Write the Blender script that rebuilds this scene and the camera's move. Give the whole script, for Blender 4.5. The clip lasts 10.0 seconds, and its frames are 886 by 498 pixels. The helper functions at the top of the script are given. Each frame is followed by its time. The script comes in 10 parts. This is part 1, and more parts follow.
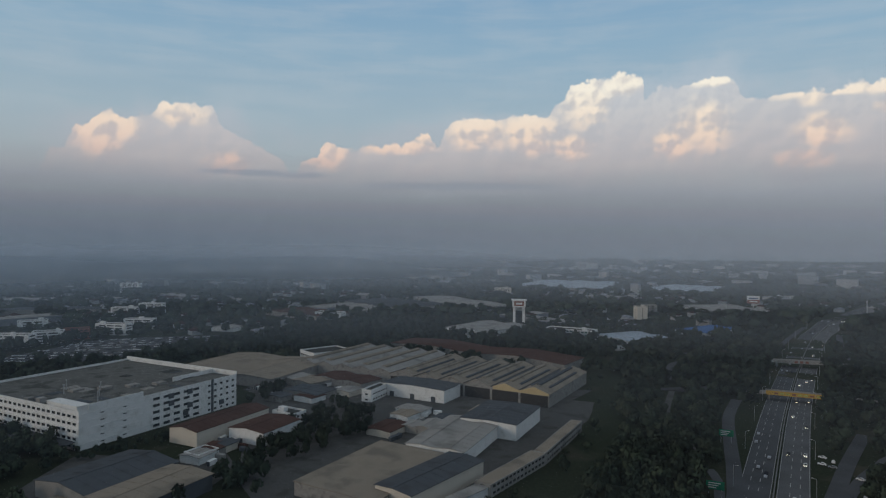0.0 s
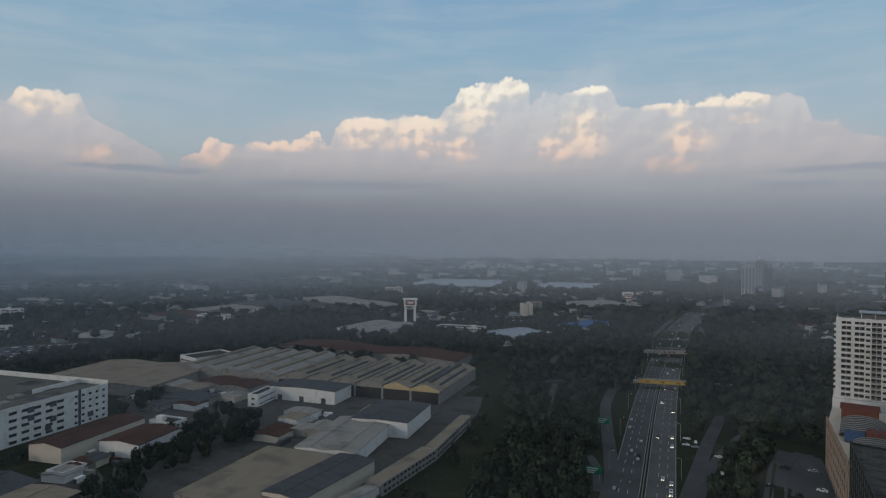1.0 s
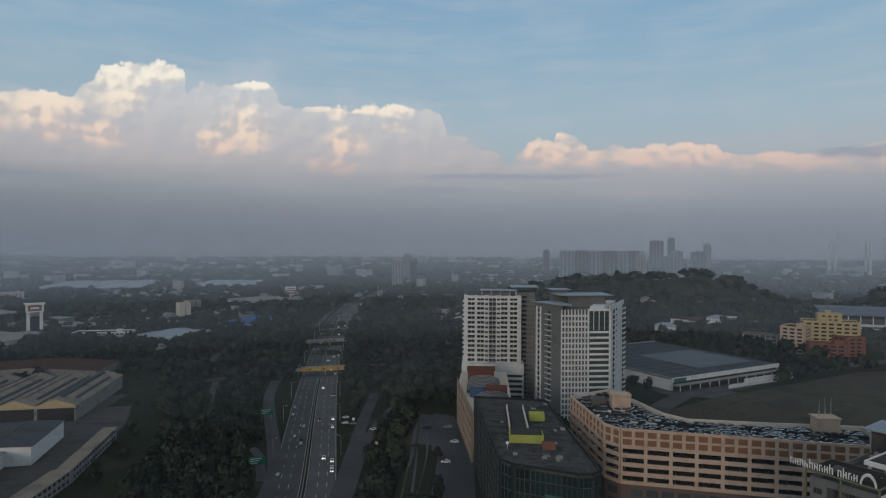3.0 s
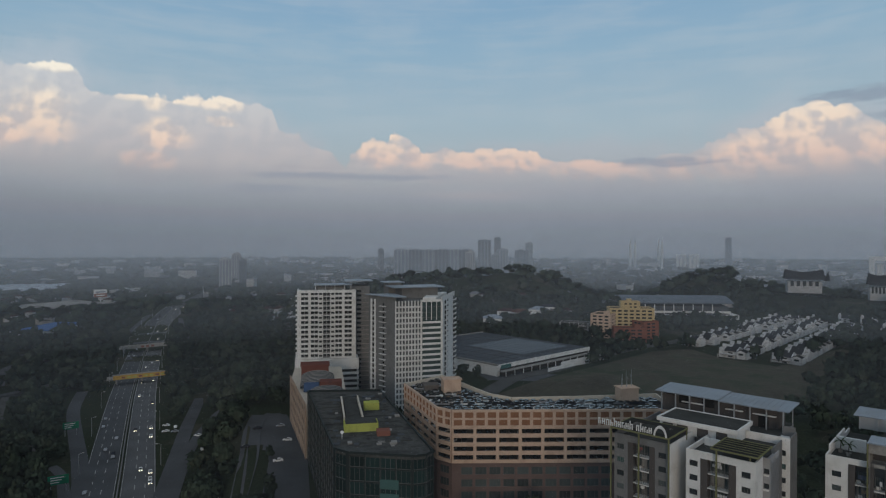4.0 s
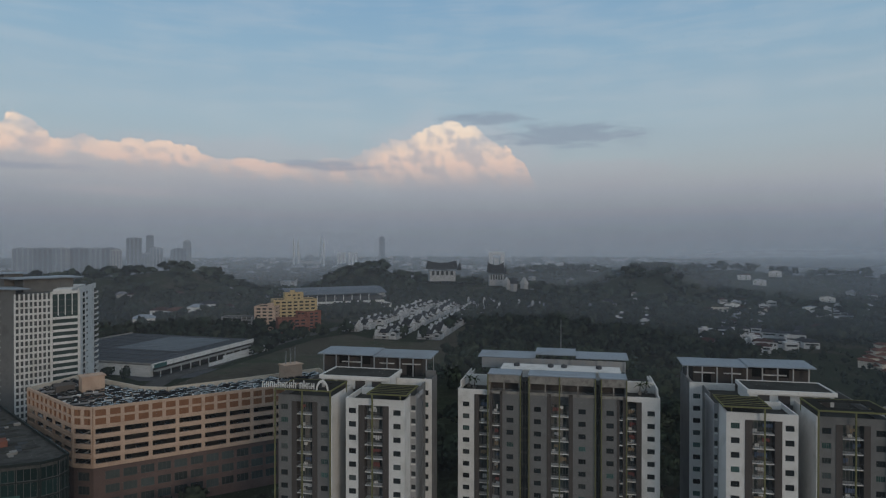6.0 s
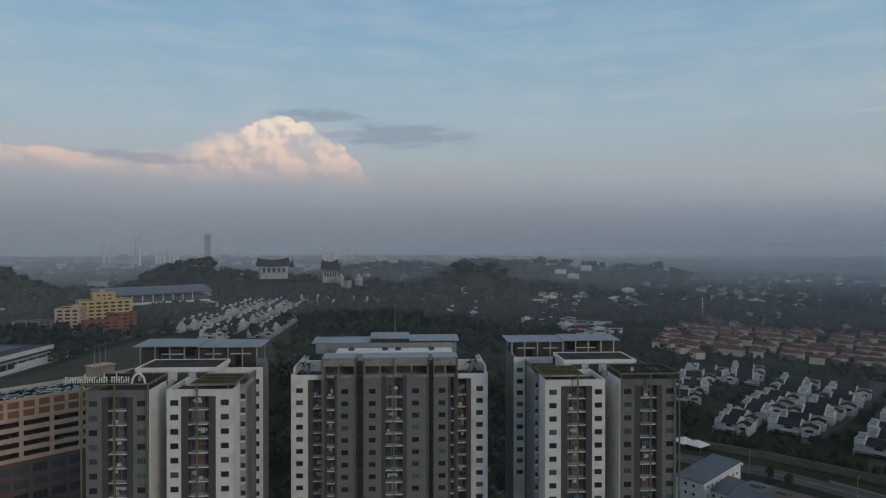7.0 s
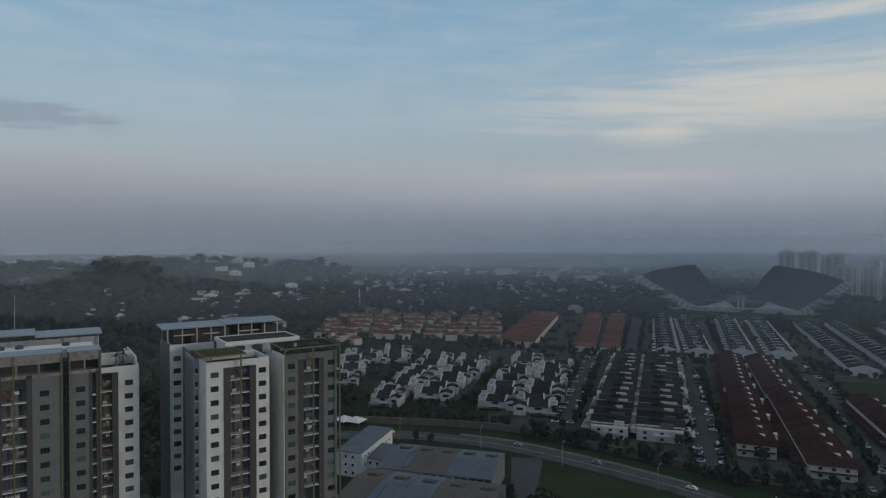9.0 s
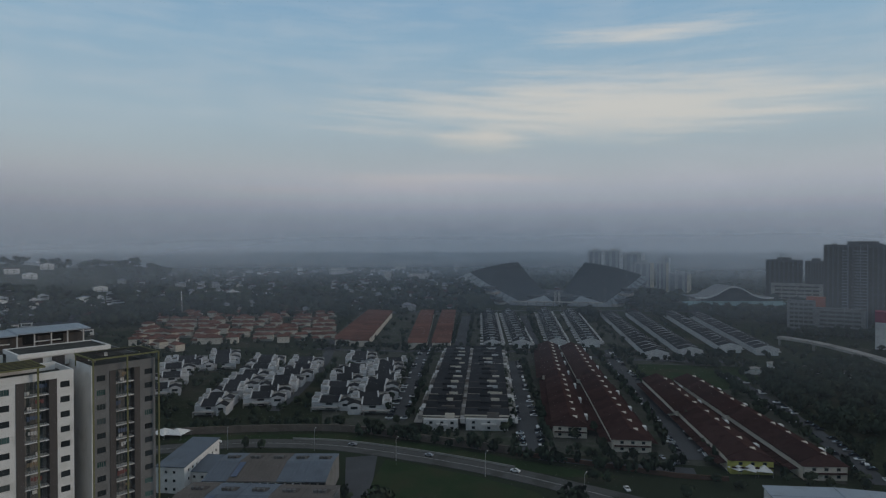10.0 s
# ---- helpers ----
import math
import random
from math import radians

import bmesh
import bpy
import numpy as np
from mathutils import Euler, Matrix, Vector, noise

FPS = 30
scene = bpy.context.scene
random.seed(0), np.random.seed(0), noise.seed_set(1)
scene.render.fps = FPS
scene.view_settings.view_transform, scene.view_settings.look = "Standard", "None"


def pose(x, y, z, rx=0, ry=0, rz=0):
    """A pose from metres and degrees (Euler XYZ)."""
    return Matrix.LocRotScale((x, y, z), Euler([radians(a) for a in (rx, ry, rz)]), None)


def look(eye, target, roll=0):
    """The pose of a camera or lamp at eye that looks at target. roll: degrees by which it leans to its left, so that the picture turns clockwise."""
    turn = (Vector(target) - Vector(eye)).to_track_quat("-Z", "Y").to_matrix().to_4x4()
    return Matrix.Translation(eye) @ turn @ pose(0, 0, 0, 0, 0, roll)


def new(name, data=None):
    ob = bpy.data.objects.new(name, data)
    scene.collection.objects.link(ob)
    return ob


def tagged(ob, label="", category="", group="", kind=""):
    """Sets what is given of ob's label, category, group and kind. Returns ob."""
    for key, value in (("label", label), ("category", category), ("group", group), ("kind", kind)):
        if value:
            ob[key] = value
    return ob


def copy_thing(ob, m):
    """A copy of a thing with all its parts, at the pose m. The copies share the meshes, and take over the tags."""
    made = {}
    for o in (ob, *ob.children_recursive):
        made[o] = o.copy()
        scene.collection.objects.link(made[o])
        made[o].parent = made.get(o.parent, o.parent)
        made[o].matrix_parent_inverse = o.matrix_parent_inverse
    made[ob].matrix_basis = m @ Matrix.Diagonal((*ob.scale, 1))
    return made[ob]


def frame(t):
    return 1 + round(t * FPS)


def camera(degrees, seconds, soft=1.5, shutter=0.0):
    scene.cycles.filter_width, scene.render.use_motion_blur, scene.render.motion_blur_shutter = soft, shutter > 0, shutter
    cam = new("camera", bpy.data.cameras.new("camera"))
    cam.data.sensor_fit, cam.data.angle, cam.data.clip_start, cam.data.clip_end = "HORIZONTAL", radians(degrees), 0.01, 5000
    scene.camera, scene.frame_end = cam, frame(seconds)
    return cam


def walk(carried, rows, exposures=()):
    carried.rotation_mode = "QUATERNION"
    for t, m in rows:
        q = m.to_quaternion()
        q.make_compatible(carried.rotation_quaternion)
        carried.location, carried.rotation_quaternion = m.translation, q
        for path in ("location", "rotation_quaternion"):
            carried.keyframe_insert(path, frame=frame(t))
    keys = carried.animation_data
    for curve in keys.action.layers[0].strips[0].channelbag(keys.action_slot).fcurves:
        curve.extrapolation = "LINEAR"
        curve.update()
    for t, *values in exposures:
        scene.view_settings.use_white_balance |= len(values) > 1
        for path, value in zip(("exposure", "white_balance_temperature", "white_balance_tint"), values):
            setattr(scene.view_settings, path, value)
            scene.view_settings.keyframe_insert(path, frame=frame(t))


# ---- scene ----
# ---------------------------------------------------------------- camera
ROWS = [
    (0, -2.07, 0.33, 126.21, -43.73, -0.53, 0.45),
    (0.2, -1.92, 0.32, 126.25, -43.72, -0.53, 0.45),
    (0.3, -1.84, 0.31, 126.26, -43.62, -0.53, 0.45),
    (0.4, -1.77, 0.30, 126.27, -42.78, -0.53, 0.46),
    (0.5, -1.70, 0.30, 126.26, -41.36, -0.53, 0.46),
    (0.7, -1.57, 0.29, 126.14, -38.37, -0.52, 0.45),
    (1, -1.37, 0.27, 125.86, -33.83, -0.49, 0.43),
    (1.5, -1.07, 0.24, 125.03, -26.30, -0.45, 0.40),
    (2, -0.81, 0.21, 123.85, -18.75, -0.46, 0.36),
    (2.5, -0.59, 0.18, 122.36, -11.24, -0.49, 0.33),
    (3, -0.40, 0.15, 120.63, -3.71, -0.50, 0.24),
    (3.5, -0.25, 0.11, 118.69, 3.82, -0.48, 0.16),
    (4, -0.13, 0.08, 116.59, 11.33, -0.45, 0.12),
    (4.5, -0.05, 0.04, 114.42, 18.82, -0.39, 0.09),
    (5, 0.00, 0.00, 112.19, 26.36, -0.36, 0.03),
    (5.5, 0.01, -0.04, 109.97, 33.88, -0.36, 0.03),
    (6, -0.01, -0.08, 107.84, 41.40, -0.38, 0.03),
    (6.5, -0.06, -0.13, 105.80, 48.94, -0.41, 0.02),
    (7, -0.15, -0.18, 103.94, 56.47, -0.48, 0.03),
    (7.5, -0.28, -0.23, 102.29, 64.02, -0.57, 0.03),
    (8, -0.43, -0.28, 100.92, 71.54, -0.63, 0.02),
    (8.5, -0.62, -0.33, 99.88, 79.07, -0.64, -0.03),
    (9, -0.84, -0.39, 99.22, 86.61, -0.64, -0.08),
    (9.5, -1.09, -0.45, 98.99, 94.15, -0.68, -0.09),
    (10, -1.37, -0.51, 99.24, 101.70, -0.74, -0.04),
]


def aim(x, y, z, heading, pitch, roll):
    """The pose of the drone from its place, compass heading, pitch and roll."""
    h, p = radians(heading), radians(pitch)
    way = Vector((math.sin(h) * math.cos(p), math.cos(h) * math.cos(p), math.sin(p)))
    return look(Vector((x, y, z)), Vector((x, y, z)) + 100 * way, roll)


cam = camera(70.59, 10.0, soft=1.2)
walk(cam, [(r[0], aim(*r[1:])) for r in ROWS])

# ---------------------------------------------------------------- sky and sun
SUN_AZ, SUN_EL = 196.0, 9.0     # compass degrees from +y, clockwise; degrees above the horizon
world = bpy.data.worlds.new("dusk_sky")
scene.world = world
world.use_nodes = True
WT = world.node_tree
WT.nodes.clear()


class Net:
    """Short hand for node trees."""

    def __init__(self, tree):
        self.tree = tree

    def node(self, kind):
        return self.tree.nodes.new(kind)

    def put(self, socket, value):
        if isinstance(value, (int, float)):
            socket.default_value = value
        elif isinstance(value, (tuple, list)):
            socket.default_value = value if len(value) == len(socket.default_value) else (*value, 1.0)
        else:
            self.tree.links.new(value, socket)

    def math(self, op, a, b=0.0, c=0.0, clamp=False):
        n = self.node("ShaderNodeMath")
        n.operation, n.use_clamp = op, clamp
        for s, v in zip(n.inputs, (a, b, c)):
            self.put(s, v)
        return n.outputs[0]

    def smooth(self, v, lo, hi, a=0.0, b=1.0):
        n = self.node("ShaderNodeMapRange")
        n.interpolation_type = "SMOOTHSTEP"
        for s, x in zip(n.inputs[:5], (v, lo, hi, a, b)):
            self.put(s, x)
        return n.outputs[0]

    def mix(self, f, a, b, how="MIX"):
        n = self.node("ShaderNodeMix")
        n.data_type, n.blend_type = "RGBA", how
        self.put(n.inputs[0], f)
        self.put(n.inputs[6], a)
        self.put(n.inputs[7], b)
        return n.outputs[2]

    def noise(self, vec, scale, detail=4.0, rough=0.5, dist=0.0, lac=2.0):
        n = self.node("ShaderNodeTexNoise")
        self.put(n.inputs["Vector"], vec)
        for k, v in (("Scale", scale), ("Detail", detail), ("Roughness", rough), ("Distortion", dist), ("Lacunarity", lac)):
            self.put(n.inputs[k], v)
        return n.outputs[0]

    def vec(self, x, y, z=0.0):
        n = self.node("ShaderNodeCombineXYZ")
        for s, v in zip(n.inputs, (x, y, z)):
            self.put(s, v)
        return n.outputs[0]


# lit heads of the evening clouds: azimuth, elevation, half width, half height in degrees
HEADS_W = [(-47.6, 8.6, 4.6, 0.75), (-72.7, 8.6, 2.8, 2.4), (-71.2, 9.4, 1.6, 1.8), (-66.6, 10.7, 2.5, 1.2), (-62.8, 6.6, 2.0, 1.2), (-54.6, 7.7, 2.7, 1.4), (-50.6, 8.8, 0.8, 0.5), (-48.3, 9.1, 0.8, 0.4),
           (-45.3, 9.5, 1.2, 0.7), (-40.6, 10.2, 3.4, 2.1), (-36.0, 10.3, 2.8, 2.3)]
HEADS_N = [(-31.2, 12.6, 2.8, 2.6), (-28.0, 13.8, 2.4, 1.3), (-32.4, 8.6, 2.5, 1.2), (-35.2, 8.7, 2.1, 1.0), (-21.3, 9.9, 2.5, 2.4), (-23.6, 8.6, 2.0, 1.4), (-20.7, 13.6, 2.3, 0.6), (-13.4, 11.5, 1.3, 0.7),
           (-12.6, 9.0, 2.2, 1.5), (-13.8, 6.9, 2.2, 1.0), (-11.6, 11.9, 5.9, 0.45), (-8.1, 11.9, 2.5, 0.65), (-8.1, 10.4, 1.4, 0.5)]
HEADS_E = [(6.1, 9.7, 1.7, 0.6), (5.4, 8.2, 2.7, 1.5), (9.1, 7.8, 2.1, 1.2), (17.9, 7.6, 4.8, 1.5), (13.9, 7.7, 3.0, 1.2), (25.1, 6.6, 4.6, 1.3), (31.5, 5.9, 3.6, 1.3), (37.4, 7.3, 3.0, 2.0), (40.6, 8.9, 3.5, 2.4),
           (42.7, 10.3, 2.3, 1.4), (46.9, 7.9, 2.4, 1.5), (42.6, 6.8, 6.6, 2.5), (47.6, 6.2, 3.2, 1.9), (36.0, 6.2, 4.2, 1.6)]
# the outline of the cloud tops: azimuth, elevation
TOPS_WEST = [(-76.5, 5.66), (-76.2, 6.33), (-75.8, 7.35), (-74.9, 7.72), (-74.7, 8.91), (-74.1, 9.66), (-73.2, 9.31), (-72.6, 10.1), (-72.2, 10.8), (-71.7, 11.02), (-71.1, 10.38), (-70.1, 10.33), (-69.3, 10.62), (-68.5, 10.92), (-67.9, 11.51), (-67.3, 11.25), (-66.6, 11.94), (-65.5, 11.98), (-64.9, 11.53), (-64.0, 11.51), (-63.1, 9.93), (-61.9, 9.28), (-60.3, 8.88), (-59.1, 8.35), (-58.1, 7.5), (-57.6, 6.63)]
TOPS_NORTH = [(-57.4, 6.39), (-56.1, 7.31), (-55.3, 7.83), (-54.7, 8.69), (-53.7, 8.87), (-52.9, 8.24), (-51.6, 8.67), (-50.4, 9.19), (-49.5, 8.51), (-48.1, 9.33), (-47.4, 8.83), (-46.3, 9.5), (-45.2, 10.15), (-44.3, 9.25), (-43.7, 10.26), (-42.9, 11.15), (-41.4, 11.59), (-39.3, 11.47), (-37.5, 11.78), (-35.5, 11.87), (-34.3, 11.45), (-33.8, 12.55), (-33.2, 13.01), (-32.3, 14.16), (-31.2, 14.29), (-30.7, 14.17), (-30.0, 14.6), (-28.1, 14.71), (-26.2, 14.44), (-26.1, 13.09)]
TOPS_BAND = [(-26.1, 12.86), (-25.5, 13.41), (-24.3, 13.51), (-22.5, 13.72), (-21.2, 13.96), (-19.4, 13.69), (-18.6, 13.12), (-18.0, 12.03), (-16.9, 12.28), (-14.7, 12.38), (-12.0, 12.22), (-11.4, 12.48), (-8.9, 12.37), (-6.3, 12.53), (-5.0, 12.7), (-4.0, 12.09), (-3.5, 10.2), (-1.2, 9.4), (0.3, 8.72), (1.3, 8.09), (2.3, 7.32)]
TOPS_EAST = [(2.6, 7.08), (3.0, 8.46), (4.0, 9.09), (4.5, 9.59), (5.2, 9.72), (6.2, 9.66), (6.9, 10.18), (7.6, 10.06), (8.1, 9.33), (9.4, 8.87), (11.4, 8.72), (14.5, 8.77), (18.6, 8.64), (21.2, 7.87), (24.8, 7.59), (27.8, 7.53), (31.8, 8.03), (33.8, 8.11), (35.0, 9.03), (35.9, 9.47), (37.6, 9.95), (39.4, 10.12), (39.9, 10.88), (40.9, 10.94), (42.1, 11.49), (43.3, 10.93), (44.4, 10.84), (45.2, 10.0), (46.9, 9.2), (48.3, 8.2), (49.1, 7.04), (49.8, 5.45)]
# soft grey masses behind them, dark flat bars, and pale bands
MASSES = [(-68.0, 8.1, 9.5, 3.5), (-38.0, 8.7, 17.5, 3.2), (-24.1, 10.7, 9.9, 4.7), (-11.6, 8.9, 10.1, 4.5), (-5.3, 8.0, 7.1, 3.5), (22.0, 6.9, 19.5, 2.6), (42.3, 7.9, 9.1, 4.5), (53.4, 6.2, 9.0, 1.4)]
BARS = [(-42.4, 5.2, 11.3, 0.5), (-3.8, 4.9, 6.3, 0.45), (6.2, 6.0, 8.1, 0.4), (0.6, 6.1, 9.2, 0.4), (31.3, 7.1, 5.6, 0.6), (53.0, 9.7, 8.0, 1.5), (45.5, 11.3, 4.6, 0.8), (-60.0, 6.0, 8.0, 0.4)]
BANDS = [(16.0, 4.4, 6.5, 0.6), (103.0, 5.6, 9.0, 0.4), (117.0, 11.6, 20.0, 2.4), (119.1, 11.8, 17.0, 1.2), (105.7, 9.6, 4.4, 1.2), (96.5, 4.5, 11.0, 0.5), (119.1, 17.3, 7.5, 0.8), (110.1, 12.8, 6.5, 1.1), (89.3, 4.5, 6.5, 0.4)]


def build_sky():
    N = Net(WT)
    tc = N.node("ShaderNodeTexCoord")
    sep = N.node("ShaderNodeSeparateXYZ")
    N.put(sep.inputs[0], tc.outputs["Generated"])
    x, y, z = sep.outputs
    az = N.math("MULTIPLY", N.math("ARCTAN2", x, y), 57.2958)       # compass degrees
    el = N.math("MULTIPLY", N.math("ARCSINE", z), 57.2958)          # degrees above the horizon
    sky = N.node("ShaderNodeTexSky")
    sky.sky_type, sky.sun_disc = "NISHITA", False
    sky.sun_elevation, sky.sun_rotation = radians(SUN_EL), radians(SUN_AZ)
    sky.air_density, sky.dust_density, sky.ozone_density = 1.0, 1.6, 2.0
    base = N.mix(1.0, sky.outputs[0], (0.085, 0.085, 0.085), "MULTIPLY")

    def ramp(v, lo, hi, stops):
        n = N.node("ShaderNodeValToRGB")
        N.put(n.inputs[0], N.math("DIVIDE", N.math("SUBTRACT", v, lo), hi - lo, clamp=True))
        els = n.color_ramp.elements
        while len(els) < len(stops):
            els.new(0.5)
        for e, (p, c) in zip(els, stops):
            e.position, e.color = (p - lo) / (hi - lo), (*c, 1)
        return n.outputs[0]

    def blobs(rows, blend=0.1):
        out = None
        for a, e, wa, we in rows:
            u = N.math("DIVIDE", N.math("SUBTRACT", az, a), wa)
            v = N.math("DIVIDE", N.math("SUBTRACT", el, e), we)
            d = N.math("SUBTRACT", 1.0, N.math("SQRT", N.math("ADD", N.math("MULTIPLY", u, u), N.math("MULTIPLY", v, v))))
            out = d if out is None else N.math("SMOOTH_MAX", out, d, blend)
        return out

    def outline(points):
        """The elevation of the cloud tops over the azimuth; far below outside their reach."""
        lo, hi = points[0][0] - 0.2, points[-1][0] + 0.2
        grey = [(p, (e / 20.0,) * 3) for p, e in points]
        h = N.math("MULTIPLY", ramp(waz, lo, hi, grey), 20.0)
        out = N.math("ADD", N.smooth(waz, lo + 0.2, lo - 0.8, 0.0, 9.0), N.smooth(waz, hi - 0.2, hi + 0.8, 0.0, 9.0))
        return N.math("SUBTRACT", h, out)

    def puffs(dx, dy, scale=0.50):
        n = N.node("ShaderNodeTexVoronoi")
        n.voronoi_dimensions, n.feature = "2D", "SMOOTH_F1"
        N.put(n.inputs["Vector"], N.vec(N.math("ADD", waz, dx), N.math("ADD", wel, dy)))
        for k, v in (("Scale", scale), ("Detail", 1.6), ("Roughness", 0.42), ("Lacunarity", 2.3), ("Smoothness", 0.7)):
            N.put(n.inputs[k], v)
        return n.outputs["Distance"]

    p = N.vec(az, el)
    soft = N.noise(p, 0.22, 4.0, 0.5)
    fine = N.noise(p, 0.9, 5.0, 0.55)
    long = N.noise(N.vec(N.math("MULTIPLY", az, 0.10), N.math("MULTIPLY", el, 0.75)), 1.0, 4.0, 0.55, 0.3)
    thin = N.noise(N.vec(N.math("MULTIPLY", az, 0.35), N.math("MULTIPLY", el, 1.7)), 1.0, 5.0, 0.6, 0.4)
    waz = N.math("ADD", az, N.math("MULTIPLY", N.math("SUBTRACT", fine, 0.5), 0.55))
    wel = N.math("ADD", el, N.math("MULTIPLY", N.math("SUBTRACT", soft, 0.5), 0.6))
    # clear evening blue, paler towards the haze, under a broken thin veil
    blue = ramp(el, 0, 30, [(6, (0.41, 0.455, 0.485)), (11, (0.375, 0.485, 0.560)), (17, (0.292, 0.450, 0.585)), (24, (0.212, 0.387, 0.580))])
    base = N.mix(0.85, base, blue)
    veil = N.math("MULTIPLY", N.smooth(N.math("ADD", N.math("MULTIPLY", long, 0.7), N.math("MULTIPLY", soft, 0.3)), 0.38, 0.68), N.smooth(el, 6, 13), clamp=True)
    base = N.mix(N.math("MULTIPLY", veil, 0.22), base, (0.525, 0.560, 0.590))
    slant = N.math("ADD", el, N.math("MULTIPLY", az, 0.06))
    streak = N.noise(N.vec(N.math("MULTIPLY", az, 0.055), N.math("MULTIPLY", slant, 0.95), 4.0), 1.0, 5.0, 0.6, 0.35)
    veins = N.math("ADD", N.math("MULTIPLY", N.math("SUBTRACT", streak, 0.5), 2.6), N.math("MULTIPLY", N.math("SUBTRACT", thin, 0.5), 0.6))
    band = N.smooth(N.math("ADD", blobs(BANDS, 0.35), veins), -0.6, 1.0)
    base = N.mix(N.math("MULTIPLY", band, 0.48), base, N.mix(N.smooth(el, 3, 9), (0.60, 0.46, 0.44), (0.82, 0.71, 0.58)))
    # soft grey masses
    mass = N.smooth(N.math("ADD", blobs(MASSES, 0.3), N.math("MULTIPLY", N.math("SUBTRACT", soft, 0.5), 1.1)), -0.12, 0.40)
    grey = ramp(el, 3, 14, [(3, (0.31, 0.325, 0.365)), (7, (0.405, 0.415, 0.455)), (10, (0.44, 0.465, 0.515)), (14, (0.50, 0.545, 0.60))])
    base = N.mix(N.math("MULTIPLY", mass, 0.50), base, grey)
    # billows: lumps of two sizes, seen again a little towards the light for relief
    turn = N.smooth(az, -5, 25, -0.42, 0.42)
    near, off = puffs(0.0, 0.0), puffs(turn, 0.50)
    near2, off2 = puffs(0.0, 0.0, 2.1), puffs(N.math("MULTIPLY", turn, 0.4), 0.2, 2.1)
    lump = N.math("ADD", N.math("MULTIPLY", N.math("SUBTRACT", 0.50, near), 0.95), N.math("MULTIPLY", N.math("SUBTRACT", 0.50, near2), 0.20))
    # the body of the clouds under their outline: crisp along the top, melting into the haze below
    over = None
    for tops in (TOPS_WEST, TOPS_NORTH, TOPS_BAND, TOPS_EAST):
        h = N.math("SUBTRACT", outline(tops), el)
        over = h if over is None else N.math("MAXIMUM", over, h)
    wisp = N.math("MULTIPLY", N.math("SUBTRACT", fine, 0.5), 0.35)
    edge = N.math("ADD", N.math("ADD", over, lump), wisp)
    crisp = N.smooth(edge, -0.02, 0.24)
    body = N.math("MULTIPLY", crisp, N.smooth(N.math("ADD", el, N.math("MULTIPLY", N.math("SUBTRACT", soft, 0.5), 2.0)), 4.0, 7.2))
    relief = N.math("ADD", N.math("MULTIPLY", N.smooth(N.math("SUBTRACT", off, near), -0.50, 0.42), 0.88), N.math("MULTIPLY", N.smooth(N.math("SUBTRACT", off2, near2), -0.50, 0.45), 0.12))
    pale = ramp(el, 3, 15, [(3, (0.34, 0.337, 0.365)), (6, (0.45, 0.42, 0.435)), (9, (0.48, 0.47, 0.492)), (13, (0.545, 0.563, 0.592))])
    pale = N.mix(N.math("MULTIPLY", N.smooth(relief, 0.25, 0.85), 0.42), pale, ramp(el, 3, 15, [(4, (0.46, 0.41, 0.415)), (9, (0.60, 0.55, 0.54)), (13, (0.68, 0.67, 0.65))]))
    base = N.mix(N.math("MULTIPLY", body, 0.86), base, pale)
    # their sunlit heads and rims, warm low down and creamy at the top
    heads = HEADS_W + HEADS_N + HEADS_E
    head = N.math("ADD", N.math("MULTIPLY", blobs(heads, 0.25), 1.5), N.math("MULTIPLY", lump, 0.60))
    head = N.math("ADD", head, N.math("MULTIPLY", N.math("SUBTRACT", fine, 0.5), 0.25))
    lit = N.math("MULTIPLY", N.math("MULTIPLY", N.smooth(head, -0.30, 0.85), crisp), N.smooth(el, 4.6, 7.0))
    tops_lit = N.math("MULTIPLY", N.smooth(edge, 1.3, 0.2), N.smooth(head, -0.30, 0.5))
    shine = N.math("ADD", relief, N.math("MULTIPLY", tops_lit, 0.35), clamp=True)
    glow = ramp(el, 4, 15, [(4, (0.52, 0.41, 0.40)), (7, (0.74, 0.55, 0.475)), (10, (0.86, 0.705, 0.575)), (13.5, (0.92, 0.86, 0.74))])
    dusk = ramp(el, 4, 15, [(4, (0.42, 0.38, 0.39)), (8, (0.53, 0.465, 0.465)), (12, (0.60, 0.575, 0.56))])
    base = N.mix(N.math("MULTIPLY", lit, 0.94), base, N.mix(N.smooth(shine, 0.12, 0.88), dusk, glow))
    # flat dark bars
    bar = N.smooth(N.math("ADD", blobs(BARS, 0.3), N.math("MULTIPLY", N.math("SUBTRACT", thin, 0.5), 1.7)), 0.02, 0.62)
    base = N.mix(N.math("MULTIPLY", bar, 0.62), base, (0.235, 0.285, 0.365))
    # the grey evening haze lying on the horizon
    hz = N.math("ADD", el, N.math("MULTIPLY", N.math("SUBTRACT", long, 0.5), 3.0))
    haze = ramp(el, 0, 10, [(0, (0.174, 0.199, 0.235)), (1.6, (0.224, 0.248, 0.291)), (4.2, (0.304, 0.322, 0.365)), (7.0, (0.378, 0.388, 0.428))])
    east = N.math("ADD", 0.80, N.math("MULTIPLY", N.smooth(az, -50, 25), 0.22))
    east = N.math("ADD", east, N.math("MULTIPLY", N.smooth(az, 60, 105), 0.42))
    haze = N.mix(1.0, haze, N.vec(east, east, east), "MULTIPLY")
    base = N.mix(N.smooth(hz, 8.6, 2.6), base, haze)
    # a neutral high veil overhead, out of view
    base = N.mix(N.smooth(el, 24, 42), base, (0.345, 0.375, 0.405))
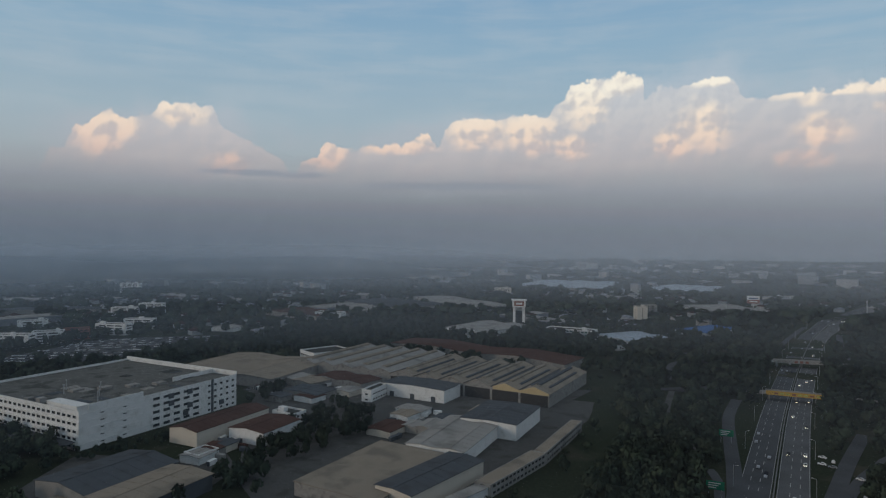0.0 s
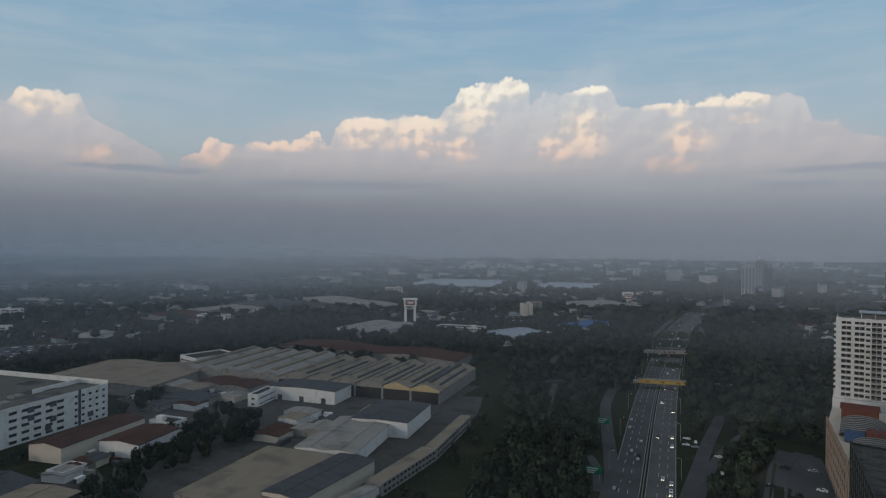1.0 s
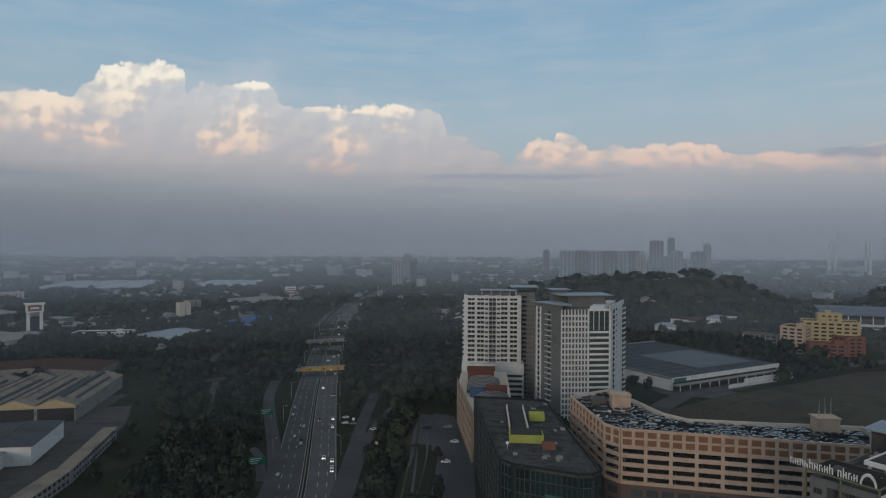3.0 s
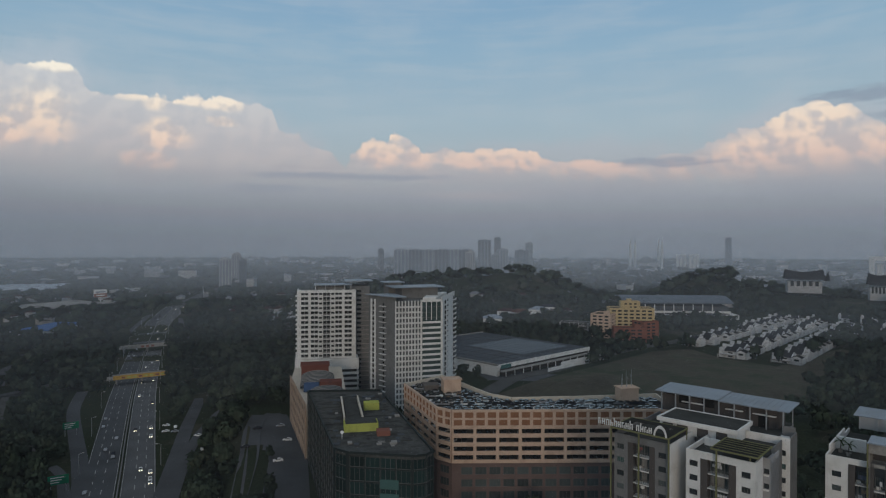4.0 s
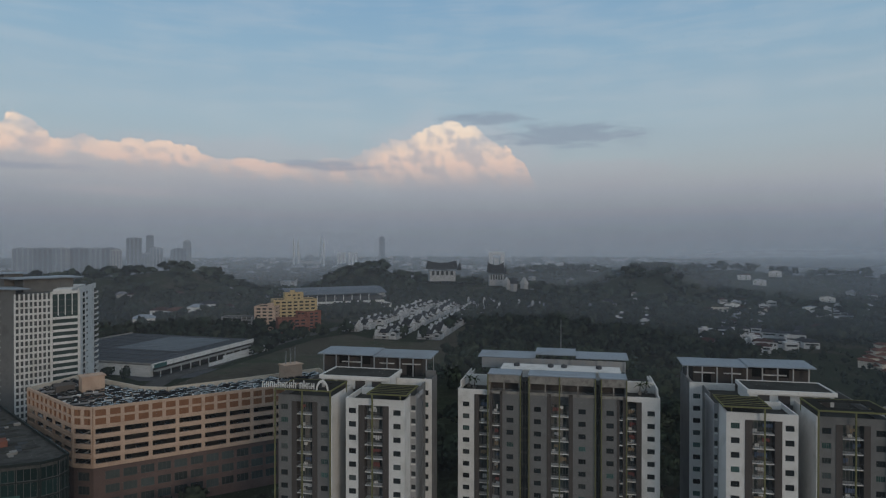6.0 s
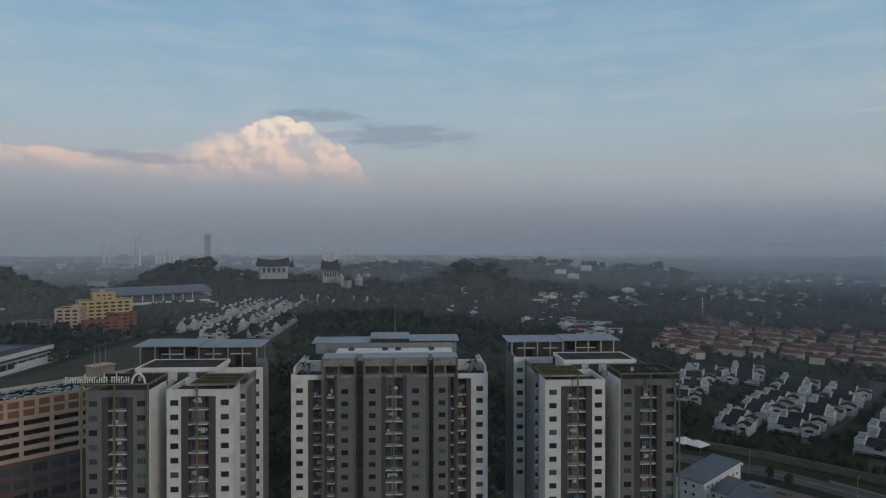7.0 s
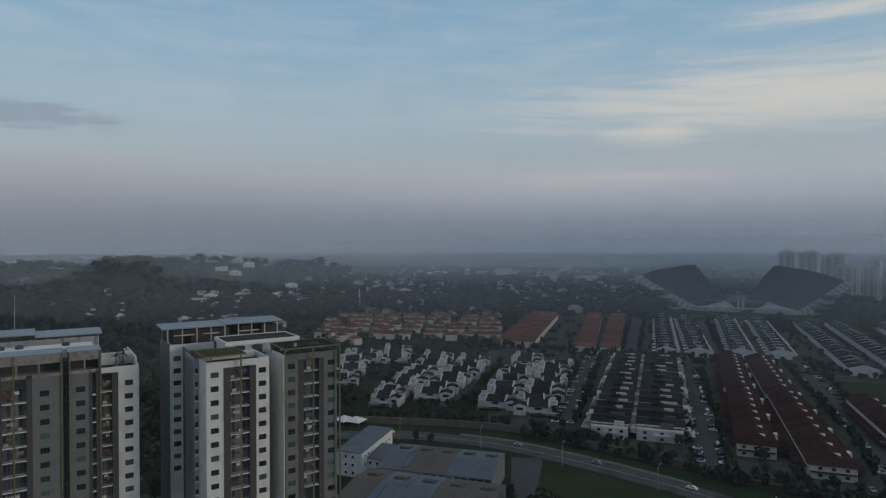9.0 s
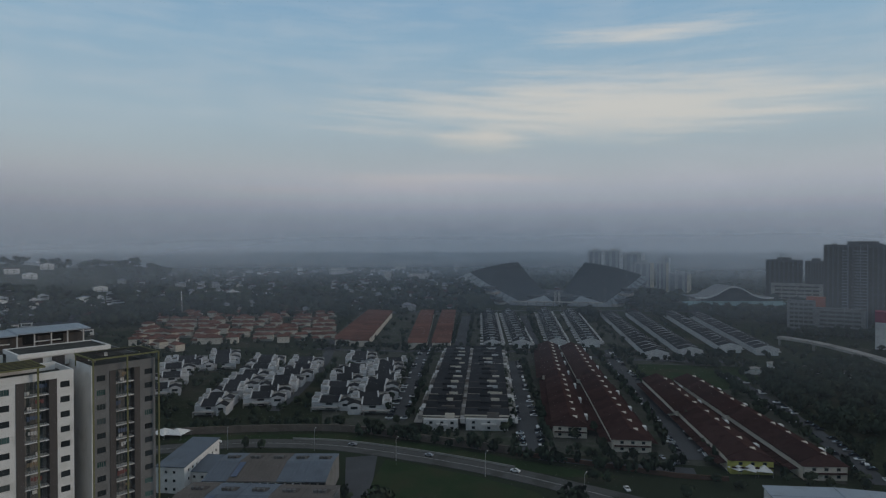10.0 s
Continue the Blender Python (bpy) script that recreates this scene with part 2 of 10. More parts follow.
    # the ground side of the horizon
    base = N.mix(N.smooth(el, -0.3, -3.0), base, (0.03, 0.035, 0.04))
    bg = N.node("ShaderNodeBackground")
    N.put(bg.inputs[0], base)
    bg.inputs[1].default_value = 1.0
    out = N.node("ShaderNodeOutputWorld")
    N.put(out.inputs[0], bg.outputs[0])


build_sky()
sun = new("sun", bpy.data.lights.new("sun", "SUN"))
sun.data.energy, sun.data.angle, sun.data.color = 0.72, radians(16), (1.0, 0.84, 0.68)
sa, se = radians(SUN_AZ), radians(SUN_EL)
sun.matrix_world = look((0, 0, 300), (-100 * math.sin(sa) * math.cos(se), -100 * math.cos(sa) * math.cos(se), 300 - 100 * math.sin(se)))
scene.view_settings.exposure = 0.0


# ---------------------------------------------------------------- materials
def material(name, colour, rough=0.7, metal=0.0, vary=0.25, grain=(3.0, 0.25), tint=None, bump=0.15, emit=0.0, spec=0.0, random_shade=0.0):
    """A surface: base colour, mottled at two scales (per metre), with fine relief."""
    m = bpy.data.materials.new(name)
    m.use_nodes = True
    N = Net(m.node_tree)
    b = m.node_tree.nodes["Principled BSDF"]
    geo = N.node("ShaderNodeNewGeometry")
    f = N.noise(geo.outputs["Position"], grain[0], 4.0, 0.6)
    c = N.noise(geo.outputs["Position"], grain[1], 3.0, 0.55)
    k = N.math("ADD", N.math("MULTIPLY", N.math("SUBTRACT", f, 0.5), vary * 1.6), N.math("MULTIPLY", N.math("SUBTRACT", c, 0.5), vary * 2.4))
    if random_shade:
        info = N.node("ShaderNodeObjectInfo")
        k = N.math("ADD", k, N.math("MULTIPLY", N.math("SUBTRACT", info.outputs["Random"], 0.5), random_shade))
    k = N.math("ADD", k, 1.0)
    col = N.mix(1.0, (*colour, 1.0), N.vec(k, k, k), "MULTIPLY")
    if tint:
        col = N.mix(N.smooth(c, 0.45, 0.68), col, tint)
    N.put(b.inputs["Base Color"], col)
    N.put(b.inputs["Roughness"], N.math("ADD", rough, N.math("MULTIPLY", N.math("SUBTRACT", f, 0.5), 0.2), clamp=True))
    b.inputs["Metallic"].default_value = metal
    b.inputs["Specular IOR Level"].default_value = spec
    if bump:
        bn = N.node("ShaderNodeBump")
        bn.inputs["Strength"].default_value = bump
        N.put(bn.inputs["Height"], f)
        N.put(b.inputs["Normal"], bn.outputs[0])
    if emit:
        b.inputs["Emission Color"].default_value = (*colour, 1.0)
        b.inputs["Emission Strength"].default_value = emit
    return m


WHITE = material("white_render", (0.66, 0.655, 0.64), 0.8, vary=0.14, grain=(2.0, 0.22), tint=(0.54, 0.535, 0.515))
GREY = material("grey_render", (0.168, 0.168, 0.166), 0.8, vary=0.2, grain=(1.6, 0.2), tint=(0.138, 0.138, 0.137))
BROWN = material("brown_render", (0.080, 0.072, 0.068), 0.8, vary=0.12)
CONCRETE = material("raw_concrete", (0.27, 0.255, 0.235), 0.85, vary=0.45, grain=(1.4, 0.3), tint=(0.155, 0.148, 0.138))
LIME = material("olive_frame_paint", (0.150, 0.150, 0.075), 0.6, vary=0.1)
GLASS = material("dark_window_glass", (0.022, 0.027, 0.030), 0.12, vary=0.1, bump=0.0, spec=0.6, random_shade=0.8)
TEAL_GLASS = material("teal_window_glass", (0.045, 0.095, 0.090), 0.15, vary=0.1, bump=0.0, spec=0.5, random_shade=0.8)
FRAME = material("window_frame", (0.12, 0.12, 0.12), 0.5, vary=0.05, bump=0.0)
SLAB = material("roof_slab", (0.062, 0.063, 0.060), 0.92, vary=0.5, grain=(1.2, 0.15), tint=(0.046, 0.048, 0.044))
SHEET = material("pale_roof_sheet", (0.235, 0.275, 0.32), 0.5, vary=0.15, grain=(1.5, 0.12), tint=(0.20, 0.225, 0.25), spec=0.25)
SHOPBLUE = material("blue_grey_shop_roof", (0.100, 0.120, 0.148), 0.6, vary=0.2, grain=(1.5, 0.12), tint=(0.08, 0.095, 0.115), spec=0.15)
TAUPE = material("taupe_shop_roof", (0.118, 0.106, 0.098), 0.7, vary=0.2, grain=(1.5, 0.12))
DARKSHEET = material("dark_roof_sheet", (0.078, 0.086, 0.095), 0.65, vary=0.22, grain=(1.5, 0.08), tint=(0.062, 0.066, 0.072))
TANSHEET = material("tan_roof_sheet", (0.24, 0.205, 0.165), 0.8, vary=0.25, grain=(1.2, 0.06), tint=(0.165, 0.145, 0.12))
LIGHTSHEET = material("light_roof_sheet", (0.27, 0.26, 0.245), 0.75, vary=0.25, grain=(1.2, 0.06), tint=(0.18, 0.175, 0.165))
RUST = material("rust_brown_roof", (0.075, 0.045, 0.038), 0.8, vary=0.3, grain=(1.2, 0.07))
TILE_RED = material("dark_red_roof_tile", (0.046, 0.0255, 0.0235), 0.8, vary=0.4, grain=(2.5, 0.15), tint=(0.036, 0.019, 0.018), random_shade=0.4)
TILE_ORANGE = material("orange_roof_tile", (0.118, 0.058, 0.045), 0.8, vary=0.35, grain=(2.5, 0.15), random_shade=0.5)
TILE_BLACK = material("charcoal_roof_tile", (0.029, 0.030, 0.033), 0.7, vary=0.3, grain=(2.5, 0.2), random_shade=0.5)
TILE_BLUE = material("slate_blue_roof_tile", (0.023, 0.025, 0.031), 0.7, vary=0.3, grain=(2.5, 0.2), random_shade=0.4)
CREAM = material("cream_render", (0.52, 0.47, 0.40), 0.8, vary=0.12)
ORANGE_WALL = material("peach_render", (0.50, 0.37, 0.285), 0.8, vary=0.18, tint=(0.42, 0.305, 0.235))
BRICKRED = material("brick_red_render", (0.20, 0.088, 0.066), 0.8, vary=0.15)
YELLOW = material("yellow_render", (0.43, 0.335, 0.19), 0.8, vary=0.12)
ACID = material("acid_yellow_paint", (0.36, 0.385, 0.095), 0.7, vary=0.2, tint=(0.29, 0.31, 0.085))
ASPHALT = material("asphalt", (0.072, 0.075, 0.080), 0.9, vary=0.3, grain=(2.0, 0.05))
PAVE = material("paving", (0.085, 0.085, 0.083), 0.9, vary=0.35, grain=(1.0, 0.08), tint=(0.060, 0.060, 0.056))
PAINT = material("road_paint", (0.36, 0.36, 0.35), 0.8, vary=0.3)
LEAF = material("leaf", (0.044, 0.060, 0.039), 0.8, vary=0.5, grain=(0.5, 0.03), tint=(0.056, 0.066, 0.042), bump=0.0, random_shade=0.5)
LEAF_DARK = material("dark_leaf", (0.036, 0.050, 0.036), 0.8, vary=0.5, grain=(0.4, 0.02), tint=(0.047, 0.056, 0.038), bump=0.0, random_shade=0.5)
for leaf in (LEAF, LEAF_DARK):
    N = Net(leaf.node_tree)
    a = N.node("ShaderNodeAttribute")
    a.attribute_name = "bulge"
    v = N.node("ShaderNodeVectorTransform")
    v.vector_type, v.convert_from, v.convert_to = "NORMAL", "OBJECT", "WORLD"
    N.put(v.inputs[0], a.outputs["Vector"])
    N.put(leaf.node_tree.nodes["Principled BSDF"].inputs["Normal"], v.outputs[0])
PALM = material("palm_frond", (0.045, 0.062, 0.03), 0.7, vary=0.3, bump=0.0)
BARK = material("bark", (0.075, 0.062, 0.05), 0.95, vary=0.4)
STEEL = material("galvanised_steel", (0.42, 0.43, 0.44), 0.45, metal=0.6, vary=0.1, bump=0.0, spec=0.4)
TYRE = material("tyre_rubber", (0.02, 0.02, 0.02), 0.9, vary=0.1, bump=0.0)
LAMP = material("lit_lamp", (1.0, 0.82, 0.55), 0.5, vary=0.0, bump=0.0, emit=6.0)


# ---------------------------------------------------------------- shapes
class Shape:
    """Vertices and faces gathered for one mesh."""

    def __init__(self):
        self.v, self.f, self.m = [], [], []

    def add(self, verts, faces, mat=0):
        n = len(self.v)
        self.v += verts
        self.f += [tuple(n + i for i in f) for f in faces]
        self.m += [mat] * len(faces)
        return self

    def box(self, x0, x1, y0, y1, z0, z1, mat=0):
        v = [(x0, y0, z0), (x1, y0, z0), (x1, y1, z0), (x0, y1, z0), (x0, y0, z1), (x1, y0, z1), (x1, y1, z1), (x0, y1, z1)]
        return self.add(v, [(3, 2, 1, 0), (4, 5, 6, 7), (0, 1, 5, 4), (1, 2, 6, 5), (2, 3, 7, 6), (3, 0, 4, 7)], mat)

    def prism(self, poly, z0, z1, mat=0):
        """An upright prism over a polygon that runs anticlockwise."""
        n = len(poly)
        v = [(x, y, z0) for x, y in poly] + [(x, y, z1) for x, y in poly]
        return self.add(v, [tuple(range(n))[::-1], tuple(range(n, 2 * n))] + [(i, (i + 1) % n, n + (i + 1) % n, n + i) for i in range(n)], mat)

    def profile(self, pts, y0, y1, mat=0):
        """A profile in x and z, anticlockwise seen from the front, drawn out along y."""
        n = len(pts)
        v = [(x, y0, z) for x, z in pts] + [(x, y1, z) for x, z in pts]
        return self.add(v, [tuple(range(n)), tuple(range(n, 2 * n))[::-1]] + [((i + 1) % n, i, n + i, n + (i + 1) % n) for i in range(n)], mat)

    def side_profile(self, pts, x0, x1, mat=0):
        """A profile in y and z, drawn out along x."""
        n = len(pts)
        v = [(x0, y, z) for y, z in pts] + [(x1, y, z) for y, z in pts]
        return self.add(v, [tuple(range(n))[::-1], tuple(range(n, 2 * n))] + [(i, (i + 1) % n, n + (i + 1) % n, n + i) for i in range(n)], mat)

    def tube(self, a, b, ra, rb, n=6, mat=0):
        a, b = Vector(a), Vector(b)
        w = (b - a).normalized()
        u = w.orthogonal().normalized()
        s = w.cross(u)
        v = []
        for c, r in ((a, ra), (b, rb)):
            v += [tuple(c + r * (math.cos(2 * math.pi * i / n) * u + math.sin(2 * math.pi * i / n) * s)) for i in range(n)]
        return self.add(v, [tuple(range(n))[::-1], tuple(range(n, 2 * n))] + [(i, (i + 1) % n, n + (i + 1) % n, n + i) for i in range(n)], mat)

    def hip(self, x0, x1, y0, y1, z0, z1, run, mat=0, thick=0.25):
        """A hipped roof over a rectangle; run: how far the ridge's ends lie in from the short sides."""
        ym = (y0 + y1) / 2
        v = [(x0, y0, z0), (x1, y0, z0), (x1, y1, z0), (x0, y1, z0), (x0, y0, z0 + thick), (x1, y0, z0 + thick), (x1, y1, z0 + thick), (x0, y1, z0 + thick),
             (x0 + run, ym, z1), (x1 - run, ym, z1)]
        return self.add(v, [(3, 2, 1, 0), (0, 1, 5, 4), (1, 2, 6, 5), (2, 3, 7, 6), (3, 0, 4, 7), (4, 5, 9, 8), (5, 6, 9), (6, 7, 8, 9), (7, 4, 8)], mat)

    def pierced(self, x0, x1, z0, z1, y0, y1, cols, rows, mat=0):
        """A wall with openings that go through it: columns (x, x) and rows (z, z) of holes."""
        at = x0
        for a, b in cols:
            if a > at + 1e-3:
                self.box(at, a, y0, y1, z0, z1, mat)
            low = z0
            for c, d in rows:
                if c > low + 1e-3:
                    self.box(a, b, y0, y1, low, c, mat)
                low = d
            if z1 > low + 1e-3:
                self.box(a, b, y0, y1, low, z1, mat)
            at = b
        if x1 > at + 1e-3:
            self.box(at, x1, y0, y1, z0, z1, mat)
        return self

    def place(self, other, m):
        """Another shape, moved by a pose."""
        return self.add([tuple(m @ Vector(v)) for v in other.v], other.f, 0) if not any(other.m) else self._mixed(other, m)

    def _mixed(self, other, m):
        n = len(self.v)
        self.v += [tuple(m @ Vector(v)) for v in other.v]
        self.f += [tuple(n + i for i in f) for f in other.f]
        self.m += other.m
        return self

    def mesh(self, name, mats):
        me = bpy.data.meshes.new(name)
        me.from_pydata(self.v, [], self.f)
        for m in mats if isinstance(mats, (list, tuple)) else [mats]:
            me.materials.append(m)
        if any(self.m):
            me.polygons.foreach_set("material_index", self.m)
        me.update()
        return me


def part(name, shape, mats, parent, label="", at=None):
    """One mesh object under a thing or under a part."""
    me = shape if isinstance(shape, bpy.types.Mesh) else shape.mesh(name, mats)
    ob = new(name, me)
    ob.parent = parent
    if at is not None:
        ob.matrix_basis = at
    if label:
        ob["label"] = label
    return ob


def thing(name, m, label, category, group="", kind=""):
    ob = new(name)
    ob.empty_display_size = 0.5
    ob.matrix_basis = m
    return tagged(ob, label, category, group, kind)


def single(name, shape, mats, label, category, group="", kind="", at=None):
    """A thing or piece of the setting that is one mesh."""
    ob = part(name, shape, mats, None, "", at)
    return tagged(ob, label, category, group, kind)


def rise(a, b, x):
    k = min(max((x - a) / (b - a), 0.0), 1.0)
    return k * k * (3 - 2 * k)


# wooded hills: place, half axes, turn, height
HILLS = [(a, b, ra, rb, math.cos(radians(g)), math.sin(radians(g)), h) for a, b, ra, rb, g, h in
         ((612, 890, 75, 110, -35, 46),
         (377, 1086, 90, 110, -19, 41),
         (228, 1127, 130, 110, -11, 35),
         (132, 1243, 120, 120, -6, 14),
         (1073, 640, 90, 110, -59, 50),
         (1237, 540, 150, 110, -66, 58),
         (1352, 361, 110, 110, -75, 44),
         (750, 777, 140, 90, -44, 22),
         (1204, 893, 200, 140, -53, 26),
         (-228, 1025, 70, 160, 13, 14),
         (1165, 945, 220, 120, -51, 28))]


def land(x, y):
    """The height of the ground: a broad rise in the middle distance, flat elsewhere."""
    az, r = math.degrees(math.atan2(x, y)), math.hypot(x, y)
    west = rise(430, 620, r)
    west = (1 - west) * rise(-9.5, -6.0, az) + west * rise(-4, 4, az)
    z = 19 * west * (1 - rise(50, 68, az)) * rise(140, 215, r) * (1 - rise(1000, 1500, r))
    z += 1.65 - 0.3 * rise(-45, -15, az) - 0.75 * rise(-15, 10, az) - 0.5 * rise(10, 30, az) - 0.85 * rise(30, 60, az) - 0.45 * rise(60, 90, az)
    if r > 700:
        for hx, hy, ra, rb, c, s, h in HILLS:
            u, v = (c * (x - hx) + s * (y - hy)) / ra, (c * (y - hy) - s * (x - hx)) / rb
            if u * u + v * v < 9:
                z += h * math.exp(-u * u - v * v)
    return z


def spot(x, y, turn=0.0, z=0.0):
    """A pose on the ground."""
    return pose(x, y, land(x, y) + z, 0, 0, turn)


# ---------------------------------------------------------------- ground and haze
def ground_material():
    m = bpy.data.materials.new("rough_grass_and_scrub")
    m.use_nodes = True
    N = Net(m.node_tree)
    b = m.node_tree.nodes["Principled BSDF"]
    geo = N.node("ShaderNodeNewGeometry")
    p = geo.outputs["Position"]
    f, c, g = N.noise(p, 0.6, 5.0, 0.6), N.noise(p, 0.02, 4.0, 0.6), N.noise(p, 0.006, 3.0, 0.5)
    col = N.mix(N.smooth(f, 0.35, 0.7), (0.020, 0.026, 0.016), (0.034, 0.040, 0.025))
    col = N.mix(N.smooth(c, 0.52, 0.66), col, (0.048, 0.047, 0.034))
    col = N.mix(N.smooth(g, 0.5, 0.62), col, (0.026, 0.033, 0.021))
    N.put(b.inputs["Base Color"], col)
    b.inputs["Roughness"].default_value = 0.95
    b.inputs["Specular IOR Level"].default_value = 0.0
    bn = N.node("ShaderNodeBump")
    bn.inputs["Strength"].default_value = 0.5
    N.put(bn.inputs["Height"], f)
    N.put(b.inputs["Normal"], bn.outputs[0])
    return m


def build_ground():
    radii = [0, 60, 110, 150, 170, 190, 205, 220, 240, 265, 290, 320, 350, 385, 420, 460, 500, 550, 600, 660, 730, 800, 860, 920, 980, 1030, 1080, 1130, 1180, 1230, 1280, 1340, 1400, 1480, 1560, 1700, 1900, 2300, 2800, 3400, 4100, 4980, 6600, 9400]
    n = 360
    verts, faces = [(0.0, 0.0, land(0, 1))], []
    for r in radii[1:]:
        for k in range(n):
            a = 2 * math.pi * k / n
            x, y = r * math.sin(a), r * math.cos(a)
            verts.append((x, y, land(x, y)))
    for k in range(n):
        faces.append((0, 1 + (k + 1) % n, 1 + k))
        for j in range(len(radii) - 2):
            a, b = 1 + j * n + k, 1 + j * n + (k + 1) % n
            faces.append((a, b, b + n, a + n))
    s = Shape().add(verts, faces)
    ob = single("ground", s, ground_material(), "dark grassy ground reaching the hazy horizon", "ground", kind="structure")
    ob.data.polygons.foreach_set("use_smooth", [True] * len(ob.data.polygons))


build_ground()


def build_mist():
    """Translucent sheets standing in for evening haze, one behind another over towers and suburbs."""
    # added shells: haze put into surfaces, the nearest lifting the close towers' darks
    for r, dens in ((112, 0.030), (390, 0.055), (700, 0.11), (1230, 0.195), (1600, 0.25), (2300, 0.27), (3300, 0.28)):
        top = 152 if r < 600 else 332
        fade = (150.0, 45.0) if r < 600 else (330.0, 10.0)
        m = bpy.data.materials.new("haze_sheet")
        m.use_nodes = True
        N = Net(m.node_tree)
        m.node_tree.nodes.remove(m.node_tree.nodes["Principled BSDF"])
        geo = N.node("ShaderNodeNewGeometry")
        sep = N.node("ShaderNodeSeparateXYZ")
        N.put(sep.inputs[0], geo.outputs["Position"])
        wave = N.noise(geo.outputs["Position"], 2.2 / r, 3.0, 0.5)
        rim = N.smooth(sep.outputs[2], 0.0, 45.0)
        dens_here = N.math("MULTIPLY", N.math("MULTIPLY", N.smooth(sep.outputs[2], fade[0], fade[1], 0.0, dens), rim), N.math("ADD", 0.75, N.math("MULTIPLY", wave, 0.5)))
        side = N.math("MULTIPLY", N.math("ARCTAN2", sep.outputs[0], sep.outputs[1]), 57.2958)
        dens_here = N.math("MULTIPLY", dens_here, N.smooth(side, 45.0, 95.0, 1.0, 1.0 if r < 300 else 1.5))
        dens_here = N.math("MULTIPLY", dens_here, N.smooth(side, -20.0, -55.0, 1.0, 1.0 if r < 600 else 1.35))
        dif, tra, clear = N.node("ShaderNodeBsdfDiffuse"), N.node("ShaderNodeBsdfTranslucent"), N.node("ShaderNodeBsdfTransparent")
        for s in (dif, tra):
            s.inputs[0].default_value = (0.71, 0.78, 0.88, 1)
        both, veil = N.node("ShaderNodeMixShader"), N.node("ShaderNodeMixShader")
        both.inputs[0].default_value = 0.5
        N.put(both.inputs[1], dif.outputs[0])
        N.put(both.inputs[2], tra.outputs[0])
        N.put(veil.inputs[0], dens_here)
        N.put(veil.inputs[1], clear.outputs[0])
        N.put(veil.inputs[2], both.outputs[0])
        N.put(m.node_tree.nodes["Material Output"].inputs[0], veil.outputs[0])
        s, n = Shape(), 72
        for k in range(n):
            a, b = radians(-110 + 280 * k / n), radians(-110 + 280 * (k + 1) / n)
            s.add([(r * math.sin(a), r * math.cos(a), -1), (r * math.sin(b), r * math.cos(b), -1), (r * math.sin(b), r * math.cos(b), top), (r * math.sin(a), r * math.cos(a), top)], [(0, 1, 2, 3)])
        single("haze", s, m, "thin translucent sheet standing in for grey-blue evening haze", "haze", "evening haze", "stuff")


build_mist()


def ribbon(points, width, z=0.05, step=12.0, side=0.0, thick=0.3):
    """A strip along a line over the ground, with thickness."""
    pts = [Vector((*p, 0)) for p in points]
    path = []
    for i in range(len(pts) - 1):
        p0, p1, p2, p3 = pts[max(i - 1, 0)], pts[i], pts[i + 1], pts[min(i + 2, len(pts) - 1)]
        n = max(2, int((p2 - p1).length / step))
        for k in range(n):
            t = k / n
            path.append(0.5 * (2 * p1 + (p2 - p0) * t + (2 * p0 - 5 * p1 + 4 * p2 - p3) * t * t + (3 * p1 - p0 - 3 * p2 + p3) * t ** 3))
    path.append(pts[-1])
    s, rows = Shape(), []
    for i, p in enumerate(path):
        d = (path[min(i + 1, len(path) - 1)] - path[max(i - 1, 0)]).normalized()
        nrm = Vector((d.y, -d.x, 0))
        row = []
        for off in (side - width / 2, side + width / 2):
            q = p + nrm * off
            row.append((q.x, q.y, land(q.x, q.y) + z))
        rows.append(row)
    v = []
    for a, b in rows:
        v += [a, b, (b[0], b[1], b[2] - thick), (a[0], a[1], a[2] - thick)]
    f = []
    for i in range(len(rows) - 1):
        k = 4 * i
        f += [(k + 1, k, k + 4, k + 5), (k + 2, k + 1, k + 5, k + 6), (k, k + 3, k + 7, k + 4)]
    return s.add(v, f), path


# ---------------------------------------------------------------- motorway
WORNROAD = material("worn_pale_asphalt", (0.098, 0.100, 0.104), 0.9, vary=0.3, grain=(2.0, 0.05))
HW = [(-73.6, 224.8), (-86.6, 293.5), (-113.0, 405.5), (-135.1, 500.5), (-155.0, 593.2), (-181.9, 725.6), (-200.5, 828.1), (-212.0, 911.0), (-216.3, 998.5), (-251.1, 1367.0), (-240.3, 1748.4)]
for name, off, wid in (("carriageway", -8.6, 15.0), ("carriageway", 8.6, 15.0)):
    s, _ = ribbon(HW, wid, 0.06, side=off)
    single(name, s, ASPHALT if off < 0 else WORNROAD, "three-lane asphalt carriageway of the motorway", "road", "motorway", "structure")
s, HWPATH = ribbon(HW, 0.6, 0.95, thick=0.9)
single("median_barrier", s, GREY, "low concrete crash barrier between the carriageways", "barrier", kind="structure")
for off in (-15.7, -1.5, 1.5, 15.7):
    s, _ = ribbon(HW, 0.2, 0.075, side=off, thick=0.01)
    single("edge_line", s, PAINT, "white painted edge line on the motorway", "road marking", "edge lines", "structure")


def dashes(path, offs, length=6.0, gap=9.0, width=0.28, z=0.08):
    s, run = Shape(), 0.0
    for a, b in zip(path, path[1:]):
        d = b - a
        if d.length < 1e-3:
            continue
        w = d.normalized()
        n = Vector((w.y, -w.x, 0))
        t = (-run) % (length + gap)
        while t < d.length:
            for off in offs:
                p, q = a + w * t + n * off, a + w * min(t + length, d.length + 3) + n * off
                zz = land(p.x, p.y) + z
                s.add([(*(p - n * width / 2).xy, zz), (*(p + n * width / 2).xy, zz), (*(q + n * width / 2).xy, zz), (*(q - n * width / 2).xy, zz)], [(3, 2, 1, 0)])
            t += length + gap
        run += d.length
    return s


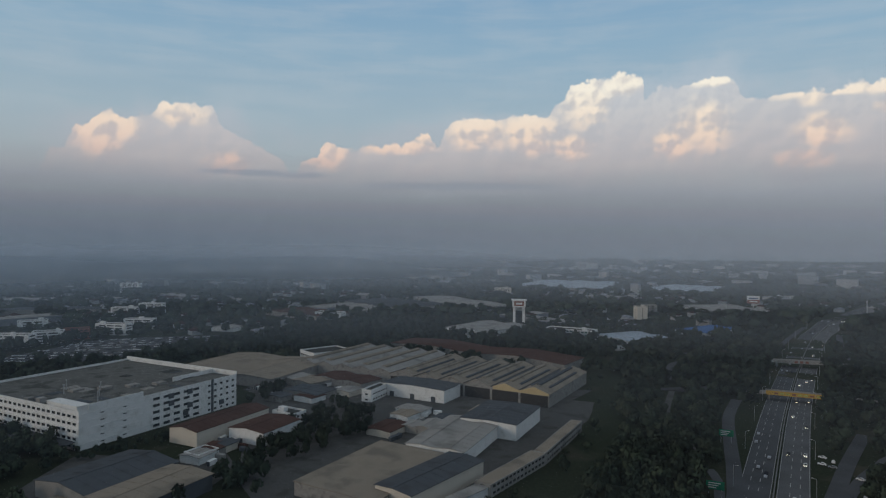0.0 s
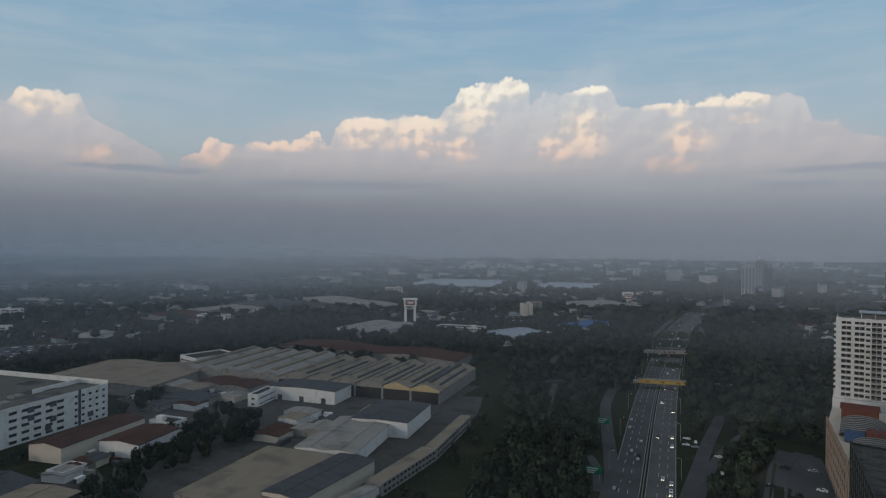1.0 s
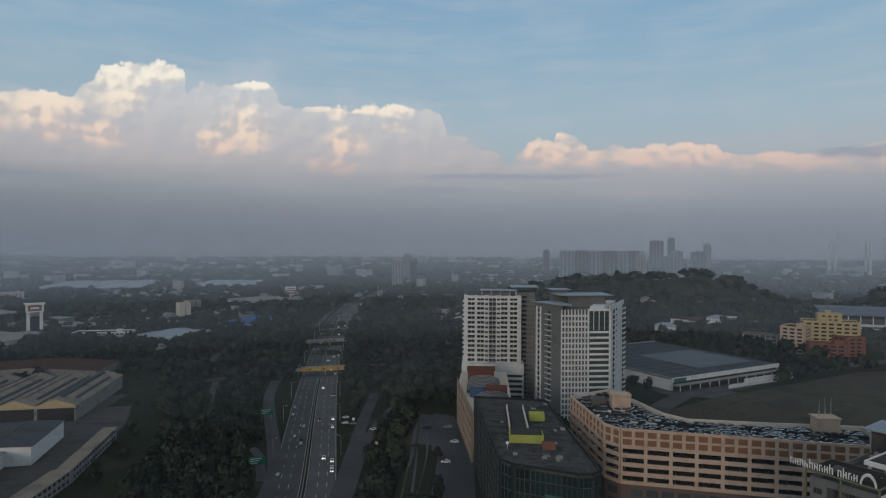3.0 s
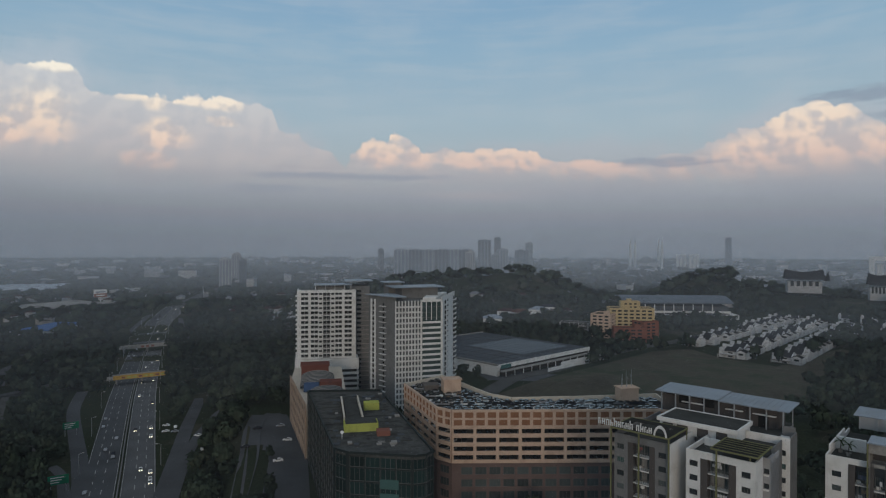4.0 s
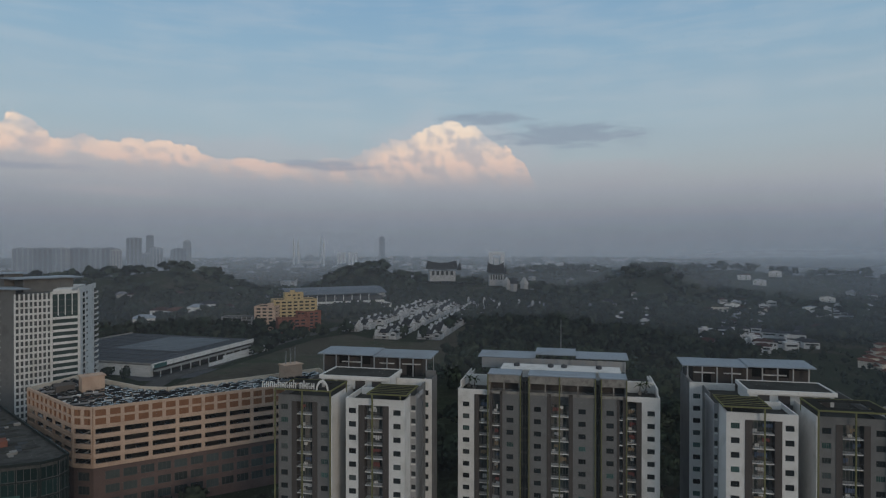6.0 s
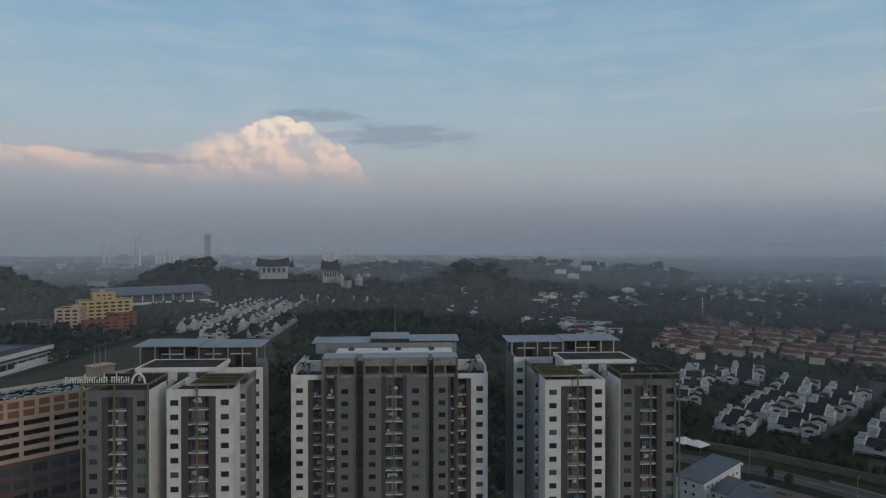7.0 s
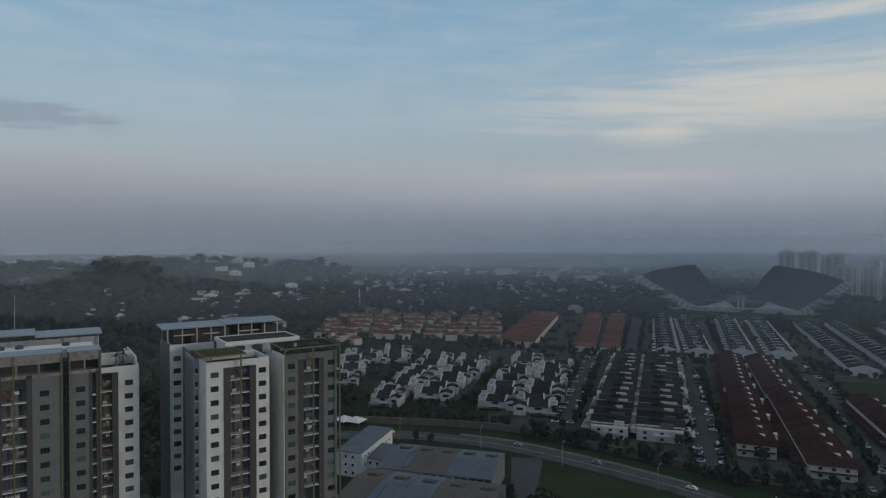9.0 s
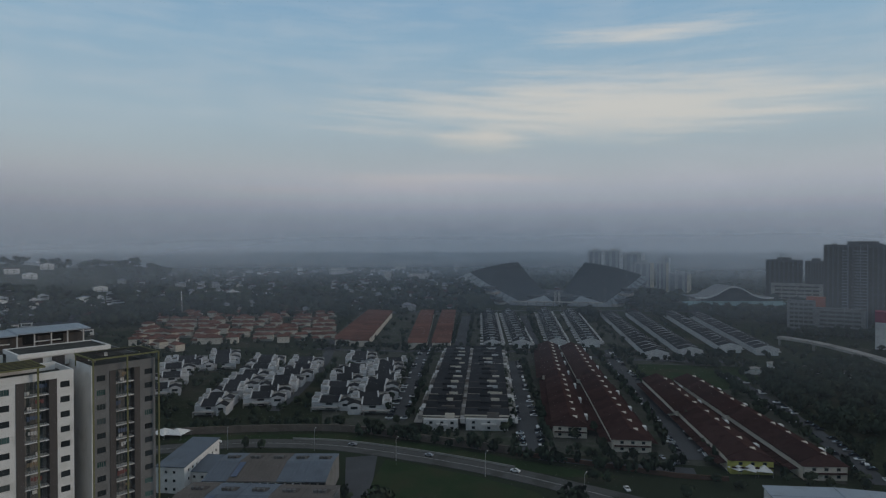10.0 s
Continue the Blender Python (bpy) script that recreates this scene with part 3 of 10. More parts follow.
single("lane_dashes", dashes(HWPATH, (-11.5, -7.0, 7.0, 11.5)), PAINT, "broken white lane lines on the motorway", "road marking", kind="structure")


# ---------------------------------------------------------------- the three residence blocks
FLOOR, TOP = 3.0, 74.0
WROWS = [(TOP - 3.42 - FLOOR * k, TOP - 2.2 - FLOOR * k) for k in range(23)][::-1]
BROWS = [(TOP - 4.2 - FLOOR * k, TOP - 1.75 - FLOOR * k) for k in range(23)][::-1]


def window_mesh(w, h, panes=3, glass=None, frame=None):
    s = Shape()
    s.box(0, w, -0.02, 0.0, 0, h, 1)
    for i in range(panes + 1):
        x = (w - 0.05) * i / panes
        s.box(x, x + 0.05, -0.07, -0.02, 0, h)
    s.box(0, w, -0.07, -0.021, 0, 0.05)
    s.box(0, w, -0.07, -0.021, h - 0.05, h)
    return s.mesh("window", [frame or FRAME, glass or GLASS])


WINFRAME = material("pale_window_frame", (0.20, 0.20, 0.195), 0.6, vary=0.1, bump=0.0)
GREYGLASS = material("grey_window_glass", (0.055, 0.068, 0.068), 0.2, vary=0.3, bump=0.0, spec=0.4, random_shade=0.9)
CURTAIN = material("drawn_curtain", (0.20, 0.19, 0.175), 0.9, vary=0.3, grain=(6.0, 0.8), bump=0.0, random_shade=0.8)
DARKFRAME = material("dark_window_frame", (0.045, 0.047, 0.047), 0.5, vary=0.1, bump=0.0)
WIN = [window_mesh(1.7, 1.22, 3, None, DARKFRAME), window_mesh(1.7, 1.22, 4, TEAL_GLASS, WINFRAME), window_mesh(1.7, 1.22, 3, GREYGLASS, FRAME)]
rng = random.Random(7)


def windows(parent, xs, rows, y, turn=0.0, w=1.7, sign=1, z_from=42.0, origin=(0, 0)):
    """A window in each hole; turn: 0 faces the front."""
    for x in xs:
        for z0, z1 in rows:
            if z0 < z_from:
                continue
            ob = part("window", WIN[rng.choice((0, 0, 0, 0, 1, 2))], None, parent)
            m = pose(origin[0], origin[1], 0, 0, 0, turn) @ pose(x, y, z0)
            ob.matrix_basis = m


LAUNDRY = [material("laundry_white", (0.5, 0.5, 0.5)), material("laundry_blue", (0.10, 0.125, 0.18)), material("laundry_red", (0.20, 0.085, 0.08)), material("laundry_ochre", (0.24, 0.19, 0.13))]


def balconies(parent, x0, x1, rows, y, flip=1):
    """Recessed balconies with pale slabs, rails, glazed doors and washing."""
    slab = Shape().box(x0 - 0.15, x1 + 0.15, y - 0.95, y + 1.4, -0.22, 0.0).mesh("balcony_slab", WHITE)
    rail = Shape()
    n = int((x1 - x0) / 0.45)
    for i in range(n + 1):
        x = x0 + (x1 - x0 - 0.04) * i / n
        rail.box(x, x + 0.04, y - 0.84, y - 0.8, 0.08, 1.0)
    rail.box(x0, x1, y - 0.86, y - 0.78, 1.0, 1.06).box(x0, x1, y - 0.86, y - 0.78, 0.06, 0.1)
    rail = rail.mesh("rail", FRAME)
    door = Shape().box(x0, x1, y + 0.85, y + 0.9, 0, 2.4, 1)
    for i in range(7):
        x = x0 + (x1 - x0 - 0.08) * i / 6
        door.box(x, x + 0.08, y + 0.8, y + 0.85, 0, 2.4)
    hung = Shape().place(door, Matrix.Identity(4))
    for i in (0, 2, 3, 5):
        x = x0 + (x1 - x0) * i / 6
        hung.box(x + 0.1, x + (x1 - x0) / 6 - 0.02, y + 0.74, y + 0.79, 0.1, 2.3, 2)
    doors = [door.mesh("door", [WINFRAME, GREYGLASS]), hung.mesh("door", [WINFRAME, GREYGLASS, CURTAIN])]
    unit = Shape().box(0, 0.8, 0, 0.32, 0, 0.6).tube((0.35, -0.02, 0.3), (0.35, 0.0, 0.3), 0.24, 0.24, 10).mesh("ac_unit", WHITE)
    for z0, z1 in rows:
        if z0 < 42:
            continue
        at = pose(0, 0, z0)
        sl = part("balcony", slab, None, parent, "pale balcony slab with a thin rail", at)
        part("rail", rail, None, sl)
        part("door", doors[rng.random() < 0.6], None, sl)
        if rng.random() < 0.4 and x1 - x0 > 1.5:
            part("ac_unit", unit, None, sl, "white air-conditioning unit", pose(x0 + rng.random() * (x1 - x0 - 1.0), y + 0.2, 0.05 + rng.choice((0, 1.5))))
        if rng.random() < 0.55:
            c = Shape()
            x = x0 + 0.3 + rng.random() * 0.5 * (x1 - x0)
            for i in range(rng.randint(2, 5)):
                if x + 0.5 > x1:
                    break
                c.box(x, x + 0.42, y - 0.3, y - 0.26, 1.9 - 0.5 - 0.5 * rng.random(), 1.95)
                x += 0.5
            part("washing", c, LAUNDRY[rng.randrange(4)], sl, "washing hung to dry")


# mottled mid grey of the stepped bay, darker than the white bays
MIDGREY = material("mid_grey_tone", (0.33, 0.33, 0.335), 0.8, vary=0.18, grain=(1.6, 0.2), tint=(0.27, 0.27, 0.27))
# near-black colour painted for the shade in roof openings
DECKSHADE = material("painted_opening_shade", (0.018, 0.018, 0.018), 0.9, vary=0.2)
SLATDARK = material("dark_slatted_deck", (0.030, 0.030, 0.027), 0.8, vary=0.3)


def residence(u, v, mirror, name_label, step=(7.0, 17.0, 0.95), prot=2.9, wing_y=25.4, wing_d=14.0, canopy=(-4.0, 26.8, 29.0, 38.0)):
    """A stepped block: a white and a grey bay in front, a set-back wing, roof terraces, pergolas and a long canopy."""
    cx, sx = math.cos(radians(53.4)), math.sin(radians(53.4))
    t = thing("apartment_tower", pose(u * cx + v * sx, -u * sx + v * cx, -0.3 if mirror else -0.5, 0, 0, -53.4), name_label, "apartment tower", "three residence towers")

    def X(a, b):
        return (a, b) if not mirror else (-b, -a)

    def fl(s):
        if mirror:
            s.v = [(-x, y, z) for x, y, z in s.v]
            s.f = [f[::-1] for f in s.f]
        return s

    # white bay
    wc = [(0.9, 2.6), (5.0, 9.2), (11.2, 12.9)]
    s = Shape().pierced(0, 3.6, 0, TOP, 0, 0.3, [wc[0]], WROWS).pierced(10.6, 13.6, 0, TOP, 0, 0.3, [wc[2]], WROWS)
    s.box(3.6, 10.6, 0.0, 0.3, TOP - 1.45, TOP)
    s.box(0.0, 0.3, 0.3, step[0], 0, TOP).box(13.3, 13.6, 0.3, 14, 0, TOP).box(0.3, 13.3, 3.2, 3.5, 0, TOP - 1.2)
    part("white_bay", fl(s), WHITE, t, "white rendered bay with small dark windows")
    part("pier", fl(Shape().box(3.6, 5.0, -0.12, 0.3, 0, TOP - 1.45).box(4.7, 5.0, 0.3, 3.2, 0, TOP - 1.45)), BROWN, t, "dark brown pier beside the balconies")
    part("pier", fl(Shape().box(9.2, 10.6, -0.12, 0.3, 0, TOP - 1.45).box(9.2, 9.5, 0.3, 3.2, 0, TOP - 1.45)), BROWN, t, "dark brown pier beside the balconies")
    # grey bay
    s = Shape().pierced(17.1, 20.4, 0, TOP, 0, 0.3, [(17.9, 19.6)], WROWS).pierced(26.6, 29.9, 0, TOP, 0, 0.3, [(27.6, 29.3)], WROWS)
    s.box(20.4, 26.6, 0, 0.3, TOP - 1.45, TOP).box(29.6, 29.9, 0.3, 25, 0, TOP).box(17.4, 29.6, 3.2, 3.5, 0, TOP - 1.2)
    part("grey_bay", fl(s), GREY, t, "grey rendered bay with small dark windows")
    s = Shape().box(16.9, 17.1, 0.0, 14, 0, TOP)
    part("side_wall", fl(s), WHITE, t, "pale side wall of the grey bay")
    part("pier", fl(Shape().box(20.4, 21.6, -0.12, 0.3, 0, TOP - 1.45).box(21.3, 21.6, 0.3, 3.2, 0, TOP - 1.45)), BROWN, t, "dark brown pier beside the balconies")
    part("pier", fl(Shape().box(25.4, 26.6, -0.12, 0.3, 0, TOP - 1.45).box(25.4, 25.7, 0.3, 3.2, 0, TOP - 1.45)), BROWN, t, "dark brown pier beside the balconies")
    # core, wing and roofs
    deep = max(wing_y + wing_d, canopy[3] + 1)
    s = Shape().box(0.3, 29.6, 14, wing_y + wing_d - 1, 0, TOP - 1.2).box(2.4, 29.6, wing_y + wing_d - 1, deep, 0, TOP - 1.2).box(0.05, 0.3, step[1], wing_y, 0, TOP).box(0.3, 13.3, 3.5, 14, 0, TOP - 1.2).box(17.4, 29.6, 3.5, 14, 0, TOP - 1.2)
    part("core", fl(s), GREY, t)
    s = Shape().pierced(-prot, 3.2 - prot, 0, TOP + 0.6, wing_y - 0.3, wing_y, [(0.8 - prot, 2.5 - prot)], WROWS).box(0.3 - prot, 3.2 - prot, wing_y, wing_y + wing_d, 0, TOP - 0.6)
    s.box(3.2 - prot, 7.5, wing_y - 0.3, wing_y, TOP - 1.2, TOP + 0.6)
    part("wing_side", fl(Shape().box(-prot, 0.3 - prot, wing_y, wing_y + wing_d, 0, TOP + 0.6).box(0.3 - prot, 2.9 - prot, wing_y + wing_d - 0.3, wing_y + wing_d, TOP - 0.6, TOP + 1.6)), GREY, t, "dark grey side wall of the wing")
    y0, y1, out = step
    narrow = [(a + 0.1, b - 0.05) for a, b in WROWS]
    part("stepped_bay", fl(Shape().pierced(-out, 0.0, 0, TOP - 0.1, y0, y0 + 0.25, [(0.1 - out, -0.15)], narrow).box(-out, 0.0, y0 + 0.6, y1, 0, TOP - 1.0).box(-out, 0.25 - out, y0 + 0.25, y1, 0, TOP - 0.1)), MIDGREY, t, "grey stepped side bay with narrow windows")
    slim = fl(Shape().box(0, out - 0.25, 0.2, 0.24, 0, 1.0, 1).box(0, 0.06, 0.12, 0.2, 0, 1.0).box(out - 0.31, out - 0.25, 0.12, 0.2, 0, 1.0).box(0, out - 0.25, -0.25, 0.0, -0.4, -0.1, 2)).mesh("narrow_window", [FRAME, GLASS, WHITE])
    for a, b in narrow:
        if a > 42:
            part("narrow_window", slim, None, t, "", pose(-(0.1 - out) if mirror else 0.1 - out, y0, a))
    part("wing", fl(s), WHITE, t, "set-back white wing with one window a floor")
    s = Shape().box(0.3, 13.3, 3.5, 14, TOP - 1.19, TOP - 1.1).box(17.4, 29.6, 3.5, 14, TOP - 1.19, TOP - 1.1).box(0.3, 29.6, 14, wing_y + wing_d - 1, TOP - 1.19, TOP - 1.1).box(2.4, 29.6, wing_y + wing_d - 1, deep, TOP - 1.19, TOP - 1.1).box(0.3, 13.3, 0.3, 3.5, TOP - 1.19, TOP - 1.1).box(17.4, 29.6, 0.3, 3.5, TOP - 1.19, TOP - 1.1)
    part("roof_deck", fl(s), SLAB, t, "dark stained flat roof deck")
    # low roof house
    r0, r1, R = 7.6, 24.8, TOP - 0.4
    s = Shape().box(r0, r1, 13, 23, TOP - 1.1, R + 2.2).box(r0 - 0.5, r1 + 0.5, 12.4, 12.9, R + 1.6, R + 2.5).box(r0 - 0.5, r1 + 0.5, 23.1, 23.4, R + 1.6, R + 2.5).box(r0 - 0.5, r0 - 0.1, 12.9, 23.1, R + 1.6, R + 2.5).box(r1 + 0.1, r1 + 0.5, 12.9, 23.1, R + 1.6, R + 2.5)
    part("roof_house", fl(s), WHITE, t, "low white roof house with parapet")
    part("roof_house_deck", fl(Shape().box(r0, r1, 13, 23, R + 2.2, R + 2.36)), SLAB, t)
    # brown plates painted for the dark recesses of the roof house
    for x in (9.4, 13.6, 18.2, 21.6):
        part("roof_opening", fl(Shape().box(x, x + 2.4, 12.8, 12.99, TOP - 1.1, TOP + 0.9)), BROWN, t)
    part("roof_wall", fl(Shape().box(1.0, 12.8, 8.4, 8.8, TOP - 1.1, TOP + 0.5)), WHITE, t, "low white wall across the roof terrace")
    for x in (4.2, 21.0):
        part("roof_vent", fl(Shape().tube((x, 10.6, TOP - 1.1), (x, 10.6, TOP + 0.2), 0.5, 0.5, 8)), CONCRETE, t)
    c0, c1, d0, d1 = canopy
    C = TOP - 1.1      # the canopy's level
    s = Shape().box(c0 + 3, c1 - 1, d0 + 2.5, d1 - 0.6, TOP - 1.1, C + 4.3)
    part("plant_storey", fl(s), BROWN, t, "dark brown plant storey under the canopy")
    # near-black plates in place of shaded openings
    for x, w2, z0, z1 in ((c0 + 5, 2.2, -1.1, 1.6), (c0 + 0.55 * (c1 - c0), 3.0, 1.4, 3.4), (c1 - 8, 2.6, 1.4, 3.4)):
        part("plant_opening", fl(Shape().box(x, x + w2, d0 + 2.3, d0 + 2.49, TOP + z0, TOP + z1)), DECKSHADE, t)
    for a, b in ((0.10, 0.26), (0.33, 0.46), (0.62, 0.80)):
        part("white_rail", fl(Shape().box(c0 + a * (c1 - c0), c0 + b * (c1 - c0), d0 + 1.5, d0 + 2.2, C + 3.0, C + 3.2)), WHITE, t, "white horizontal ledge")
    cols = Shape()
    for i in range(9):
        x = c0 + 1.4 + i * (c1 - c0 - 2.8) / 8
        cols.box(x - 0.14, x + 0.14, d0 + 0.8, d0 + 1.1, TOP - 1.1, C + 5.0).box(x - 0.1, x + 0.1, d1 - 0.5, d1 - 0.3, TOP - 1.1, C + 5.3)
        cols.box(x - 0.08, x + 0.08, d0 + 1.1, d1 - 0.5, C + 4.9, C + 5.1)
    part("canopy_posts", fl(cols), STEEL, t)
    cm = 0.5 * (c0 + c1)
    for a, b, dz in ((c0, cm, 0.0), (cm - 0.2, c1, 0.25)):
        part("canopy", fl(Shape().side_profile([(d0, C + 4.95 + dz), (d1, C + 5.35 + dz), (d1, C + 5.6 + dz), (d0, C + 5.2 + dz)], a, b)), SHEET, t, "long pale blue-grey metal roof canopy")
    seam = Shape()
    for k in range(1, 24):
        x = c0 + (c1 - c0) * k / 24
        dz = 0.0 if x < cm else 0.25
        seam.side_profile([(d0, C + 5.19 + dz), (d1, C + 5.59 + dz), (d1, C + 5.66 + dz), (d0, C + 5.26 + dz)], x, x + 0.08)
    part("canopy_seams", fl(seam), SHEET, t)
    # pergolas
    s = Shape().box(-0.9, 8.3, -1.3, -1.05, TOP + 1.25, TOP + 1.55).box(-0.9, 8.3, 8.2, 8.45, TOP + 1.25, TOP + 1.55).box(-0.9, -0.65, -1.05, 8.2, TOP + 1.25, TOP + 1.55).box(8.05, 8.3, -1.05, 8.2, TOP + 1.25, TOP + 1.55)
    for i in range(5):
        y = 0.5 + i * 1.55
        s.box(-0.65, 8.05, y, y + 0.12, TOP + 1.5, TOP + 1.58)
    part("pergola_deck", fl(Shape().box(-0.65, 8.05, -1.05, 8.2, TOP + 1.34, TOP + 1.46)), SLATDARK, t, "dark slatted pergola roof")
    s.box(1.0, 1.25, 0.4, 0.65, TOP - 1.1, TOP + 1.25).box(6.9, 7.2, -1.3, -1.0, 0, TOP + 1.25)
    part("pergola", fl(s), LIME, t, "olive-green pergola frame")
    s = Shape()
    for x in (16.7, 23.4, 30.0):
        s.box(x, x + 0.28, -1.35, -1.07, 0, TOP + 1.3)
    s.box(16.7, 30.28, -1.35, -1.05, TOP + 1.3, TOP + 1.6).box(16.7, 17.0, -1.05, 9, TOP + 1.3, TOP + 1.6).box(30.0, 30.28, -1.05, 9, TOP + 1.3, TOP + 1.6).box(16.7, 30.28, 9, 9.3, TOP + 1.3, TOP + 1.6)
    s.box(16.75, 16.95, 8.8, 9, TOP - 1.1, TOP + 1.3).box(30.05, 30.25, 8.8, 9, TOP - 1.1, TOP + 1.3)
    part("frame_deck", fl(Shape().box(17.0, 30.0, -1.05, 1.1, TOP + 1.42, TOP + 1.56).box(17.0, 30.0, 6.8, 9.0, TOP + 1.42, TOP + 1.56).box(17.0, 19.2, 1.1, 6.8, TOP + 1.42, TOP + 1.56).box(27.8, 30.0, 1.1, 6.8, TOP + 1.42, TOP + 1.56)), SLATDARK, t, "broad dark ring of decking on the frame")
    part("green_frame", fl(s), LIME, t, "olive-green steel frame rising past the roof")
    sg = -1 if mirror else 1

    def wx(a, b):
        return a if not mirror else -b

    windows(t, [wx(0.9, 2.6), wx(11.2, 12.9)], WROWS, 0.22)
    windows(t, [wx(17.9, 19.6), wx(27.6, 29.3)], WROWS, 0.22)
    windows(t, [wx(0.8 - prot, 2.5 - prot)], WROWS, wing_y - 0.1)
    a, b = X(5.0, 9.2)
    balconies(t, a, b, BROWS, 1.0)
    a, b = X(21.6, 25.4)
    balconies(t, a, b, BROWS, 1.0)
    return t


residence(30.4, 138, False, "tall apartment tower with white and grey bays and roof canopy")
signed = residence(-36.6, 132, True, "tall apartment tower with raised roof sign and canopy", (5.0, 12.0, 1.3), 1.5, 20.0, 6.0, (0.9, 32.8, 29.0, 39.0))


def roof_sign(t):
    """The raised sign: a row of plain upright bars and an arch, on a steel frame."""
    s = Shape()
    x = -33.3
    for k in range(14):
        if k == 9:
            x += 0.6
            continue
        h = 1.9 if k in (4, 8, 11) else 1.3
        s.box(x, x + 0.18, -1.2, -1.05, TOP + 1.75, TOP + 1.75 + h)
        s.box(x + 0.18, x + 0.5, -1.2, -1.05, TOP + 1.75 + (0.55 if k % 2 else 1.1), TOP + 1.75 + (0.75 if k % 2 else 1.3))
        s.box(x + 0.5, x + 0.68, -1.2, -1.05, TOP + 1.75, TOP + 1.75 + (1.3 if k % 3 else 0.8))
        x += 0.95
    n = 10
    for i in range(n):
        a, b = math.pi * i / n, math.pi * (i + 1) / n
        cx, r, R = x + 1.6, 1.15, 1.5
        pts = [(cx + R * math.cos(a), TOP + 1.4 + 1.7 * R * math.sin(a)), (cx + R * math.cos(b), TOP + 1.4 + 1.7 * R * math.sin(b)), (cx + r * math.cos(b), TOP + 1.4 + 1.7 * r * math.sin(b)), (cx + r * math.cos(a), TOP + 1.4 + 1.7 * r * math.sin(a))]
        s.profile(pts, -1.2, -1.05)
    sign = part("roof_sign", s, WHITE, t, "raised white sign of plain upright bars beside an arch")


roof_sign(signed)


def middle_block():
    """The middle block: five grey and white bays under a raw concrete crown."""
    u, v = -29.0, 155.0
    cx, sx = math.cos(radians(53.4)), math.sin(radians(53.4))
    t = thing("apartment_tower", pose(u * cx + v * sx, -u * sx + v * cx, 0, 0, 0, -53.4), "tall grey apartment tower with white ends and concrete crown", "apartment tower", "three residence towers")
    rows, brows = [(a - 0.4, b - 0.4) for a, b in WROWS], [(a - 0.4, b - 0.4) for a, b in BROWS]
    W = 48.6
    LOW = TOP - 2.4
    part("white_bay", Shape().pierced(0, 4.2, 0, LOW, 0, 0.3, [(1.2, 2.9)], rows[:-1]).box(0, 0.3, 0.3, 26, 0, LOW).box(4.2, 8.0, 0.0, 0.3, LOW - 1.2, LOW), WHITE, t, "white end bay with small dark windows")
    part("white_bay", Shape().pierced(W - 4.2, W, 0, LOW, 0, 0.3, [(W - 2.9, W - 1.2)], rows[:-1]).box(W - 0.3, W, 0.3, 26, 0, LOW).box(W - 8.0, W - 4.2, 0, 0.3, LOW - 1.2, LOW), WHITE, t, "white end bay with small dark windows")
    grey = Shape()
    grey.pierced(11.4, 15.6, 0, TOP - 2.2, -1.6, -1.3, [(12.4, 14.1)], rows[:-1]).box(8.0, 8.3, -1.6, 1, 0, TOP - 2.2).box(15.4, 15.6, -1.3, 3, 0, TOP - 2.2)
    grey.pierced(18.0, 22.2, 0, TOP - 2.2, -1.6, -1.3, [(19.1, 20.8)], rows[:-1]).pierced(28.4, 33.6, 0, TOP - 2.2, -1.6, -1.3, [(29.7, 31.4)], rows[:-1])
    grey.box(18.0, 18.2, -1.3, 3, 0, TOP - 2.2).box(33.4, 33.6, -1.3, 3, 0, TOP - 2.2)
    grey.pierced(35.0, 38.6, 0, TOP - 2.2, -1.6, -1.3, [(36.2, 37.9)], rows[:-1]).box(35.0, 35.2, -1.3, 3, 0, TOP - 2.2).box(W - 8.0, W - 7.7, -1.6, 1, 0, TOP - 2.2)
    grey.box(0.3, W - 0.3, 3.2, 26, 0, TOP - 3.5).box(8.0, W - 8.0, 3.2, 26, TOP - 3.5, TOP - 1.0).box(8.0, 15.6, 1.4, 3.2, 0, TOP - 2.2).box(18, 33.6, 1.4, 3.2, 0, TOP - 2.2).box(35, W - 8, 1.4, 3.2, 0, TOP - 2.2)
    part("grey_body", grey, GREY, t, "grey rendered bays with small dark windows")
    for a, b, y, z in ((4.2, 5.4, -0.15, TOP - 3.6), (W - 5.4, W - 4.2, -0.15, TOP - 3.6), (8.3, 8.9, -1.7, TOP - 2.2), (10.8, 11.4, -1.7, TOP - 2.2), (22.2, 23.2, -1.7, TOP - 2.2), (27.4, 28.4, -1.7, TOP - 2.2), (38.6, 39.2, -1.7, TOP - 2.2), (40.0, 40.6, -1.7, TOP - 2.2)):
        part("pier", Shape().box(a, b, y, y + 0.48, 0, z), BROWN, t, "dark brown pier beside the balconies")
    pipes = Shape()
    for x in (16.1, 16.8, 17.5, 34.0, 34.6):
        pipes.tube((x, 0.9, 0), (x, 0.9, TOP), 0.12, 0.12)
    for z in range(20, 73, 3):
        pipes.box(15.6, 18.0, 1.0, 1.3, z, z + 0.35).box(33.6, 35.0, 1.0, 1.3, z, z + 0.35)
    part("service_pipes", pipes, CONCRETE, t, "drain pipes in the recess between the bays")
    for x in (7.7, 15.7, 17.8, 25.1, 33.5, 34.9, 40.7):
        part("post", Shape().box(x, x + 0.26, -2.0, -1.74, 0, TOP + 1.9), LIME, t, "slim olive-green steel post")
    crown, dark, caps = Shape(), Shape(), Shape()
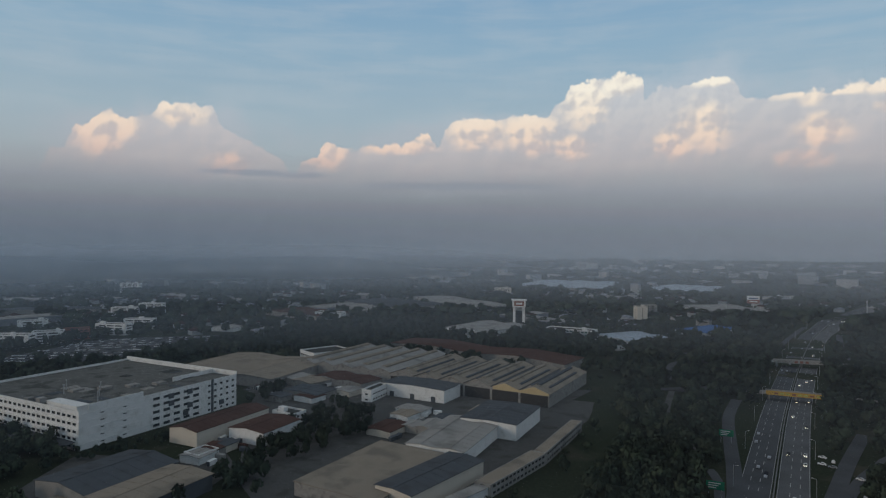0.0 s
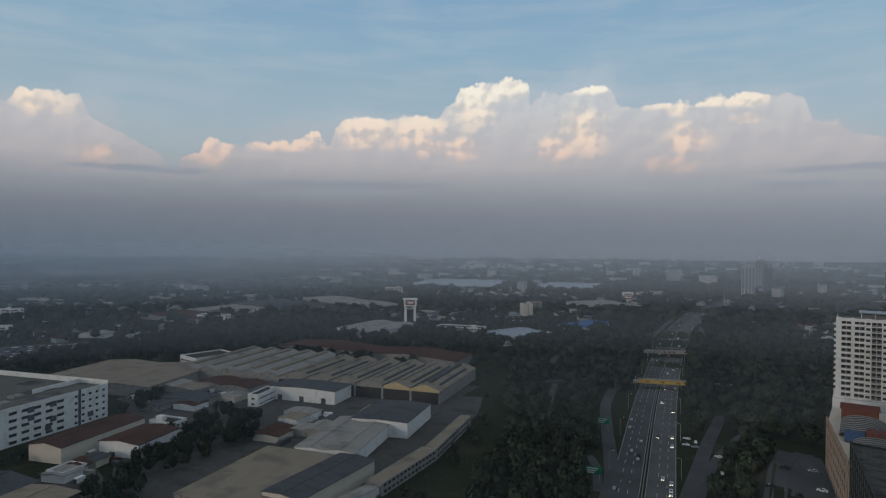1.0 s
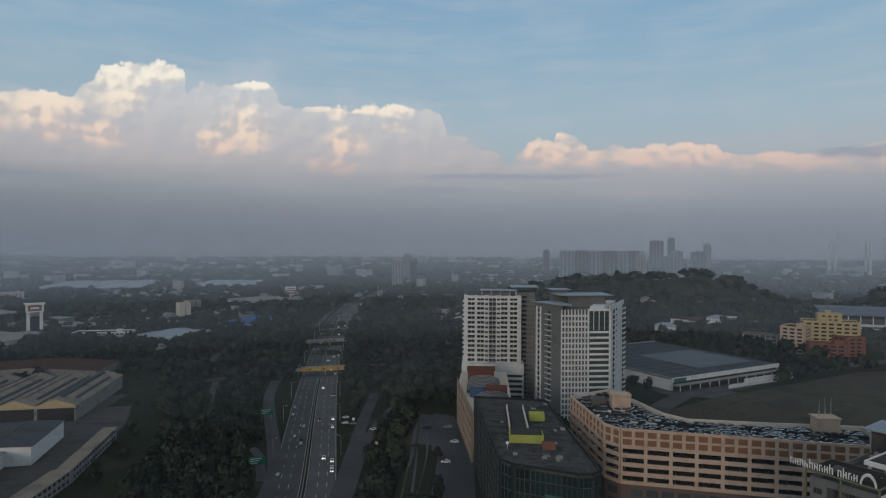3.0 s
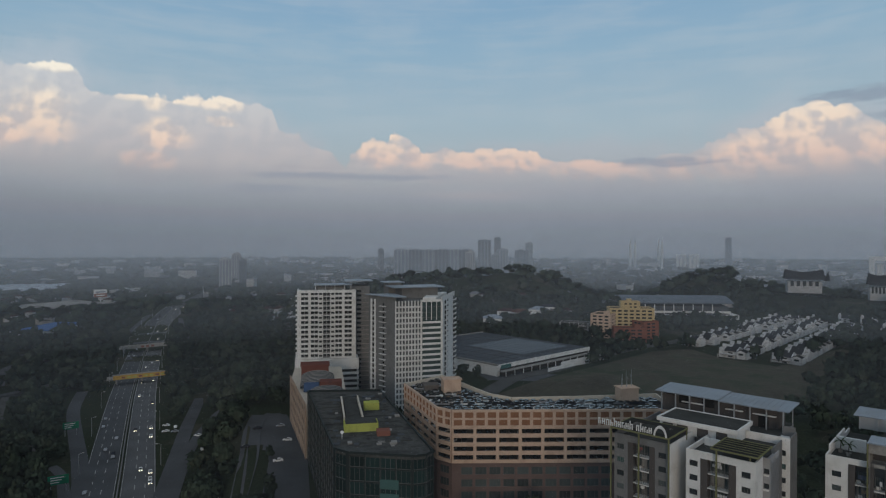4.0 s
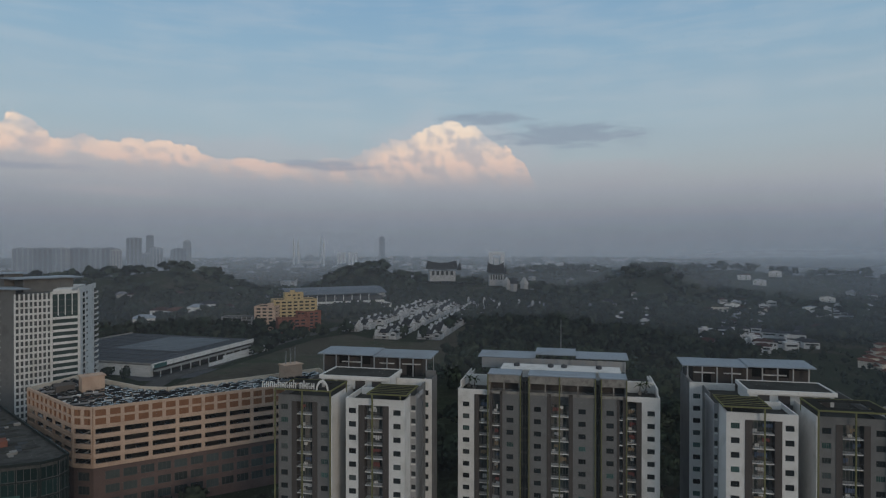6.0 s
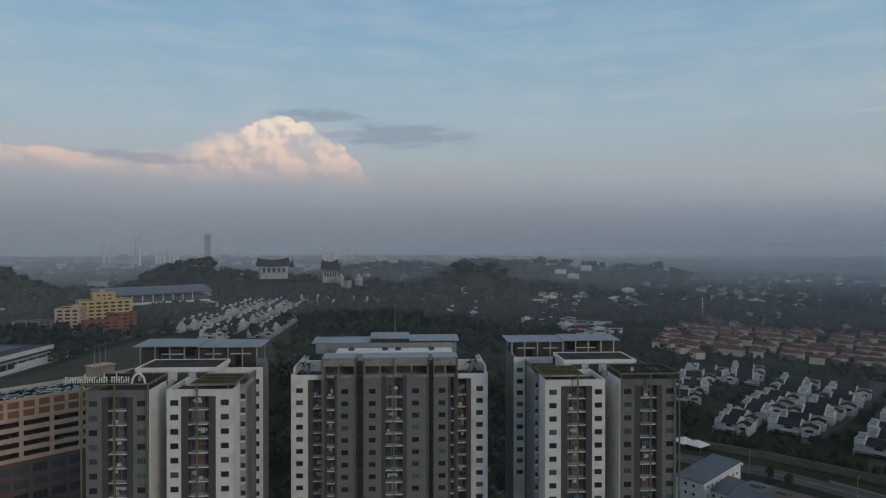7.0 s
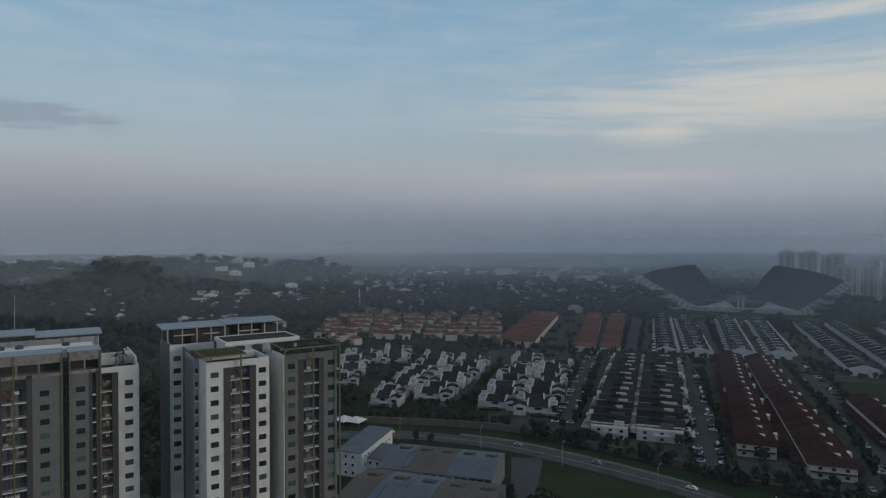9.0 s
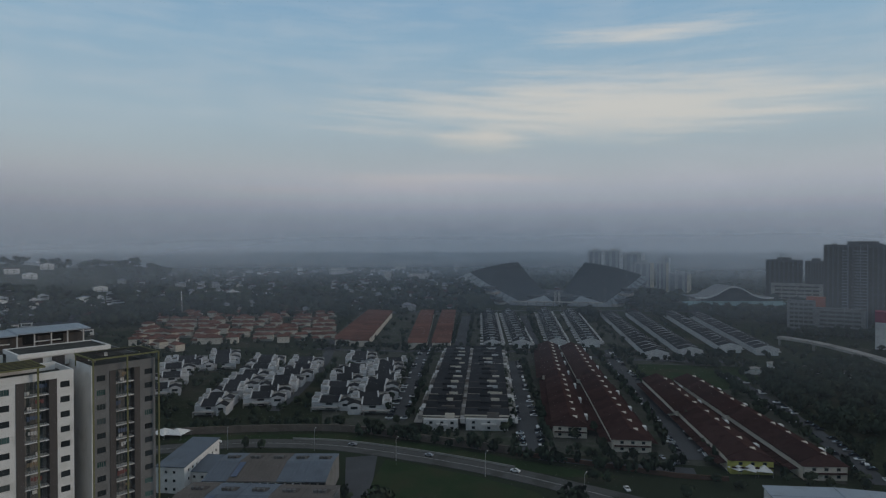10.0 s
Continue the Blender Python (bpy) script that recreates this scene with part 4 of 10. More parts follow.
    for a, b in ((7.9, 15.7), (17.8, 33.6), (34.9, 40.8)):
        crown.box(a, b, -1.7, -1.3, TOP + 0.0, TOP + 1.9).box(a, a + 0.3, -1.3, 6, TOP - 2.2, TOP + 1.9).box(b - 0.3, b, -1.3, 6, TOP - 2.2, TOP + 1.9)
        n = max(2, round((b - a) / 4))
        for i in range(n + 1):
            x = a + (b - a - 0.3) * i / n
            crown.box(x, x + 0.3, -1.65, -1.3, TOP - 2.2, TOP + 0.0)
        crown.box(a, b, -1.7, -1.3, TOP - 2.8, TOP - 2.1)
        dark.box(a + 0.3, b - 0.3, 2.0, 2.2, TOP - 2.2, TOP + 1.7)
        caps.side_profile([(-1.9, TOP + 1.9), (4.0, TOP + 2.3), (4.0, TOP + 1.75), (-1.9, TOP + 2.15)], a - 0.2, b + 0.2)
    part("concrete_crown", crown, CONCRETE, t, "stained raw concrete crown over open terraces")
    part("crown_back_wall", dark, BROWN, t)
    part("crown_roof", caps, SHEET, t, "pale metal capping roofs")
    deck = Shape().box(8.0, W - 8.0, 3.2, 26, TOP - 0.99, TOP - 0.9).box(0.3, 8, 0.3, 26, TOP - 3.49, TOP - 3.4).box(W - 8, W - 0.3, 0.3, 26, TOP - 3.49, TOP - 3.4)
    part("roof_deck", deck, SLAB, t)
    rear = Shape().box(10, 40, 10, 17, TOP - 0.9, TOP + 0.9).box(9.6, 40.4, 9.6, 17.4, TOP + 0.9, TOP + 1.25).box(0.3, 6, 9.4, 10.0, TOP - 3.4, TOP - 0.6).box(W - 7, W - 0.3, 9, 9.6, TOP - 3.4, TOP - 0.6).box(0, 0.3, 3.4, 20, LOW, LOW + 1.3).box(W - 0.3, W, 3.4, 20, LOW, LOW + 1.3)
    part("roof_house", rear, WHITE, t, "long white roof house")
    for x in (13.5, 22.5, 26, 35):
        part("water_tank", Shape().tube((x, 14, TOP + 1.25), (x, 14, TOP + 1.9), 0.8, 0.8, 10).tube((x, 14, TOP + 1.9), (x, 14, TOP + 2.1), 0.8, 0.3, 10), DARKSHEET, t, "round dark water tank")
    for px, py in ((3.4, 5.2), (1.6, 7.0), (44.6, 6.8), (46.2, 8.4)):
        palm = thing("potted_palm", t.matrix_basis @ pose(px, py, TOP - 3.4), "small green palm growing in a rooftop pot", "palm", "rooftop palms")
        part("pot", Shape().tube((0, 0, 0), (0, 0, 0.7), 0.4, 0.55, 10), CONCRETE, palm)
        part("trunk", Shape().tube((0, 0, 0.6), (0.1, 0, 2.4), 0.12, 0.09, 7), BARK, palm)
        for k in range(11):
            a, lift = 6.28 * k / 11, 0.5 + 0.5 * (k % 3)
            ca, sa_ = math.cos(a), math.sin(a)
            f = Shape()
            pts = [(0.1 + ca * q * 1.6, sa_ * q * 1.6, 2.4 + lift * 1.3 * q - 1.2 * q * q) for q in (0, 0.35, 0.7, 1.0)]
            for (x0, y0, z0), (x1, y1, z1) in zip(pts, pts[1:]):
                f.add([(x0 - sa_ * 0.16, y0 + ca * 0.16, z0 - 0.05), (x0 + sa_ * 0.16, y0 - ca * 0.16, z0 - 0.05), (x1 + sa_ * 0.13, y1 - ca * 0.13, z1 - 0.05), (x1 - sa_ * 0.13, y1 + ca * 0.13, z1 - 0.05)], [(0, 1, 2, 3)])
            part("frond", f, PALM, palm)
    posts, can = Shape(), Shape()
    for i in range(12):
        x = 3 + 39 * i / 11
        posts.box(x, x + 0.25, 20.6, 20.85, TOP - 0.9, TOP + 2.25)
    posts.box(3, 42, 21.4, 21.6, TOP - 0.9, TOP + 2.0)
    for a, b, dz in ((2.0, 18.0, 0.0), (18.0, 29.0, 1.2), (29.0, 43.0, 0.5)):
        can.side_profile([(20.0, TOP + 2.15 + dz), (28.0, TOP + 2.65 + dz), (28.0, TOP + 2.9 + dz), (20.0, TOP + 2.4 + dz)], a, b)
    part("canopy_posts", posts, STEEL, t)
    part("canopy", can, SHEET, t, "stepped pale blue-grey metal canopy")
    mast = Shape().tube((25, 22, TOP + 5), (25, 22, TOP + 13), 0.08, 0.04)
    part("lightning_rod", mast, STEEL, t)
    windows(t, [1.2, W - 2.9], rows[:-1], 0.22)
    windows(t, [12.4, 19.1, 29.7, 36.2], rows[:-1], -1.38)
    for a, b, y in ((5.4, 7.7, 0.9), (W - 7.7, W - 5.4, 0.9)):
        balconies(t, a, b, brows[:-1], y)
    for a, b in ((8.9, 10.8), (23.2, 27.4), (39.2, 40.0)):
        balconies(t, a, b, brows[:-1], -0.7)


middle_block()


# ---------------------------------------------------------------- builders for sheds and blocks
TAKEN = []       # footprints: x, y, angle, width, depth, margin


def claim(x, y, ang, w, d, margin=3.0):
    TAKEN.append((x, y, math.cos(radians(ang)), math.sin(radians(ang)), w, d, margin))


def claim_line(points, width):
    for (x0, y0), (x1, y1) in zip(points, points[1:]):
        ang, w = math.degrees(math.atan2(y1 - y0, x1 - x0)), math.hypot(x1 - x0, y1 - y0)
        c, s = math.cos(radians(ang)), math.sin(radians(ang))
        claim(x0 + s * width / 2, y0 - c * width / 2, ang, w, width, 1.0)


claim_line(HW, 46)


def shed(label, x, y, ang, w, d, h, ridge, roof, wall, gables=1, name="industrial_shed", seams=6.0, group="", eave=0.6, doors=0, category="shed"):
    """A long shed: walls, a gabled roof (ridges run away from the front), ridge cap, seams and doors."""
    if d < 0:
        x, y, d = x + math.sin(radians(ang)) * -d * 1.0, y - math.cos(radians(ang)) * -d, -d
    t = thing(name, spot(x, y, ang), label, category, group)
    claim(x, y, ang, w, d)
    g = w / gables
    ws = Shape()
    prof = [(0, -1.5), (w, -1.5), (w, h)]
    for i in range(gables - 1, -1, -1):
        if ridge:
            prof += [((i + 0.5) * g, h + ridge)]
        prof += [(i * g, h)]
    if ridge:
        ws.profile([p for k, p in enumerate(prof)], 0, d)
    else:
        ws.box(0, w, 0, d, -1.5, h)
    part("wall", ws, wall, t)
    for i in range(gables):
        rs = Shape()
        a, b, c = i * g - (eave if i == 0 else 0), (i + 0.5) * g, (i + 1) * g + (eave if i == gables - 1 else 0)
        if ridge:
            for p, q, zp, zq in ((a, b, h, h + ridge), (b, c, h + ridge, h)):
                rs.profile([(p, zp + 0.05), (q, zq + 0.05), (q, zq + 0.3), (p, zp + 0.3)], -eave, d + eave)
            rs.box(b - 0.35, b + 0.35, -eave, d + eave, h + ridge + 0.25, h + ridge + 0.5)
            n = int(d / seams)
            for k in range(1, n):
                yy = d * k / n
                for p, q, zp, zq in ((a, b, h, h + ridge), (b, c, h + ridge, h)):
                    rs.profile([(p, zp + 0.29), (q, zq + 0.29), (q, zq + 0.42), (p, zp + 0.42)], yy, yy + 0.18)
        else:
            rs.box(a, c, -eave, d + eave, h + 0.02, h + 0.3)
            n = int(d / seams)
            for k in range(1, n):
                rs.box(a, c, d * k / n, d * k / n + 0.18, h + 0.29, h + 0.4)
        part("roof", rs, roof, t)
    for k in range(doors):
        xx = w * (k + 0.5) / doors
        part("door", Shape().box(xx - 2, xx + 2, -0.12, 0.02, 0, min(4.2, h - 1)), DARKSHEET, t)
    return t


WINMESH = {}


def pane_mesh(w, h, glass):
    key = (round(w, 2), round(h, 2), glass.name)
    if key not in WINMESH:
        s = Shape().box(0, w, 0.06, 0.1, 0, h, 1).box(0, w, 0, 0.06, 0, 0.1).box(0, w, 0, 0.06, h - 0.1, h).box(0, 0.1, 0, 0.06, 0.1, h - 0.1).box(w - 0.1, w, 0, 0.06, 0.1, h - 0.1)
        n = max(1, round(w / 1.6))
        for i in range(1, n):
            s.box(w * i / n - 0.04, w * i / n + 0.04, 0, 0.06, 0.1, h - 0.1)
        WINMESH[key] = s.mesh("window", [FRAME, glass])
    return WINMESH[key]


def facade(t, wall, m, w, z0, floors, fh, bay, ww, wh, sill, top, glass, mat, thick=0.4, edge=1.0, name="window"):
    """One pierced wall standing along local x at the pose m, with its windows as parts."""
    n = max(1, int((w - 2 * edge) / bay))
    off = (w - n * bay) / 2
    cols = [(off + i * bay + (bay - ww) / 2, off + i * bay + (bay + ww) / 2) for i in range(n)]
    rows = [(z0 + k * fh + sill, z0 + k * fh + sill + wh) for k in range(floors)]
    wall.place(Shape().pierced(0, w, min(z0, 0) - 1.5, top, 0, thick, cols, rows), m)
    me = pane_mesh(ww, wh, glass)
    for a, b in cols:
        for c, d in rows:
            part(name, me, None, t, "", m @ pose(a, 0.2, c))


def flat_block(label, x, y, ang, w, d, floors, fh=3.4, bay=4.0, ww=2.4, wh=1.5, sill=1.0, wall=None, glass=None, parapet=1.2, name="office_building", category="building", group="", z0=0.0, huts=1, sides="lr", roof=None, lift=0.0):
    """A flat-roofed block with pierced fronts and sides, a parapet and plant on its roof."""
    wall, glass, roof = wall or WHITE, glass or GLASS, roof or SLAB
    t = thing(name, spot(x, y, ang, lift), label, category, group)
    claim(x, y, ang, w, d)
    top = z0 + floors * fh + parapet
    s = Shape()
    facade(t, s, pose(0, 0, 0), w, z0, floors, fh, bay, ww, wh, sill, top, glass, wall)
    if "r" in sides:
        facade(t, s, pose(w, 0.4, 0, 0, 0, 90), d - 0.4, z0, floors, fh, bay, ww, wh, sill, top, glass, wall)
    elif "c" not in sides:
        s.box(w - 0.4, w, 0.4, d, -1.5, top)
    if "l" in sides:
        facade(t, s, pose(0, d, 0, 0, 0, -90), d - 0.4, z0, floors, fh, bay, ww, wh, sill, top, glass, wall)
    else:
        s.box(0, 0.4, 0.4, d, -1.5, top)
    s.box(0.4, w - 0.4, d - 0.4, d, -1.5, top)
    part("wall", s, wall, t)
    part("roof_deck", Shape().box(0.4, w - 0.4, 0.4, d - 0.4, top - parapet - 0.3, top - parapet), roof, t)
    part("interior", Shape().box(1.6, w - 1.6, 1.6, d - 1.6, -1.4, top - parapet - 0.35), FRAME, t, "dim rooms behind the windows")
    r = random.Random(int(abs(x) * 7 + abs(y)))
    for k in range(huts):
        a, b = 2 + r.random() * max(0.5, w - 10), 2 + r.random() * max(0.5, d - 9)
        part("roof_house", Shape().box(a, a + 4 + 3 * r.random(), b, b + 4, top - parapet, top + 1.8 + r.random()), wall, t)
    return t


# ---------------------------------------------------------------- industrial estate beside the motorway
def white_factory():
    x, y, ang, w, d = -491.3, 95.3, 16.0, 83.4, 123.2
    ex = 45.0      # it goes on out of view
    ca, sa_ = math.cos(radians(ang)), math.sin(radians(ang))
    t = flat_block("long white five-storey factory with rows of dark windows", x - ca * ex, y - sa_ * ex, ang, w + ex, d, 5, 4.4, 5.2, 3.5, 1.75, 1.3, parapet=1.6, huts=0, sides="c", roof=material("weathered_roof_deck", (0.125, 0.122, 0.112), 0.9, vary=0.6, grain=(0.8, 0.06), tint=(0.062, 0.062, 0.056)), name="factory_building", category="factory")
    W, D = w + ex, d
    deck = 22.0
    part("roof_house", Shape().box(W - 34, W - 4, 1.5, 9, deck, deck + 3.4).box(W - 34.4, W - 3.6, 1.1, 9.4, deck + 3.4, deck + 3.7), WHITE, t, "white plant house")
    for k in range(5):
        part("vent_pipe", Shape().tube((W - 20 - 12 * k, 25 + 9 * (k % 3), deck), (W - 20 - 12 * k, 25 + 9 * (k % 3), deck + 6), 0.3, 0.3).tube((W - 20 - 12 * k, 25 + 9 * (k % 3), deck + 6), (W - 20 - 12 * k, 25 + 9 * (k % 3), deck + 6.5), 0.5, 0.5), STEEL, t)
    for k in range(4):
        part("roof_duct", Shape().box(W - 60 + 10 * k, W - 54 + 10 * k, 30 + 14 * k, 38 + 14 * k, deck, deck + 1.6), CONCRETE, t)
    r = random.Random(5)
    for k in range(16):
        a, b = r.uniform(W - 75, W - 14), r.uniform(12, D - 14)
        part("roof_patch", Shape().box(a, a + r.uniform(4, 12), b, b + r.uniform(4, 12), deck, deck + 0.05 + 0.03 * k), (SLAB, CONCRETE, DARKSHEET)[k % 3], t)
    # the long side: slits, then wide windows with louvred screens between them, then small windows
    side = Shape()
    for a, b, bay, ww, wh, sill, edge in ((0.0, 0.36, 15.0, 2.6, 0.7, 1.9, 0.5), (0.36, 0.76, 8.1, 5.2, 1.9, 1.2, 0.3), (0.76, 1.0, 5.6, 2.4, 1.6, 1.3, 0.3)):
        facade(t, side, pose(W, 0.4 + (D - 0.8) * a, 0, 0, 0, 90), (D - 0.8) * (b - a), 0, 5, 4.4, bay, ww, wh, sill, 23.6, GLASS, WHITE, edge=edge)
    part("side_wall", side, WHITE, t, "white side wall with wide dark windows")
    part("side_parapet", Shape().box(W - 0.5, W, D * 0.05, D * 0.35, 23.6, 26.6), WHITE, t, "raised white parapet")
    part("rear_parapet", Shape().box(0, W, D - 0.6, D, 23.6, 25.6).box(W - 26, W - 25.4, D * 0.7, D - 0.6, 22, 25.0), WHITE, t, "raised white parapet")
    for f, z in ((0.505, 12.6), (0.505, 17.6), (0.60, 3.4), (0.63, 8.0), (0.63, 17.6), (0.86, 4.0)):
        part("louvre", Shape().box(W - 0.05, W + 0.5, D * f, D * f + 4.2, z, z + 3.4), DARKSHEET, t, "grey louvred screen")
    for k in range(9):
        a = W - 62 + 6.5 * k
        part("chiller", Shape().box(a, a + 4.4, 3.0 + 2.5 * (k % 2), 7.5 + 2.5 * (k % 2), deck, deck + 1.7 + 0.7 * (k % 3)), (LIGHTSHEET, DARKSHEET, CONCRETE)[k % 3], t, "rooftop cooling unit")
    part("dock_roof", Shape().side_profile([(-17, 3.6), (-0.55, 5.2), (-0.55, 5.5), (-17, 3.9)], 4, W - 2), DARKSHEET, t, "dark sloping roof over the loading dock")
    for k in range(9):
        part("dock_post", Shape().tube((6 + (W - 12) * k / 8, -16, -1), (6 + (W - 12) * k / 8, -16, 3.7), 0.2, 0.2, 6), STEEL, t)
    for k in range(5):
        part("side_ledge", Shape().box(W, W + 0.3, 0, D, 3.6 + 4.4 * k, 3.85 + 4.4 * k), WHITE, t)
    part("downpipe", Shape().box(W, W + 0.5, D * 0.80, D * 0.815, 0, 24), DARKSHEET, t, "grey upright duct")
    for k in range(4):
        part("ledge", Shape().box(0, W + 0.5, -0.5, 0.0, 3.6 + 4.4 * k, 3.9 + 4.4 * k), WHITE, t)


white_factory()
shed("pale shed with a rust-brown roof beside the factory", -391.1, 163.2, 18.2, 22.9, 63.8, 9, 2.0, RUST, CREAM, name="warehouse")
shed("pale shed with a rust-brown roof and white gable", -368.6, 190.7, 17.9, 27.9, 34.9, 8, 1.5, RUST, WHITE, name="warehouse")
shed("low grey shed with a dark ribbed roof", -353.7, 82.8, 15.8, 39.2, 50.7, 8, 2.5, DARKSHEET, LIGHTSHEET, name="warehouse")
shed("dark-fronted depot with a tan roof edge", -314.6, 93.0, 18.3, 29.8, 47.0, 8, 1.2, TANSHEET, DARKSHEET, name="depot")
flat_block("low white gatehouse beside the depot", -352.4, 155.0, 15.5, 11.5, 14.9, 1, 4.0, huts=0, name="gatehouse")


# dark brown painted for the shade in open bays and roof valleys
DECKBROWN = material("painted_brown_shade", (0.035, 0.033, 0.031), 0.95, vary=0.3, spec=0.1)


def big_factory():
    """The wide factory: gabled roofs side by side with raised monitors."""
    x, y, ang, w, d = -412.2, 363.2, 14.4, 145.8, 97.4
    t = shed("wide factory hall with tan gabled roofs and ridge monitors", x, y, ang, w, d, 10, 4.0, TANSHEET, CONCRETE, gables=6, name="factory_hall", seams=9.0, category="factory")
    g = w / 6
    for i in range(6):
        b = (i + 0.5) * g
        part("ridge_monitor", Shape().profile([(b - 1.6, 13.0), (b + 1.6, 13.0), (b + 1.6, 14.9), (b, 15.6), (b - 1.6, 14.9)], 10, d - 8), DARKSHEET if i == 5 else TANSHEET, t, "raised ridge monitor")
        for q in (-1, 1):
            part("roof_light", Shape().profile([(b + q * g * 0.30 - 1.1, 11.45), (b + q * g * 0.30 + 1.1, 11.45), (b + q * g * 0.30 + 1.1, 12.6), (b + q * g * 0.30 - 1.1, 12.6)], 14, d - 16), DARKSHEET, t, "dark ribbed roof light")
        # strips and panels coloured dark where only shade lies
        part("gutter", Shape().box(i * g - 0.9, i * g + 0.9, 0, d, 10.1, 10.75), DECKBROWN, t, "dark strip painted for the shaded slot of the roof valley")
        part("open_bay", Shape().box(i * g + 1.0, (i + 1) * g - 1.0, -0.25, 0.05, -0.5, 8.6), DECKBROWN, t, "dark panel under the eaves painted as a shaded bay")
    part("fascia", Shape().profile([(w * 0.68, 9.0), (w, 9.0), (w, 10.6), (w * 0.917, 14.6), (w * 0.833, 10.6), (w * 0.75, 14.6), (w * 0.68, 11.4)], -0.95, -0.65), YELLOW, t, "yellow fascia board")
    x2, y2, ang2, w2, d2 = -520.5, 341.0, 16.0, 105.9, 107.9
    t = shed("factory hall with grey-tan gabled roofs", x2, y2, ang2, w2, d2, 9, 3.2, LIGHTSHEET, CONCRETE, gables=5, name="factory_hall", seams=9.0, category="factory")
    g = w2 / 5
    for i in range(5):
        b = (i + 0.5) * g
        part("ridge_monitor", Shape().profile([(b - 2.4, 11.4), (b + 2.4, 11.4), (b + 2.4, 13.2), (b, 14.2), (b - 2.4, 13.2)], 6, d2 - 5), TANSHEET, t, "raised ridge monitor")


big_factory()
shed("very long hall with a rust-brown roof", -544.8, 480.1, 8.9, 217.0, 47.0, 9, 3.0, RUST, CONCRETE, gables=2, name="factory_hall", category="factory")
flat_block("white two-storey factory office", -386.6, 311.1, 20.0, 8.7, 28.6, 2, 4.2, 4.0, 2.6, 1.4, huts=0)
shed("white shed with a dark roof", -391.7, 336.5, 15.1, 58.0, 27.6, 10, 1.0, DARKSHEET, WHITE, name="white_shed", doors=3)
flat_block("white flat-roofed block before the brown hall", -567.7, 374.0, -5.8, 30.4, 43.8, 2, 5, 4, 3, 1.6, huts=0)
shed("low hall with a flat tan roof", -266.0, 171.9, 14.1, 48.7, 73.1, 7, 0.0, TANSHEET, CONCRETE, name="warehouse", seams=400)
shed("hall with a dark grey roof and windowed side", -230.7, 193.7, 6.5, 22.6, 59.4, 9, 1.0, DARKSHEET, CREAM, name="warehouse")
shed("hall with a pale weathered roof", -267.8, 248.1, 19.8, 36.8, 65.6, 8, 0.8, LIGHTSHEET, WHITE, name="warehouse", gables=2)
shed("hall with a grey roof and white walls", -277.1, 305.7, 17.8, 38.7, 50.2, 10, 0.7, DARKSHEET, WHITE, name="warehouse")
flat_block("long narrow two-storey white block with window bands", -202.7, 295.2, 105.4, 73.2, 7.5, 2, 3.4, 4.0, 2.8, 1.6, huts=0, roof=TANSHEET, wall=LIGHTSHEET, parapet=0.1)
flat_block("long narrow two-storey block with a grey roof", -195.3, 237.2, 97.4, 59.6, 9.5, 2, 3.2, 4.0, 2.8, 1.5, huts=0, roof=TANSHEET, wall=LIGHTSHEET, parapet=0.1)
shed("low row of sheds along the fence", -194.1, 197.3, 93.7, 40.8, 6.4, 5, 0.6, LIGHTSHEET, WHITE, name="warehouse")
shed("low workshop with brown roofs", -467.9, 322.9, 9.2, 56.2, 25.7, 6, 1.5, RUST, CONCRETE, gables=2, name="workshop")
shed("low grey workshop among parked lorries", -444.4, 276.3, 13.9, 35.8, 23.9, 5, 1.2, DARKSHEET, CONCRETE, name="workshop")
shed("low workshop with a tan roof", -472.2, 301.9, 4.8, 26.6, 25.4, 5, 1.2, TANSHEET, CONCRETE, name="workshop")
shed("low workshop with a pale roof", -513.5, 293.0, 13.9, 44.4, 22.4, 5, 1.2, LIGHTSHEET, CONCRETE, gables=2, name="workshop")
shed("small white shed beside the yard", -341.8, 306.6, 12.2, 22.3, 14.0, 4, 0.8, LIGHTSHEET, WHITE, name="workshop")
shed("small shed with a weathered roof", -295.6, 282.4, 19.0, 22.2, 20.5, 5, 1.0, LIGHTSHEET, CONCRETE, name="workshop", gables=2)
shed("long hall with a brown roof behind the yard", -578.2, 241.3, 21.2, 113.9, 91.8, 8, 2.0, TANSHEET, CONCRETE, gables=2, name="factory_hall", category="factory")
flat_block("small white office with a flat roof", -386.6, 232.2, 14.8, 19.6, 12.5, 2, 3.4, huts=1)

for k, (x, y, ang, w, d) in enumerate(((-351.3, 152.3, 21.5, 13.9, 12.8), (-356.9, 166.0, 22.8, 13.1, 12.0), (-359.2, 174.0, 19.7, 12.2, 10.8), (-332.8, 293.2, 12.0, 15.5, 15.4), (-308.4, 279.7, 11.4, 13.7, 13.5), (-317.8, 259.4, 13.9, 18.7, 23.7), (-303.6, 303.5, 17.2, 17.2, 16.4), (-298.0, 338.0, 18.5, 16.5, 18.7), (-419.3, 308.1, 11.0, 17.0, 17.1), (-425.5, 274.6, 11.8, 19.3, 15.4), (-440.9, 258.9, 18.3, 15.7, 12.9), (-328.6, 67.9, 19.8, 26.4, 25.0))):
    shed("small works shed with a weathered roof", x, y, ang, w, d, 4.0, 0.8, (LIGHTSHEET, RUST, DARKSHEET, TANSHEET)[k % 4], (WHITE, CONCRETE, CREAM)[k % 3], name="works_shed", group="works sheds", seams=20)
rw = random.Random(17)
